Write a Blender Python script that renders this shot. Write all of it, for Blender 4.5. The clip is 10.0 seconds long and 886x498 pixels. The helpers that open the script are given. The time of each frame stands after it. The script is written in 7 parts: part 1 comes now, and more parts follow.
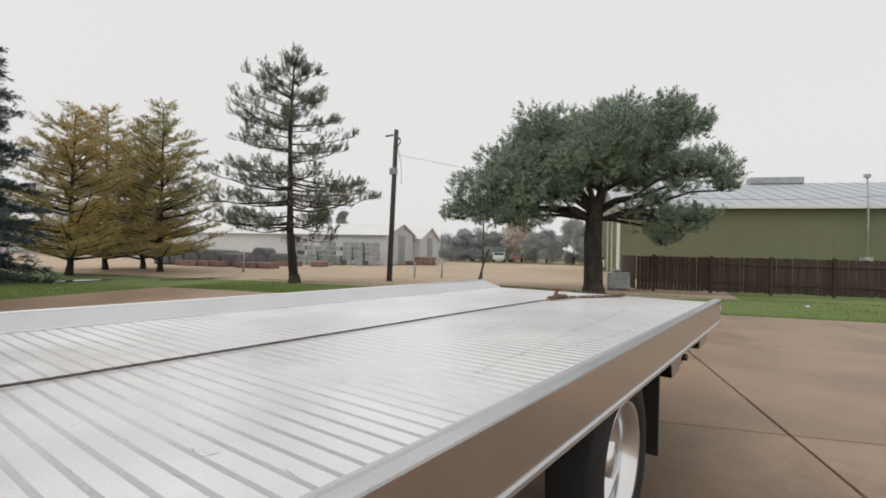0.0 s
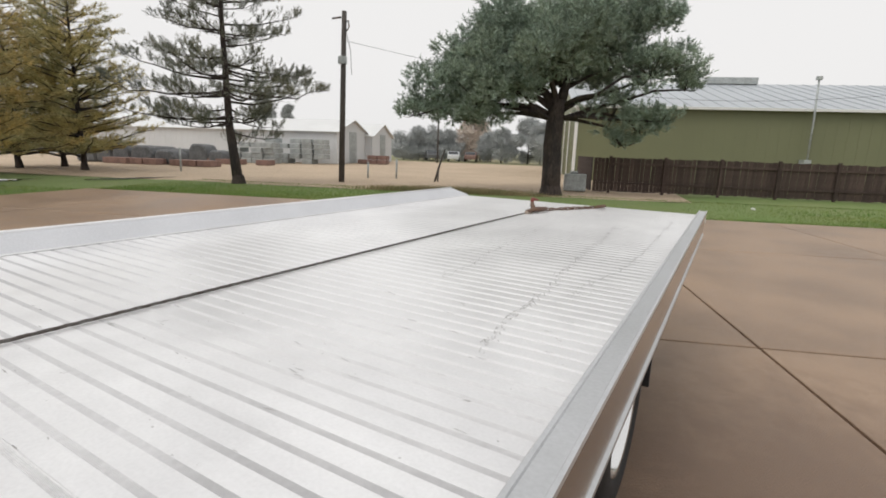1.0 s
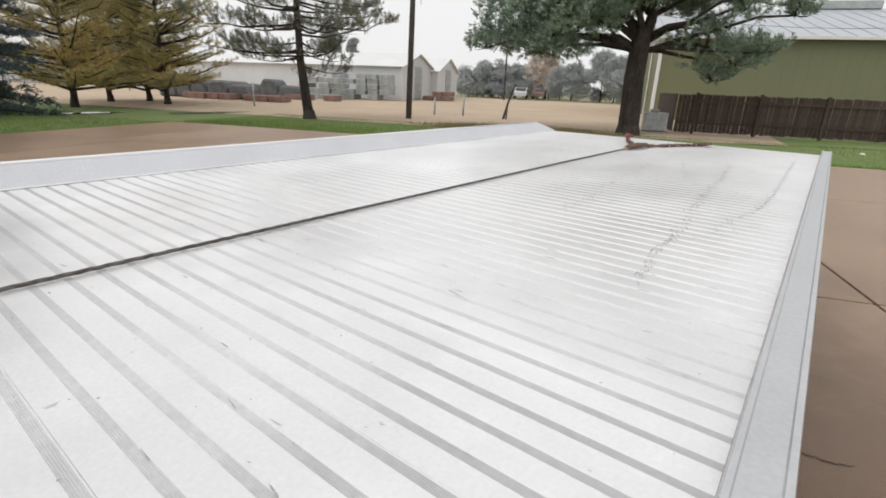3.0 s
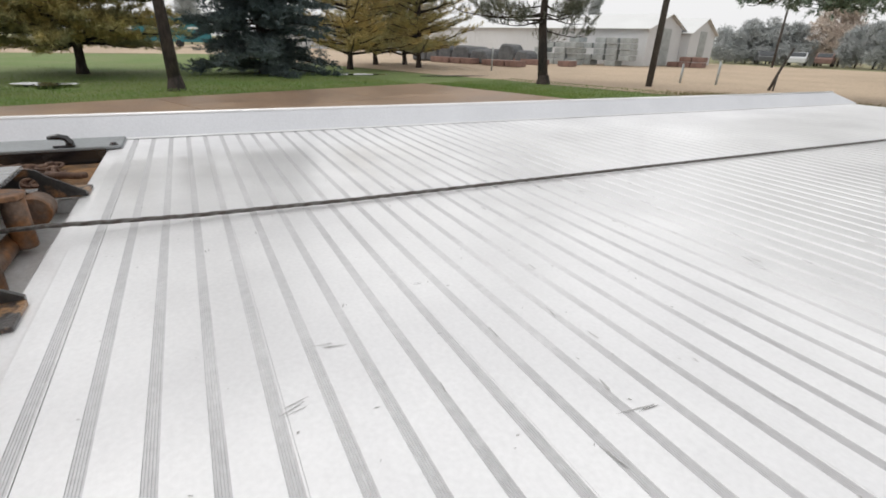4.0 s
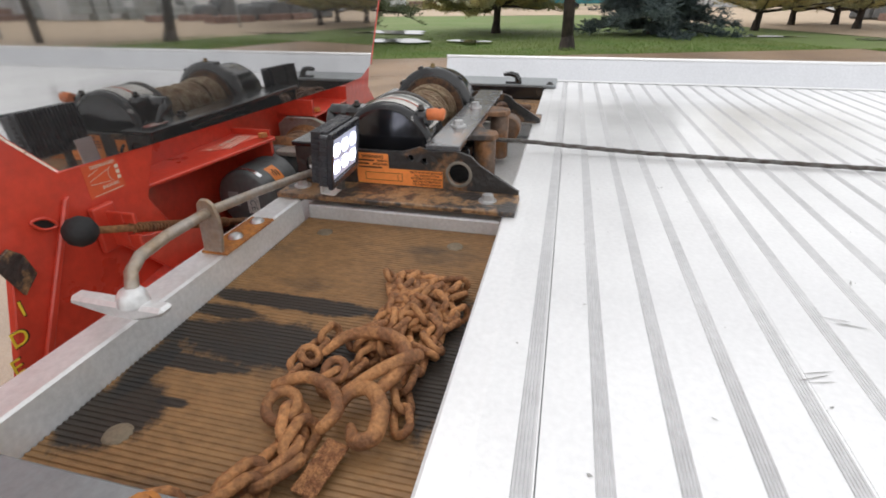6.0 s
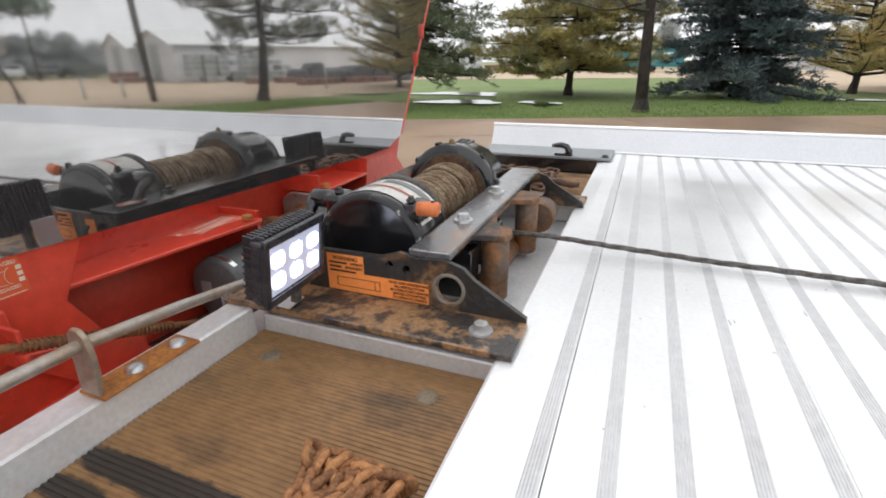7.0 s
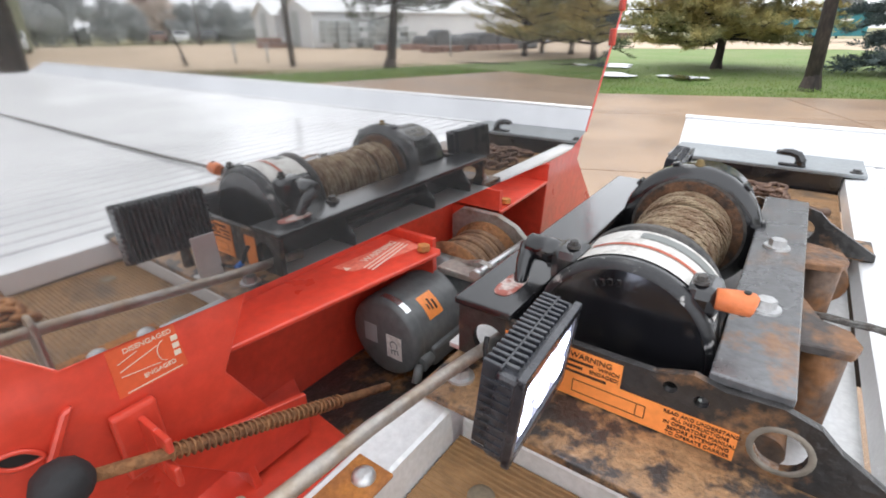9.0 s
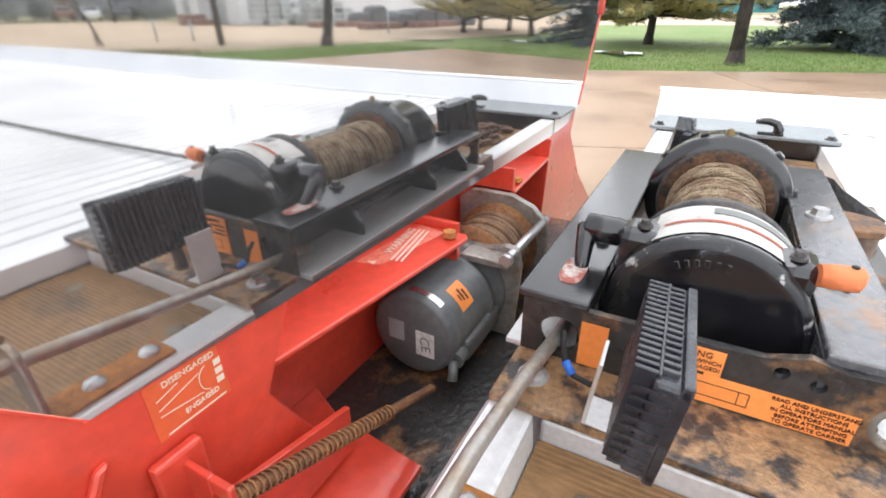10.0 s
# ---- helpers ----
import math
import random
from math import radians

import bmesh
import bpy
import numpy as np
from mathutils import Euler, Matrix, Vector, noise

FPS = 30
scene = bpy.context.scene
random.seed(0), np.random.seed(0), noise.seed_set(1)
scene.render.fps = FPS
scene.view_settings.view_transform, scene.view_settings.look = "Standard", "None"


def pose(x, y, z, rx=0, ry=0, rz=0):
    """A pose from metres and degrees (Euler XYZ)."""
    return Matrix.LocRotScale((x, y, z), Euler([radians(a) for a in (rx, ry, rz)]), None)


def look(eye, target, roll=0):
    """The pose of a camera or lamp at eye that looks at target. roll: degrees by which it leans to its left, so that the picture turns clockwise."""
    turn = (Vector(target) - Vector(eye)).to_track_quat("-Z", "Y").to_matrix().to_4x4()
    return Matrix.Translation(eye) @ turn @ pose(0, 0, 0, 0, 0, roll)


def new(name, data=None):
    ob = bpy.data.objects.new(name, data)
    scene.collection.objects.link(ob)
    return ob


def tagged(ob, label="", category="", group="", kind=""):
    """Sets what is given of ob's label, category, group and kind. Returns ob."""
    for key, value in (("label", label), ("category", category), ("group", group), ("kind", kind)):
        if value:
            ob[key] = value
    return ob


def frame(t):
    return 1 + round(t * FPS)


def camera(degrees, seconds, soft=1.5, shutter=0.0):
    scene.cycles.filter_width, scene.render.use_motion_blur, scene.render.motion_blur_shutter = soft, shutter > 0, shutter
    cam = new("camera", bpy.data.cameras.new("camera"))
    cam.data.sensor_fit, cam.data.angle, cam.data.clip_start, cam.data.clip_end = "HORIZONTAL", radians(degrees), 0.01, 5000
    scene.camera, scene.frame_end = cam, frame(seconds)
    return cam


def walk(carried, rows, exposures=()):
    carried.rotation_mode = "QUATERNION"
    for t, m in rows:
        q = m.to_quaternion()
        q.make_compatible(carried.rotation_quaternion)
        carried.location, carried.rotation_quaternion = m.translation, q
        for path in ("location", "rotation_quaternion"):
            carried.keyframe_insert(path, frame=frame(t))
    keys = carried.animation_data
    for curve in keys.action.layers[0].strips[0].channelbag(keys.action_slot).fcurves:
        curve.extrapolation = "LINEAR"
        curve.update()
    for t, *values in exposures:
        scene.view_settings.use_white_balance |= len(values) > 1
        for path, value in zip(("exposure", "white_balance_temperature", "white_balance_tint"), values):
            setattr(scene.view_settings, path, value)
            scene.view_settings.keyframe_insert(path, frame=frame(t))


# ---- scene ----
cam = camera(84.9, 10.0, soft=1.8)
PATH = [
    (0, (1.79, 0.181, 1.457), (0.611, 1.796, 1.466), 1.3),
    (0.5, (1.582, 0.422, 1.49), (0.445, 2.065, 1.411), 1.7),
    (1, (1.395, 0.549, 1.511), (0.407, 2.242, 1.113), 1.9),
    (1.5, (1.302, 0.64, 1.511), (0.334, 2.337, 1.084), 1.9),
    (2, (1.291, 0.597, 1.502), (0.328, 2.276, 0.998), 2.0),
    (2.2, (1.262, 0.585, 1.487), (0.304, 2.257, 0.952), 2.1),
    (3.3, (1.181, 0.404, 1.443), (-0.103, 1.764, 0.734), 2.1),
    (3.5, (1.169, 0.369, 1.434), (-0.221, 1.595, 0.683), 2.1),
    (4, (1.156, 0.279, 1.424), (-0.478, 1.121, 0.637), 1.8),
    (4.5, (1.141, 0.205, 1.416), (-0.603, 0.688, 0.565), 1.6),
    (5, (1.159, 0.135, 1.407), (-0.613, 0.229, 0.485), 1.1),
    (5.5, (1.17, 0.086, 1.39), (-0.547, -0.124, 0.385), 0.6),
    (5.7, (1.154, 0.077, 1.363), (-0.548, -0.238, 0.36), -0.2),
    (6.8, (0.955, 0.078, 1.367), (-0.793, -0.569, 0.639), -0.5),
    (7, (0.87, 0.125, 1.371), (-0.859, -0.576, 0.649), -0.6),
    (7.5, (0.739, 0.144, 1.367), (-0.866, -0.852, 0.71), -0.6),
    (8, (0.702, 0.149, 1.363), (-0.857, -0.918, 0.707), -1.1),
    (8.5, (0.723, 0.085, 1.389), (-0.812, -1.005, 0.715), -0.6),
    (9, (0.719, -0.142, 1.4), (-0.765, -1.199, 0.574), -0.4),
    (9.5, (0.682, -0.263, 1.391), (-0.837, -1.202, 0.49), -0.4),
    (10, (0.731, -0.273, 1.382), (-0.839, -1.127, 0.483), -0.3),
]
walk(cam, [(t, look(e, g, r)) for t, e, g, r in PATH],
     [(0.0, 0.31, 6700, 10), (0.5, 0.35, 6700, 10), (1.0, 0.45, 6700, 10), (2.0, 0.50, 6700, 10), (3.5, 0.54, 6600, 10), (4.5, 0.52, 6600, 10), (5.0, 0.66, 6600, 10),
      (5.5, 0.75, 6550, 10), (7.0, 0.97, 6450, 10), (7.5, 1.10, 6350, 10), (8.5, 1.17, 6350, 10), (9.0, 1.58, 6250, 10), (9.5, 1.86, 6250, 10), (10.0, 1.92, 6250, 10)])


# ---------------- light ----------------
world = bpy.data.worlds.new("world")
scene.world = world
world.use_nodes = True
wn, wl = world.node_tree.nodes, world.node_tree.links
wn.clear()
w_out = wn.new("ShaderNodeOutputWorld")
w_bg = wn.new("ShaderNodeBackground")
w_sky = wn.new("ShaderNodeTexSky")
w_sky.sky_type = "NISHITA"
w_sky.sun_disc = False
w_sky.sun_elevation, w_sky.sun_rotation = radians(50), radians(200)
w_sky.dust_density = 6.0
w_hsv = wn.new("ShaderNodeHueSaturation")
w_hsv.inputs["Saturation"].default_value = 0.05
w_mix = wn.new("ShaderNodeMixRGB")
w_mix.inputs[0].default_value = 0.90
w_mix.inputs[2].default_value = (6.6, 6.66, 6.8, 1)      # even cloud layer
wl.new(w_sky.outputs[0], w_hsv.inputs["Color"])
wl.new(w_hsv.outputs[0], w_mix.inputs[1])
wl.new(w_mix.outputs[0], w_bg.inputs["Color"])
w_bg.inputs["Strength"].default_value = 0.10
wl.new(w_bg.outputs[0], w_out.inputs["Surface"])

sun_data = bpy.data.lights.new("sun", "SUN")
sun_data.energy, sun_data.angle, sun_data.color = 0.7, radians(40), (1.0, 0.97, 0.93)
sun = new("sun", sun_data)
sun.matrix_world = look((0, 0, 60), (18, 40, 0))


# ---------------- materials ----------------
def material(name, base, rough=0.6, metal=0.0, vary=0.12, scale=6.0, fine=60.0, bump=0.15, second=None, cover=0.5,
             rough_vary=0.1, stretch=(1, 1, 1), per_object=0.0, spec=0.5, coat=0.0, edge=0.08):
    """Base colour with large blotches (towards 'second') and a fine grain, both at metre scale, with relief."""
    m = bpy.data.materials.new(name)
    m.use_nodes = True
    n, l = m.node_tree.nodes, m.node_tree.links
    b = n["Principled BSDF"]
    b.inputs["Metallic"].default_value = metal
    b.inputs["Specular IOR Level"].default_value = spec
    b.inputs["Coat Weight"].default_value = coat
    b.inputs["Coat Roughness"].default_value = 0.15
    tc, mp = n.new("ShaderNodeTexCoord"), n.new("ShaderNodeMapping")
    mp.inputs["Scale"].default_value = stretch
    l.new(tc.outputs["Object"], mp.inputs["Vector"])
    big, small = n.new("ShaderNodeTexNoise"), n.new("ShaderNodeTexNoise")
    big.inputs["Scale"].default_value, big.inputs["Detail"].default_value, big.inputs["Roughness"].default_value = scale, 6, 0.62
    small.inputs["Scale"].default_value, small.inputs["Detail"].default_value = fine, 4
    l.new(mp.outputs[0], big.inputs["Vector"])
    l.new(mp.outputs[0], small.inputs["Vector"])
    ramp = n.new("ShaderNodeValToRGB")
    ramp.color_ramp.elements[0].position = max(0.0, cover - edge)
    ramp.color_ramp.elements[1].position = min(1.0, cover + edge)
    l.new(big.outputs["Fac"], ramp.inputs[0])
    mix = n.new("ShaderNodeMixRGB")
    second = second or tuple(c * (1 - vary) for c in base)
    mix.inputs[1].default_value = (*second, 1)
    mix.inputs[2].default_value = (*base, 1)
    l.new(ramp.outputs[0], mix.inputs[0])
    grain = n.new("ShaderNodeMapRange")
    grain.inputs["From Min"].default_value, grain.inputs["From Max"].default_value = 0.3, 0.7
    grain.inputs["To Min"].default_value, grain.inputs["To Max"].default_value = 1 - vary, 1 + vary
    l.new(small.outputs["Fac"], grain.inputs["Value"])
    hsv = n.new("ShaderNodeHueSaturation")
    l.new(mix.outputs[0], hsv.inputs["Color"])
    if per_object:
        info, mr, mul = n.new("ShaderNodeObjectInfo"), n.new("ShaderNodeMapRange"), n.new("ShaderNodeMath")
        mr.inputs["To Min"].default_value, mr.inputs["To Max"].default_value = 1 - per_object, 1 + per_object
        mul.operation = "MULTIPLY"
        l.new(info.outputs["Random"], mr.inputs["Value"])
        l.new(mr.outputs[0], mul.inputs[0])
        l.new(grain.outputs[0], mul.inputs[1])
        l.new(mul.outputs[0], hsv.inputs["Value"])
    else:
        l.new(grain.outputs[0], hsv.inputs["Value"])
    l.new(hsv.outputs[0], b.inputs["Base Color"])
    rr = n.new("ShaderNodeMapRange")
    rr.inputs["To Min"].default_value, rr.inputs["To Max"].default_value = max(0.02, rough - rough_vary), min(1, rough + rough_vary)
    l.new(big.outputs["Fac"], rr.inputs["Value"])
    l.new(rr.outputs[0], b.inputs["Roughness"])
    if bump:
        bm_ = n.new("ShaderNodeBump")
        bm_.inputs["Strength"].default_value, bm_.inputs["Distance"].default_value = bump, 0.01
        l.new(small.outputs["Fac"], bm_.inputs["Height"])
        l.new(bm_.outputs[0], b.inputs["Normal"])
    return m


def foliage(name, base, second, vary=0.35):
    """Needles: colour differs from clump to clump and from piece to piece, slightly see-through."""
    m = bpy.data.materials.new(name)
    m.use_nodes = True
    n, l = m.node_tree.nodes, m.node_tree.links
    b = n["Principled BSDF"]
    b.inputs["Roughness"].default_value = 0.65
    b.inputs["Specular IOR Level"].default_value = 0.25
    geo, tc, noi = n.new("ShaderNodeNewGeometry"), n.new("ShaderNodeTexCoord"), n.new("ShaderNodeTexNoise")
    noi.inputs["Scale"].default_value = 0.7
    noi.inputs["Detail"].default_value = 3
    l.new(tc.outputs["Object"], noi.inputs["Vector"])
    ramp = n.new("ShaderNodeValToRGB")
    ramp.color_ramp.elements[0].position, ramp.color_ramp.elements[1].position = 0.38, 0.62
    l.new(noi.outputs["Fac"], ramp.inputs[0])
    mix = n.new("ShaderNodeMixRGB")
    mix.inputs[1].default_value, mix.inputs[2].default_value = (*base, 1), (*second, 1)
    l.new(ramp.outputs[0], mix.inputs[0])
    mr, hsv = n.new("ShaderNodeMapRange"), n.new("ShaderNodeHueSaturation")
    mr.inputs["To Min"].default_value, mr.inputs["To Max"].default_value = 1 - vary, 1 + vary
    l.new(geo.outputs["Random Per Island"], mr.inputs["Value"])
    l.new(mr.outputs[0], hsv.inputs["Value"])
    l.new(mix.outputs[0], hsv.inputs["Color"])
    l.new(hsv.outputs[0], b.inputs["Base Color"])
    return m


def plain(name, base, rough=0.5, metal=0.0, emit=0.0):
    m = bpy.data.materials.new(name)
    m.use_nodes = True
    b = m.node_tree.nodes["Principled BSDF"]
    b.inputs["Base Color"].default_value = (*base, 1)
    b.inputs["Roughness"].default_value, b.inputs["Metallic"].default_value = rough, metal
    if emit:
        b.inputs["Emission Color"].default_value = (*base, 1)
        b.inputs["Emission Strength"].default_value = emit
    return m


M_CONC = material("wet_concrete", (0.325, 0.221, 0.146), 0.40, vary=0.22, scale=0.7, fine=95, bump=0.5, second=(0.235, 0.155, 0.100), cover=0.47, edge=0.10, rough_vary=0.2, per_object=0.05)
M_JOINT = material("joint_dirt", (0.06, 0.04, 0.03), 0.8)
M_GRASS_SOIL = material("lawn_soil", (0.125, 0.195, 0.05), 0.9, vary=0.2, scale=0.35, fine=14, bump=0.6, second=(0.165, 0.20, 0.07), cover=0.5, edge=0.15)
M_GRASS = foliage("grass_blades", (0.130, 0.225, 0.050), (0.205, 0.255, 0.075), 0.22)
M_DRY = foliage("dry_grass", (0.27, 0.215, 0.12), (0.20, 0.19, 0.09))
M_GRAVEL = material("gravel", (0.50, 0.39, 0.28), 0.9, vary=0.2, scale=0.25, fine=9, bump=0.5, second=(0.40, 0.31, 0.22), edge=0.2)
M_FIELD = material("dry_field", (0.30, 0.25, 0.15), 0.95, vary=0.2, scale=0.08, fine=3, second=(0.16, 0.19, 0.08), edge=0.2)
M_WATER = plain("puddle_water", (0.03, 0.035, 0.03), 0.03)
M_ALU = material("mill_aluminium", (0.885, 0.887, 0.893), 0.40, metal=0.45, vary=0.035, scale=2.2, fine=140, bump=0.05, second=(0.765, 0.765, 0.775), edge=0.14, rough_vary=0.14)
# rib bands are greyer than the plank tops, unevenly along the deck
M_RIB = material("grey_ribs", (0.75, 0.75, 0.76), 0.5, metal=0.4, vary=0.06, scale=0.8, fine=90, bump=0.1, second=(0.545, 0.545, 0.555), cover=0.52, edge=0.12)
M_RAIL = material("extruded_aluminium", (0.62, 0.63, 0.645), 0.36, metal=0.85, vary=0.05, scale=5, fine=120, bump=0.05, second=(0.55, 0.56, 0.57), edge=0.2)
M_SKIRT = material("brushed_skirt", (0.66, 0.62, 0.58), 0.24, metal=0.95, vary=0.05, scale=4, fine=150, bump=0.04, second=(0.58, 0.53, 0.49), edge=0.2)
M_BOARD = material("pale_board", (0.72, 0.73, 0.755), 0.42, metal=0.55, vary=0.04, scale=4, fine=130, bump=0.05, second=(0.66, 0.67, 0.695), edge=0.2)
M_SCUFF = material("grey_scuff", (0.30, 0.295, 0.29), 0.7, vary=0.3, scale=9, fine=90, second=(0.47, 0.47, 0.465), cover=0.5)
M_LIP = material("worn_aluminium", (0.83, 0.835, 0.84), 0.40, metal=0.4, vary=0.07, scale=14, fine=160, bump=0.08, second=(0.74, 0.74, 0.73), edge=0.15)
M_RED = material("red_paint", (0.70, 0.070, 0.038), 0.3, vary=0.10, scale=6, fine=70, bump=0.06, second=(0.54, 0.048, 0.026), edge=0.2, coat=0.55)
M_BLACK = material("black_paint", (0.011, 0.011, 0.013), 0.17, vary=0.3, scale=14, fine=80, bump=0.05, second=(0.028, 0.026, 0.024), cover=0.40, edge=0.06, coat=0.7)
M_RUSTBLACK = material("chipped_black_steel", (0.028, 0.026, 0.025), 0.3, vary=0.3, scale=16, fine=90, bump=0.35, second=(0.22, 0.115, 0.055), cover=0.42, edge=0.05, coat=0.3)
M_RUST = material("rusted_steel", (0.27, 0.125, 0.05), 0.8, vary=0.3, scale=22, fine=150, bump=0.5, second=(0.14, 0.06, 0.03), cover=0.45, edge=0.12)
M_RUSTPLATE = material("rusting_flange", (0.30, 0.17, 0.08), 0.45, vary=0.3, scale=26, fine=150, bump=0.35, second=(0.035, 0.028, 0.025), cover=0.49, edge=0.05, coat=0.35)
M_RUBBER = material("black_rubber", (0.02, 0.02, 0.021), 0.7, vary=0.2, scale=10, fine=90, bump=0.2)
M_MAT = material("ribbed_rubber_mat", (0.275, 0.152, 0.063), 0.55, vary=0.22, scale=5, fine=60, bump=0.15, second=(0.085, 0.055, 0.032), cover=0.38, edge=0.10, stretch=(2.0, 1.0, 1))
M_MIRROR = material("polished_stainless", (0.605, 0.60, 0.595), 0.034, metal=0.95, vary=0.02, scale=5, fine=30, bump=0.0, second=(0.545, 0.54, 0.535), rough_vary=0.006)
M_BOLT = material("zinc_bolt", (0.62, 0.62, 0.62), 0.35, metal=0.8, vary=0.1, scale=40, fine=200, bump=0.1)
M_WIRE = material("steel_rope", (0.145, 0.138, 0.13), 0.5, metal=0.4, vary=0.3, scale=60, fine=300, bump=0.2, second=(0.075, 0.06, 0.05))
M_ORANGE = material("orange_plastic", (0.78, 0.22, 0.075), 0.5, vary=0.1, scale=20, fine=120)
M_LABEL = material("orange_label", (0.92, 0.29, 0.065), 0.45, vary=0.06, scale=20, fine=150, bump=0.02)
M_INK = plain("label_ink", (0.05, 0.02, 0.01), 0.6)
M_WHITE = material("white_paint", (0.75, 0.75, 0.74), 0.5, vary=0.06, scale=8, fine=60, bump=0.05)
M_GALV = material("galvanised_rod", (0.50, 0.50, 0.49), 0.45, metal=0.6, vary=0.15, scale=20, fine=120, second=(0.36, 0.25, 0.15), cover=0.50, edge=0.25)
M_CAST = material("grey_motor_paint", (0.13, 0.135, 0.135), 0.4, vary=0.15, scale=12, fine=80, bump=0.1, coat=0.2)
M_BARK = material("pine_bark", (0.060, 0.046, 0.040), 0.95, vary=0.35, scale=3, fine=18, bump=0.9, second=(0.03, 0.025, 0.024), stretch=(1, 1, 0.35))
# needle colour lightened so that it carries the mist before this crown
M_PINE_MISTED = foliage("misted_pine_needles", (0.235, 0.305, 0.245), (0.30, 0.37, 0.285))
M_REDPINE = foliage("sparse_pine_needles", (0.165, 0.18, 0.152), (0.205, 0.205, 0.145))
M_LARCH = foliage("yellowing_needles", (0.56, 0.42, 0.16), (0.39, 0.355, 0.18), 0.4)
M_LARCH2 = foliage("half_yellow_needles", (0.46, 0.38, 0.15), (0.29, 0.29, 0.15), 0.4)
M_SPRUCE = foliage("blue_spruce_needles", (0.09, 0.125, 0.13), (0.14, 0.175, 0.175))
M_DARKFIR = foliage("dark_pine_needles", (0.125, 0.16, 0.10), (0.185, 0.205, 0.11))
# no mist in the air: its paleness is put into these leaf colours
M_FAR_HAZED = foliage("hazed_far_leaves", (0.42, 0.445, 0.445), (0.48, 0.495, 0.495), 0.03)
M_FARTAN_HAZED = foliage("hazed_tan_leaves", (0.62, 0.53, 0.46), (0.66, 0.58, 0.51), 0.05)
M_GREEN = material("green_siding", (0.180, 0.190, 0.104), 0.5, vary=0.05, scale=0.4, fine=20, bump=0.05, second=(0.163, 0.172, 0.094), edge=0.2)
M_ROOF = material("pale_roof_sheet", (0.45, 0.48, 0.51), 0.45, metal=0.2, vary=0.05, scale=0.5, fine=15, bump=0.04)
# wall and roof sheets paled towards the sky: mist painted into the colour
M_BARN = material("mist_paled_barn_sheet", (0.62, 0.635, 0.65), 0.6, vary=0.06, scale=0.4, fine=12, bump=0.04)
M_BARNROOF = material("mist_paled_barn_roof", (0.70, 0.71, 0.71), 0.6, vary=0.05, scale=0.4, fine=12, bump=0.04)
M_FENCE = material("weathered_fence_board", (0.072, 0.048, 0.040), 0.85, vary=0.25, scale=3, fine=30, bump=0.4, second=(0.055, 0.036, 0.03), stretch=(1, 1, 0.3), per_object=0.25)
M_POLE = material("utility_pole_wood", (0.085, 0.075, 0.068), 0.9, vary=0.25, scale=4, fine=40, bump=0.4, stretch=(1, 1, 0.2))
M_TARP = material("dark_stock", (0.13, 0.135, 0.14), 0.7, vary=0.3, scale=2, fine=10)
M_STEELSTOCK = material("galvanised_stock", (0.42, 0.45, 0.45), 0.5, metal=0.3, vary=0.2, scale=2, fine=10)
M_BRICKSTOCK = material("red_brown_stock", (0.25, 0.155, 0.13), 0.8, vary=0.2, scale=2, fine=10)
M_TEAL = material("teal_trailer_paint", (0.035, 0.20, 0.235), 0.4, vary=0.06, scale=0.8, fine=12)
M_GLASS = plain("dark_glass", (0.02, 0.025, 0.03), 0.05)
M_LED = plain("led_light", (0.80, 0.84, 1.0), 0.3, 0, 2.6)
M_YELLOW = plain("yellow_lettering", (0.85, 0.62, 0.05), 0.5)
M_CHROME = plain("bright_wheel", (0.80, 0.80, 0.80), 0.18, 0.9)
M_BLUE = plain("blue_tape", (0.03, 0.16, 0.60), 0.5)


def patched(m, centre, radius, colour, amount, scale, soft=(1.25, 1.95)):
    """A coloured patch with an uneven outline round a place, mixed into the base colour."""
    n, l = m.node_tree.nodes, m.node_tree.links
    b = n["Principled BSDF"]
    src = b.inputs["Base Color"].links[0].from_socket
    tc = n["Texture Coordinate"]
    mp, ln, noi = n.new("ShaderNodeMapping"), n.new("ShaderNodeVectorMath"), n.new("ShaderNodeTexNoise")
    mp.vector_type = "POINT"
    mp.inputs["Scale"].default_value = (1 / radius[0], 1 / radius[1], 0.0)
    mp.inputs["Location"].default_value = (-centre[0] / radius[0], -centre[1] / radius[1], 0)
    ln.operation = "LENGTH"
    l.new(tc.outputs["Object"], mp.inputs["Vector"])
    l.new(mp.outputs[0], ln.inputs[0])
    noi.inputs["Scale"].default_value, noi.inputs["Detail"].default_value, noi.inputs["Roughness"].default_value = scale, 7, 0.7
    l.new(tc.outputs["Object"], noi.inputs["Vector"])
    add = n.new("ShaderNodeMath")
    add.operation = "MULTIPLY_ADD"
    add.inputs[1].default_value = 1.6
    l.new(noi.outputs["Fac"], add.inputs[0])
    l.new(ln.outputs["Value"], add.inputs[2])
    mr = n.new("ShaderNodeMapRange")
    mr.inputs["From Min"].default_value, mr.inputs["From Max"].default_value = soft
    mr.inputs["To Min"].default_value, mr.inputs["To Max"].default_value = amount, 0.0
    l.new(add.outputs[0], mr.inputs["Value"])
    mix = n.new("ShaderNodeMixRGB")
    mix.inputs[2].default_value = (*colour, 1)
    l.new(mr.outputs[0], mix.inputs[0])
    l.new(src, mix.inputs[1])
    l.new(mix.outputs[0], b.inputs["Base Color"])


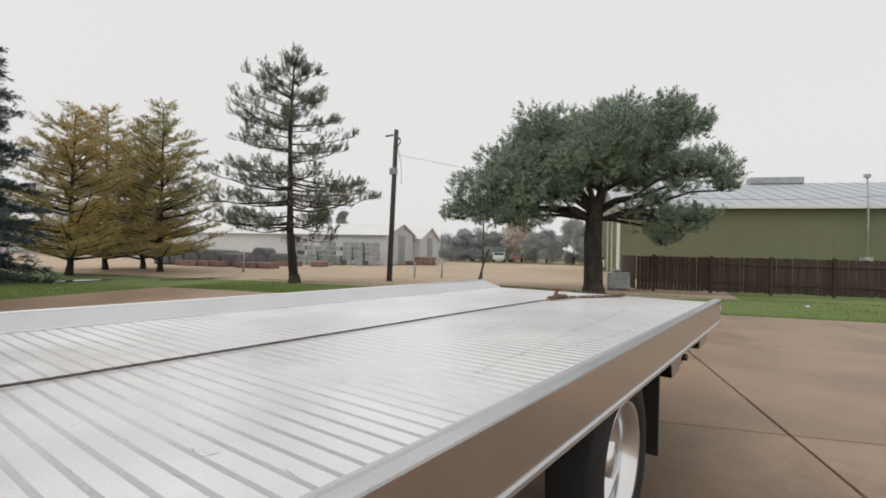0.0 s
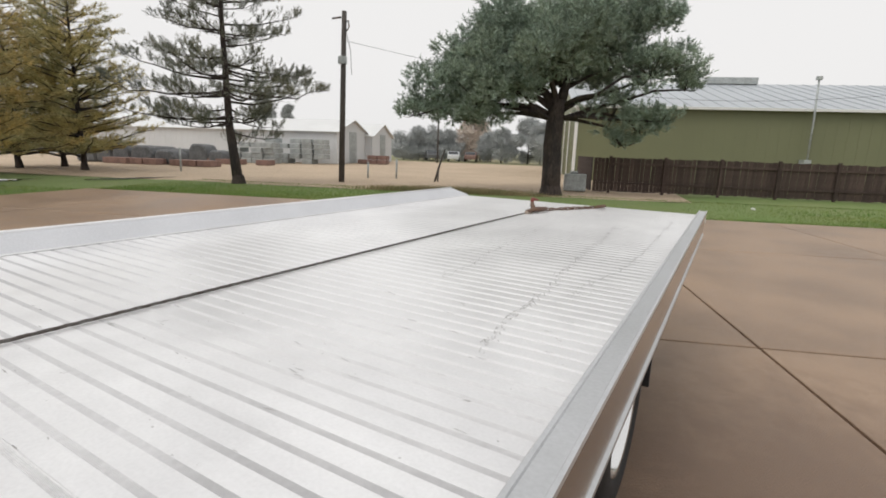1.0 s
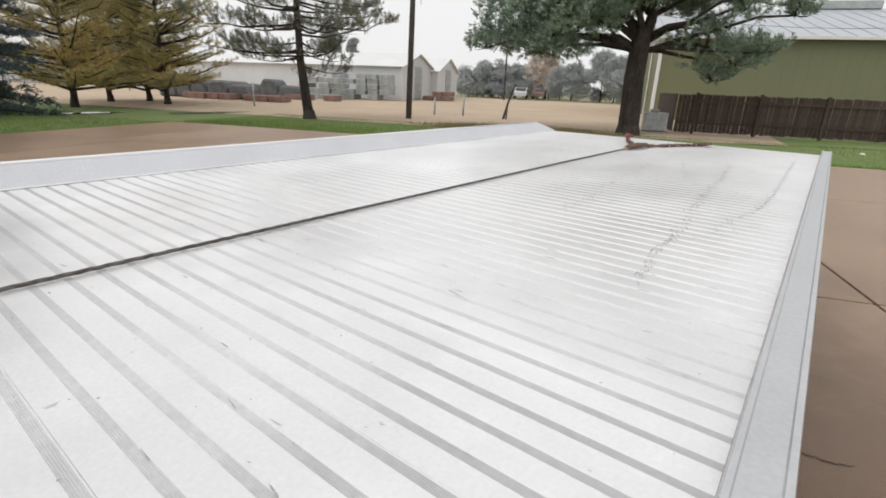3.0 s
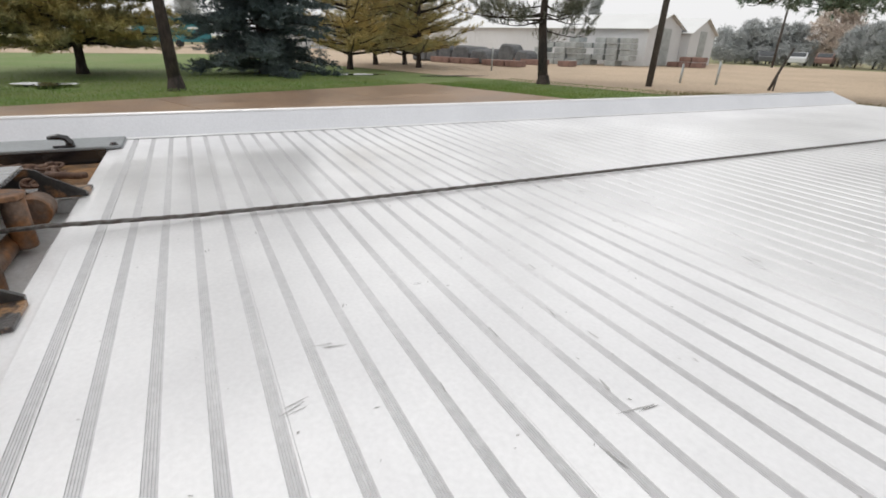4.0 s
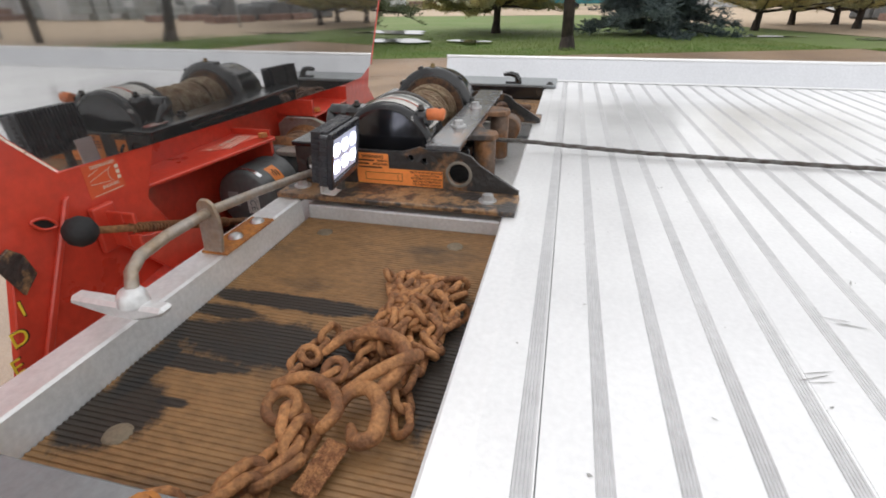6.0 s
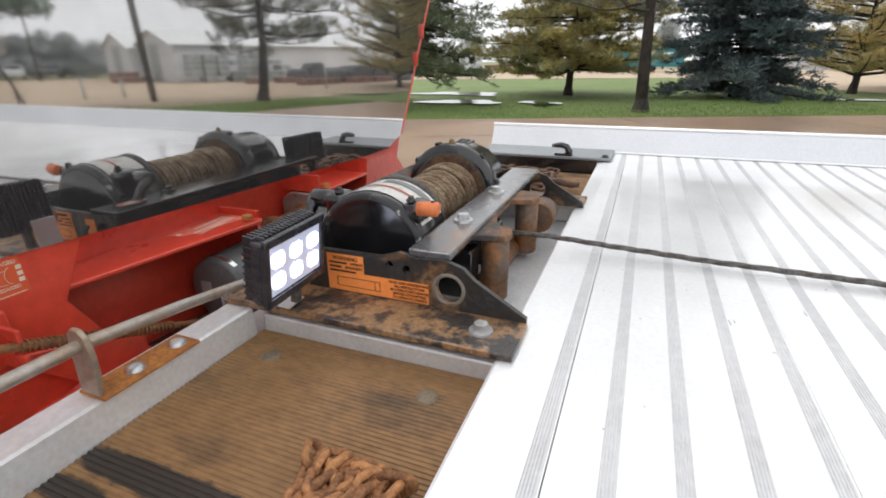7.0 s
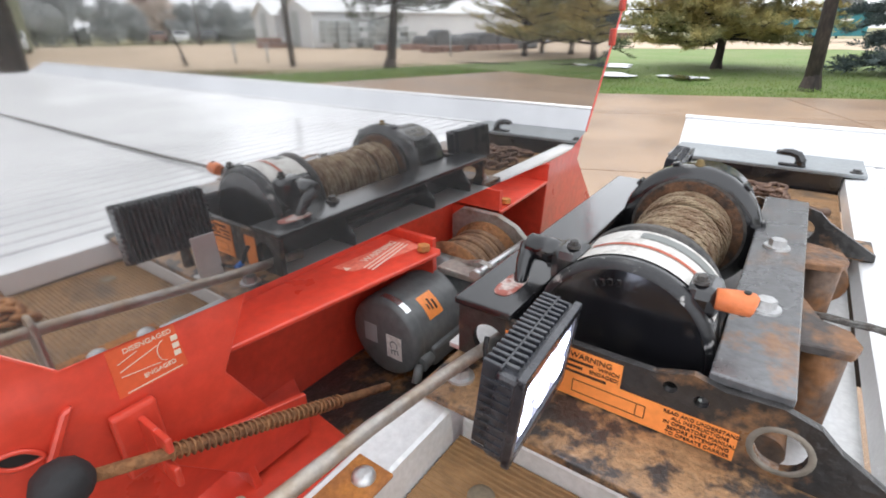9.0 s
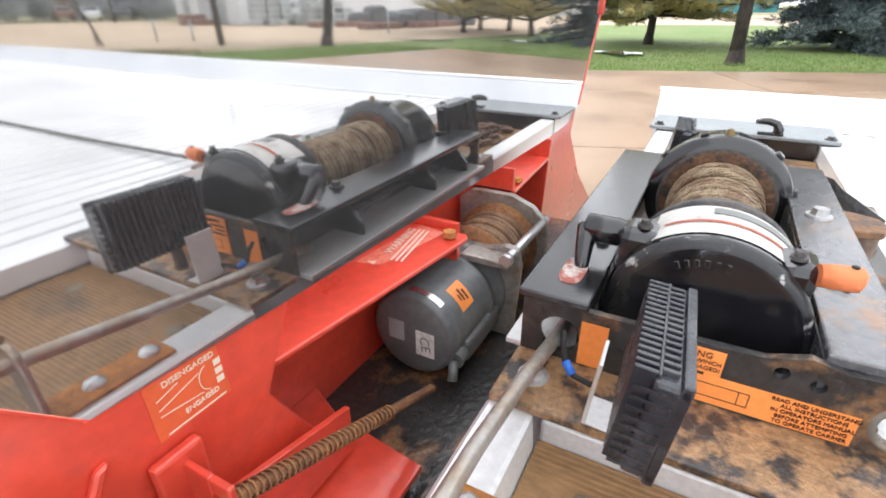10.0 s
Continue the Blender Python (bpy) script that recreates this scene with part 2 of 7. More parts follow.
def damp(m, centre, radius, inside, outside, roughness):
    """A thin wet film: thickest round a place, with an uneven outline, thin elsewhere."""
    n, l = m.node_tree.nodes, m.node_tree.links
    b, tc = n["Principled BSDF"], n["Texture Coordinate"]
    mp, ln, noi, add, mr = (n.new("ShaderNode" + k) for k in ("Mapping", "VectorMath", "TexNoise", "Math", "MapRange"))
    mp.inputs["Scale"].default_value = (1 / radius[0], 1 / radius[1], 0.0)
    mp.inputs["Location"].default_value = (-centre[0] / radius[0], -centre[1] / radius[1], 0)
    ln.operation, add.operation = "LENGTH", "ADD"
    noi.inputs["Scale"].default_value, noi.inputs["Detail"].default_value = 5.0, 6
    l.new(tc.outputs["Object"], mp.inputs["Vector"])
    l.new(tc.outputs["Object"], noi.inputs["Vector"])
    l.new(mp.outputs[0], ln.inputs[0])
    l.new(ln.outputs["Value"], add.inputs[0])
    l.new(noi.outputs["Fac"], add.inputs[1])
    mr.inputs["From Min"].default_value, mr.inputs["From Max"].default_value = 0.8, 1.6
    mr.inputs["To Min"].default_value, mr.inputs["To Max"].default_value = inside, outside
    l.new(add.outputs[0], mr.inputs["Value"])
    l.new(mr.outputs[0], b.inputs["Coat Weight"])
    b.inputs["Coat Roughness"].default_value = roughness


damp(M_ALU, (-0.5, 0.42), (0.62, 0.55), 1.0, 0.22, 0.10)
damp(M_RIB, (-0.5, 0.42), (0.62, 0.55), 1.0, 0.10, 0.12)
# smudges on the deck, a darker brown patch on the concrete beside the truck (slab coordinates)
patched(M_ALU, (0.25, 1.75), (1.1, 0.75), (0.62, 0.62, 0.625), 0.38, 4.5)
patched(M_RIB, (0.35, 1.9), (1.25, 0.85), (0.79, 0.79, 0.795), 0.92, 3.0)
patched(M_ALU, (0.75, 2.9), (0.5, 0.9), (0.55, 0.55, 0.555), 0.30, 9.0)
for spot, size in (((0.652, -0.24), (0.017, 0.15)), ((0.69, -0.32), (0.014, 0.06)), ((0.735, -0.22), (0.042, 0.15)), ((0.785, -0.29), (0.012, 0.07)), ((0.84, -0.27), (0.007, 0.02)), ((0.72, -0.02), (0.12, 0.03)), ((0.865, -0.315), (0.05, 0.05)), ((0.80, -0.335), (0.05, 0.02))):
    patched(M_MAT, spot, size, (0.020, 0.018, 0.016), 0.93, 16.0, (1.62, 1.86))
patched(M_CONC, (-0.7, -2.5), (2.3, 2.0), (0.16, 0.098, 0.062), 0.78, 3.4)


# ---------------- mesh helpers ----------------
def mesh_of(name, bm, mats):
    me = bpy.data.meshes.new(name)
    bm.to_mesh(me)
    bm.free()
    for m in (mats if isinstance(mats, (list, tuple)) else [mats]):
        me.materials.append(m)
    return me


def smooth(me, on=True):
    me.polygons.foreach_set("use_smooth", [on] * len(me.polygons))
    return me


def part(name, bm, material_, parent=None, label="", soft=False, at=None):
    me = bm if isinstance(bm, bpy.types.Mesh) else mesh_of(name, bm, material_)
    if soft:
        smooth(me)
        me.set_sharp_from_angle(angle=radians(38))
    ob = new(name, me)
    if at is not None:
        ob.matrix_basis = at
    if parent is not None:
        ob.parent = parent
    if label:
        ob["label"] = label
    return ob


def thing(name, label, category, at=None, group="", kind=""):
    ob = new(name)
    ob.empty_display_size = 0.1
    if at is not None:
        ob.matrix_basis = at
    return tagged(ob, label, category, group, kind)


def raw(name, verts, faces, mats):
    me = bpy.data.meshes.new(name)
    me.from_pydata([tuple(v) for v in verts], [], faces)
    for m in (mats if isinstance(mats, (list, tuple)) else [mats]):
        me.materials.append(m)
    me.update()
    return me


def box(bm, x0, x1, y0, y1, z0, z1, bevel=0.0, m=None, mat=0):
    """A box between two corners, with rounded edges, turned by m."""
    r = bmesh.ops.create_cube(bm, size=1)
    vs = r["verts"]
    bmesh.ops.scale(bm, vec=(abs(x1 - x0), abs(y1 - y0), abs(z1 - z0)), verts=vs)
    bmesh.ops.translate(bm, vec=((x0 + x1) / 2, (y0 + y1) / 2, (z0 + z1) / 2), verts=vs)
    fs = {f for v in vs for f in v.link_faces}
    if bevel:
        es = list({e for v in vs for e in v.link_edges})
        res = bmesh.ops.bevel(bm, geom=es, offset=bevel, segments=2, profile=0.5, affect="EDGES")
        vs = list({v for f in res["faces"] for v in f.verts} | {v for v in vs if v.is_valid})
        fs = {f for v in vs for f in v.link_faces}
    for f in fs:
        f.material_index = mat
    if m is not None:
        bmesh.ops.transform(bm, matrix=m, verts=vs)
    return bm


def tube(bm, pts, r, seg=10, caps=True, mat=0):
    """A round bar through pts; r a number or one for each point."""
    pts = [Vector(p) for p in pts]
    rs = r if isinstance(r, (list, tuple)) else [r] * len(pts)
    rings, ref = [], None
    for i, p in enumerate(pts):
        d = (pts[min(i + 1, len(pts) - 1)] - pts[max(i - 1, 0)]).normalized()
        if ref is None:
            ref = d.orthogonal().normalized()
        ref = (ref - d * ref.dot(d)).normalized()
        side = d.cross(ref)
        rings.append([bm.verts.new(p + (ref * math.cos(a) + side * math.sin(a)) * rs[i]) for a in (2 * math.pi * k / seg for k in range(seg))])
    for a, b in zip(rings, rings[1:]):
        for k in range(seg):
            f = bm.faces.new((a[k], a[(k + 1) % seg], b[(k + 1) % seg], b[k]))
            f.smooth, f.material_index = True, mat
    if caps:
        bm.faces.new(rings[0][::-1]).material_index = mat
        bm.faces.new(rings[-1]).material_index = mat
    return bm


def lathe(bm, profile, axis_o, axis_d, seg=32, mat=0):
    """A turned form: profile is (along, radius) pairs about the axis."""
    o, d = Vector(axis_o), Vector(axis_d).normalized()
    u = d.orthogonal().normalized()
    v = d.cross(u)
    rings = []
    for a, r in profile:
        if r < 1e-5:
            rings.append([bm.verts.new(o + d * a)])
        else:
            rings.append([bm.verts.new(o + d * a + (u * math.cos(t) + v * math.sin(t)) * r) for t in (2 * math.pi * k / seg for k in range(seg))])
    for a, b in zip(rings, rings[1:]):
        for k in range(seg):
            k2 = (k + 1) % seg
            if len(a) == 1 and len(b) == 1:
                continue
            if len(a) == 1:
                f = bm.faces.new((a[0], b[k2], b[k]))
            elif len(b) == 1:
                f = bm.faces.new((a[k], a[k2], b[0]))
            else:
                f = bm.faces.new((a[k], a[k2], b[k2], b[k]))
            f.smooth, f.material_index = True, mat
    return bm


def prism(bm, outline, axis, a, b, bevel=0.0, mat=0):
    """A flat plate: outline of (p, q) pairs, pushed along axis ('x', 'y' or 'z') from a to b."""
    def at(p, q, t):
        return {"x": (t, p, q), "y": (p, t, q), "z": (p, q, t)}[axis]
    lo = [bm.verts.new(at(p, q, a)) for p, q in outline]
    hi = [bm.verts.new(at(p, q, b)) for p, q in outline]
    fs = [bm.faces.new(lo), bm.faces.new(hi[::-1])]
    for k in range(len(lo)):
        fs.append(bm.faces.new((lo[k], hi[k], hi[(k + 1) % len(lo)], lo[(k + 1) % len(lo)])))
    bmesh.ops.recalc_face_normals(bm, faces=fs)
    for f in fs:
        f.material_index = mat
    if bevel:
        es = list({e for f in fs for e in f.edges})
        r = bmesh.ops.bevel(bm, geom=es, offset=bevel, segments=1, affect="EDGES")
        for f in r["faces"]:
            f.material_index = mat
    return bm


def hexbolt(bm, x, y, z, r=0.011, h=0.008, washer=True, mat=0):
    if washer:
        bmesh.ops.create_cone(bm, cap_ends=True, segments=16, radius1=r * 1.5, radius2=r * 1.45, depth=0.003, matrix=Matrix.Translation((x, y, z + 0.0015)))
    bmesh.ops.create_cone(bm, cap_ends=True, segments=6, radius1=r, radius2=r * 0.9, depth=h, matrix=Matrix.Translation((x, y, z + 0.003 + h / 2)))
    return bm


def writing(parent, text, size, at, material_, name="lettering", align="CENTER"):
    """Letters as a thin solid."""
    cu = bpy.data.curves.new(name, "FONT")
    cu.body, cu.size, cu.align_x, cu.align_y, cu.extrude = text, size, align, "CENTER", 0.0004
    tmp = new(name + "_curve", cu)
    me = bpy.data.meshes.new_from_object(tmp.evaluated_get(bpy.context.evaluated_depsgraph_get()))
    bpy.data.objects.remove(tmp)
    me.materials.clear()
    me.materials.append(material_)
    ob = part(name, me, None, parent)
    ob.matrix_basis = at
    return ob


# ---------------- ground ----------------
SITE = radians(21.3)                      # the yard's grid is turned against the truck
UX, VX = Vector((math.cos(SITE), math.sin(SITE), 0)), Vector((-math.sin(SITE), math.cos(SITE), 0))
J0 = Vector((1.772, 5.137, 0))            # crossing of two slab joints


def site(u, v, z=0.0):
    return J0 + UX * u + VX * v + Vector((0, 0, z))


def sheet(name, pts, mat, z, label, category):
    me = raw(name, [(p[0], p[1], z) for p in pts], [list(range(len(pts)))], mat)
    return tagged(part(name, me, None), label, category, kind="structure")


sheet("ground", [(-900, -900), (900, -900), (900, 900), (-900, 900)], M_FIELD, -0.12, "dull tan and green open ground reaching the horizon", "ground")

# lawn: a strip round the yard, slightly uneven
def lawn_sheet():
    bm = bmesh.new()
    nu, nv = 80, 80
    u0, u1, v0, v1 = -46.0, 40.0, -60.0, 22.0
    grid = {}
    for i in range(nu + 1):
        for j in range(nv + 1):
            u, v = u0 + (u1 - u0) * i / nu, v0 + (v1 - v0) * j / nv
            p = site(u, v)
            p.z = -0.03 + 0.05 * noise.noise(Vector((u * 0.12, v * 0.12, 0)))
            inside = -19.6 < u < 42 and v < 9.6
            if inside or (v > 14.2 and u < 4.2):
                p.z = -0.10
            grid[i, j] = bm.verts.new(p)
    for i in range(nu):
        for j in range(nv):
            bm.faces.new((grid[i, j], grid[i + 1, j], grid[i + 1, j + 1], grid[i, j + 1]))
    return tagged(part("lawn", bm, M_GRASS_SOIL), "short wet green lawn round the concrete yard", "lawn", kind="structure")


lawn_sheet()
U_EDGE, V_EDGE = -15.4, 9.1               # the yard's two lawn edges
gravel = [site(-75, 13.6), site(-21, 13.6), site(-4.0, 13.6), site(0.5, 13.8), site(4.0, 14.4), site(5.5, 24), site(5.5, 60), site(-90, 60)]
sheet("gravel_yard", gravel, M_GRAVEL, -0.022, "pale tan wet gravel yard beyond the lawn", "gravel")
sheet("gravel_lane", [site(-70, -75), site(-52, -75), site(-44, 13.62), site(-75, 13.62)], M_GRAVEL, -0.012, "pale tan gravel lane behind the trees", "gravel")


def blob_outline(cx, cy, rx, ry, seed, n=26):
    out = []
    for k in range(n):
        a = 2 * math.pi * k / n
        s = 0.75 + 0.5 * noise.noise(Vector((math.cos(a) * 1.5 + seed, math.sin(a) * 1.5, seed)))
        out.append((cx + math.cos(a) * rx * s, cy + math.sin(a) * ry * s))
    return out


for k, (x, y, rx, ry) in enumerate([(-20.8, -7.6, 1.6, 2.6), (-16.3, -6.1, 1.1, 1.7), (-16.6, -3.3, 0.7, 0.9), (-20.5, 7.2, 0.5, 1.4), (-19.5, 11.0, 0.4, 2.0)]):
    o = blob_outline(x, y, rx, ry, k + 3.3)
    sheet("puddle", o, M_WATER, 0.014, "shallow rain puddle lying in the grass", "puddle")

# blades of grass near the yard's edges
def blades(name, n, seed, where, h, mat, label):
    rng = np.random.default_rng(seed)
    u, v = where(rng, n)
    base = np.array(J0)[None, :] + np.outer(u, np.array(UX)) + np.outer(v, np.array(VX))
    base[:, 2] = -0.03
    ang = rng.uniform(0, 2 * np.pi, n)
    hh = h * rng.uniform(0.5, 1.4, n)
    lean = rng.normal(0, 0.35, (n, 2)) * hh[:, None]
    w = 0.006 + 0.05 * hh
    a = base + np.stack([np.cos(ang) * w, np.sin(ang) * w, 0 * w], 1)
    b = base - np.stack([np.cos(ang) * w, np.sin(ang) * w, 0 * w], 1)
    c = base + np.column_stack([lean, hh])
    verts = np.stack([a, b, c], 1).reshape(-1, 3)
    faces = np.arange(3 * n).reshape(-1, 3)
    me = bpy.data.meshes.new(name)
    me.from_pydata(verts.tolist(), [], faces.tolist())
    me.materials.append(mat)
    return tagged(part(name, me, None), label, "grass", kind="stuff")


def along_left(rng, n):
    return U_EDGE - np.abs(rng.exponential(3.5, n)) - 0.02, rng.uniform(-32, 9, n)


def along_far(rng, n):
    return rng.uniform(U_EDGE, 14, n), V_EDGE + np.minimum(np.abs(rng.exponential(2.0, n)), 5.5) + 0.02


blades("lawn_grass", 60000, 5, along_left, 0.045, M_GRASS, "short green grass along the yard edge")
blades("lawn_grass", 60000, 6, along_far, 0.05, M_GRASS, "short green grass along the yard edge")


def dry_strip(rng, n):
    return rng.normal(-4.6, 1.3, n), V_EDGE + 4.4 + np.abs(rng.normal(0, 0.8, n))


blades("dry_grass", 22000, 7, dry_strip, 0.13, M_DRY, "tall dry tan grass beside the gravel")


def litter():
    bm = bmesh.new()
    bmesh.ops.create_icosphere(bm, subdivisions=2, radius=0.09)
    for v in bm.verts:
        v.co *= 0.75 + 0.6 * noise.noise(v.co * 14)
        v.co.z *= 0.5
    tagged(part("paper_litter", bm, M_WHITE, None, at=Matrix.Translation((2.1, 18.6, 0.03))), "crumpled white paper scrap lying on the lawn", "litter")


litter()

# ---------------- trees ----------------
class Tree:
    """Wood (tapered tubes) and needles gathered as arrays."""
    def __init__(self, seed):
        self.rng = np.random.default_rng(seed)
        self.bm = bmesh.new()
        self.v, self.f, self.n = [], [], 0

    def limb(self, pts, r0, r1, seg=6):
        k = len(pts)
        tube(self.bm, pts, [r0 + (r1 - r0) * i / (k - 1) for i in range(k)], seg)

    def tufts(self, P, D, length, width, blades_, spread, blade_w):
        """Bottle-brush sprays: at each P, blades along and around D."""
        P, D = np.asarray(P, float), np.asarray(D, float)
        if not len(P):
            return
        D = D / (np.linalg.norm(D, axis=1, keepdims=True) + 1e-9)
        n = len(P)
        rng = self.rng
        t = rng.uniform(0, 1, (n, blades_, 1))
        R = rng.normal(0, 1, (n, blades_, 3))
        R -= (R * D[:, None, :]).sum(2, keepdims=True) * D[:, None, :]
        R /= np.linalg.norm(R, axis=2, keepdims=True) + 1e-9
        L = length * rng.uniform(0.75, 1.3, (n, 1, 1))
        root = P[:, None, :] + D[:, None, :] * t * L
        tip = root + D[:, None, :] * L * 0.35 + R * width * rng.uniform(0.6, 1.2, (n, blades_, 1)) * (1 - 0.45 * t)
        S = np.cross(tip - root, rng.normal(0, 1, (n, blades_, 3)))
        S /= np.linalg.norm(S, axis=2, keepdims=True) + 1e-9
        S *= blade_w
        tri = np.stack([root + S, root - S, tip], 2).reshape(-1, 3)
        self.v.append(tri)
        self.n += len(tri)

    def done(self, name, label, bark, needles, at, group=""):
        ob = thing(name, label, "tree", Matrix.Translation(at), group)
        part("trunk", self.bm, bark, ob)
        verts = np.concatenate(self.v)
        me = bpy.data.meshes.new("crown")
        me.from_pydata(verts.tolist(), [], np.arange(len(verts)).reshape(-1, 3).tolist())
        me.materials.append(needles)
        part("crown", me, None, ob)
        return ob


def whorled(seed, height, lean, first, reach, taper, rise, whorls, per, r_base, tuft_len, tuft_w, gap=0.0, twigs=7, blades_=16, bw=0.006,
            droop=0.0, top_up=0.5, start=0.3, crown_power=1.0, wobble=0.3, side=0.35):
    """A conifer with branches in whorls; reach(k) gives the branch length at height share k."""
    T = Tree(seed)
    rng = T.rng
    axis = []
    steps = 14
    wob = rng.normal(0, wobble * 0.1, (steps + 1, 2)).cumsum(0) * 0.4
    for i in range(steps + 1):
        k = i / steps
        axis.append(Vector((lean[0] * k * height + wob[i][0], lean[1] * k * height + wob[i][1], height * k)))
    T.limb([(axis[0][0], axis[0][1], -0.1)] + [tuple(p) for p in axis[1:]], r_base, 0.02, 9)
    bm = T.bm
    bmesh.ops.create_cone(bm, cap_ends=False, segments=9, radius1=r_base * 1.5, radius2=r_base * 0.95, depth=0.5, matrix=Matrix.Translation((0, 0, 0.12)))

    def on_axis(z):
        k = max(0.0, min(0.999, z / height)) * steps
        i = int(k)
        return axis[i].lerp(axis[i + 1], k - i)
    P, D = [], []
    for w in range(whorls):
        k = w / (whorls - 1)
        z = first + (height - 0.15 - first) * k ** taper
        ln = reach(z / height)
        a0 = rng.uniform(0, 6.28)
        for b in range(per):
            if rng.uniform() < gap:
                continue
            a = a0 + 6.283 * b / per + rng.normal(0, 0.25)
            le = ln * rng.uniform(0.65, 1.15)
            up = rise * (0.6 + 0.8 * k) + rng.normal(0, 0.08)
            o = on_axis(z + rng.normal(0, 0.12))
            out = Vector((math.cos(a), math.sin(a), 0))
            pts = []
            m = 6
            for i in range(m + 1):
                s = i / m
                pts.append(o + out * (le * s) + Vector((0, 0, le * (up * s - droop * s * s + top_up * 0.35 * s ** 3))) + Vector(rng.normal(0, 0.02 * le, 3)) * s)
            T.limb([tuple(p) for p in pts], 0.012 + 0.018 * le * (1 - k * 0.6), 0.005, 4)
            nt = max(3, int(twigs * le * 1.1))
            for q in range(nt):
                s = start + (1 - start) * rng.uniform() ** crown_power
                i = min(m - 1, int(s * m))
                p = pts[i].lerp(pts[i + 1], s * m - i)
                sd = 1 if rng.uniform() < 0.5 else -1
                dirv = out * rng.uniform(0.25, 0.9) + Vector((-out.y, out.x, 0)) * sd * rng.uniform(0.2, 1.0) + Vector((0, 0, rng.uniform(-0.1, 1) * top_up))
                tl = side * le * (1.1 - s) * rng.uniform(0.4, 1.0)
                cnt = max(1, int(tl / (tuft_len * 0.55)))
                for c in range(cnt + 1):
                    pp = p + dirv * (tl * c / max(1, cnt))
                    P.append(tuple(pp + Vector(rng.normal(0, 0.03, 3))))
                    D.append(tuple(dirv + Vector((0, 0, top_up * 0.6)) + Vector(rng.normal(0, 0.25, 3))))
            P.append(tuple(pts[-1]))
            D.append(tuple(pts[-1] - pts[-2]))
    P.append(tuple(axis[-1]))
    D.append((0, 0, 1))
    T.tufts(P, D, tuft_len, tuft_w, blades_, 1.0, bw)
    return T


def tufted_pine(seed, axis, whorls, first, reach, per, r_base, needle=0.26, spread=0.13, gap=0.15, bw=0.006, rise=0.05, droop=0.10, dense=1.0):
    """A red pine: long bare limbs, forked at the ends, with separate upright brushes of needles."""
    T = Tree(seed)
    rng = T.rng
    axis = [Vector(p) for p in axis]
    height = axis[-1].z
    T.limb([(axis[0].x, axis[0].y, -0.1)] + [tuple(p) for p in axis[1:]], r_base, 0.025, 9)
    bmesh.ops.create_cone(T.bm, cap_ends=False, segments=9, radius1=r_base * 1.45, radius2=r_base * 0.95, depth=0.4, matrix=Matrix.Translation((axis[0].x, axis[0].y, 0.12)))

    def on_axis(z):
        for a, b in zip(axis, axis[1:]):
            if z <= b.z:
                return a.lerp(b, (z - a.z) / (b.z - a.z))
        return axis[-1]
    P, D = [], []

    def brush(p, d):
        P.append(tuple(p))
        D.append(tuple(d))
    for w in range(whorls):
        k = w / (whorls - 1)
        z = first + (height - 0.1 - first) * k
        ln = reach(k)
        a0 = rng.uniform(0, 6.28)
        for b in range(per):
            if rng.uniform() < gap:
                continue
            a = a0 + 6.283 * b / per + rng.normal(0, 0.3)
            le = ln * rng.uniform(0.55, 1.15)
            o = on_axis(z + rng.normal(0, 0.27))
            out = Vector((math.cos(a), math.sin(a), 0))
            sidev = Vector((-out.y, out.x, 0))
            up = rise + 0.45 * k * k + rng.normal(0, 0.09)
            bend = rng.normal(0, 0.10)
            pts = []
            for i in range(7):
                s = i / 6
                pts.append(o + out * (le * s) + sidev * (le * bend * s * s) + Vector((0, 0, le * (up * s - droop * (1 - k) * math.sin(s * 2.6)))) + Vector(rng.normal(0, 0.018 * le, 3)) * s)
            T.limb([tuple(p) for p in pts], 0.010 + 0.012 * le, 0.005, 5)
            n = int((4 + 5.0 * le) * dense)
            for q in range(n):
                s = 1 - 0.78 * rng.uniform() ** 1.25
                i = min(5, int(s * 6))
                p = pts[i].lerp(pts[i + 1], s * 6 - i)
                sd = 1 if rng.uniform() < 0.5 else -1
                fork = out * rng.uniform(0.3, 0.9) + sidev * sd * rng.uniform(0.2, 0.9) + Vector((0, 0, rng.uniform(0.0, 0.6)))
                fl = 0.24 * le * (1.15 - s) + rng.uniform(0.05, 0.25)
                e = p + fork * fl
                T.limb([tuple(p), tuple(p.lerp(e, 0.6) + Vector((0, 0, -0.03))), tuple(e)], 0.007, 0.004, 3)
                for c in range(1 + int(rng.uniform(0, 3.2))):
                    pp = p.lerp(e, 1 - 0.28 * c) + Vector(rng.normal(0, 0.05, 3))
                    brush(pp, fork * 0.5 + Vector((0, 0, rng.uniform(0.4, 1.0))) + Vector(rng.normal(0, 0.22, 3)))
            brush(pts[-1], (pts[-1] - pts[-2]).normalized() + Vector((0, 0, 0.6)))
    for q in range(4):
        brush(axis[-1] + Vector((0, 0, -0.15 * q)), Vector((rng.normal(0, 0.3), rng.normal(0, 0.3), 1)))
    T.tufts(P, D, needle, spread, 34, 1.0, bw)
    return T


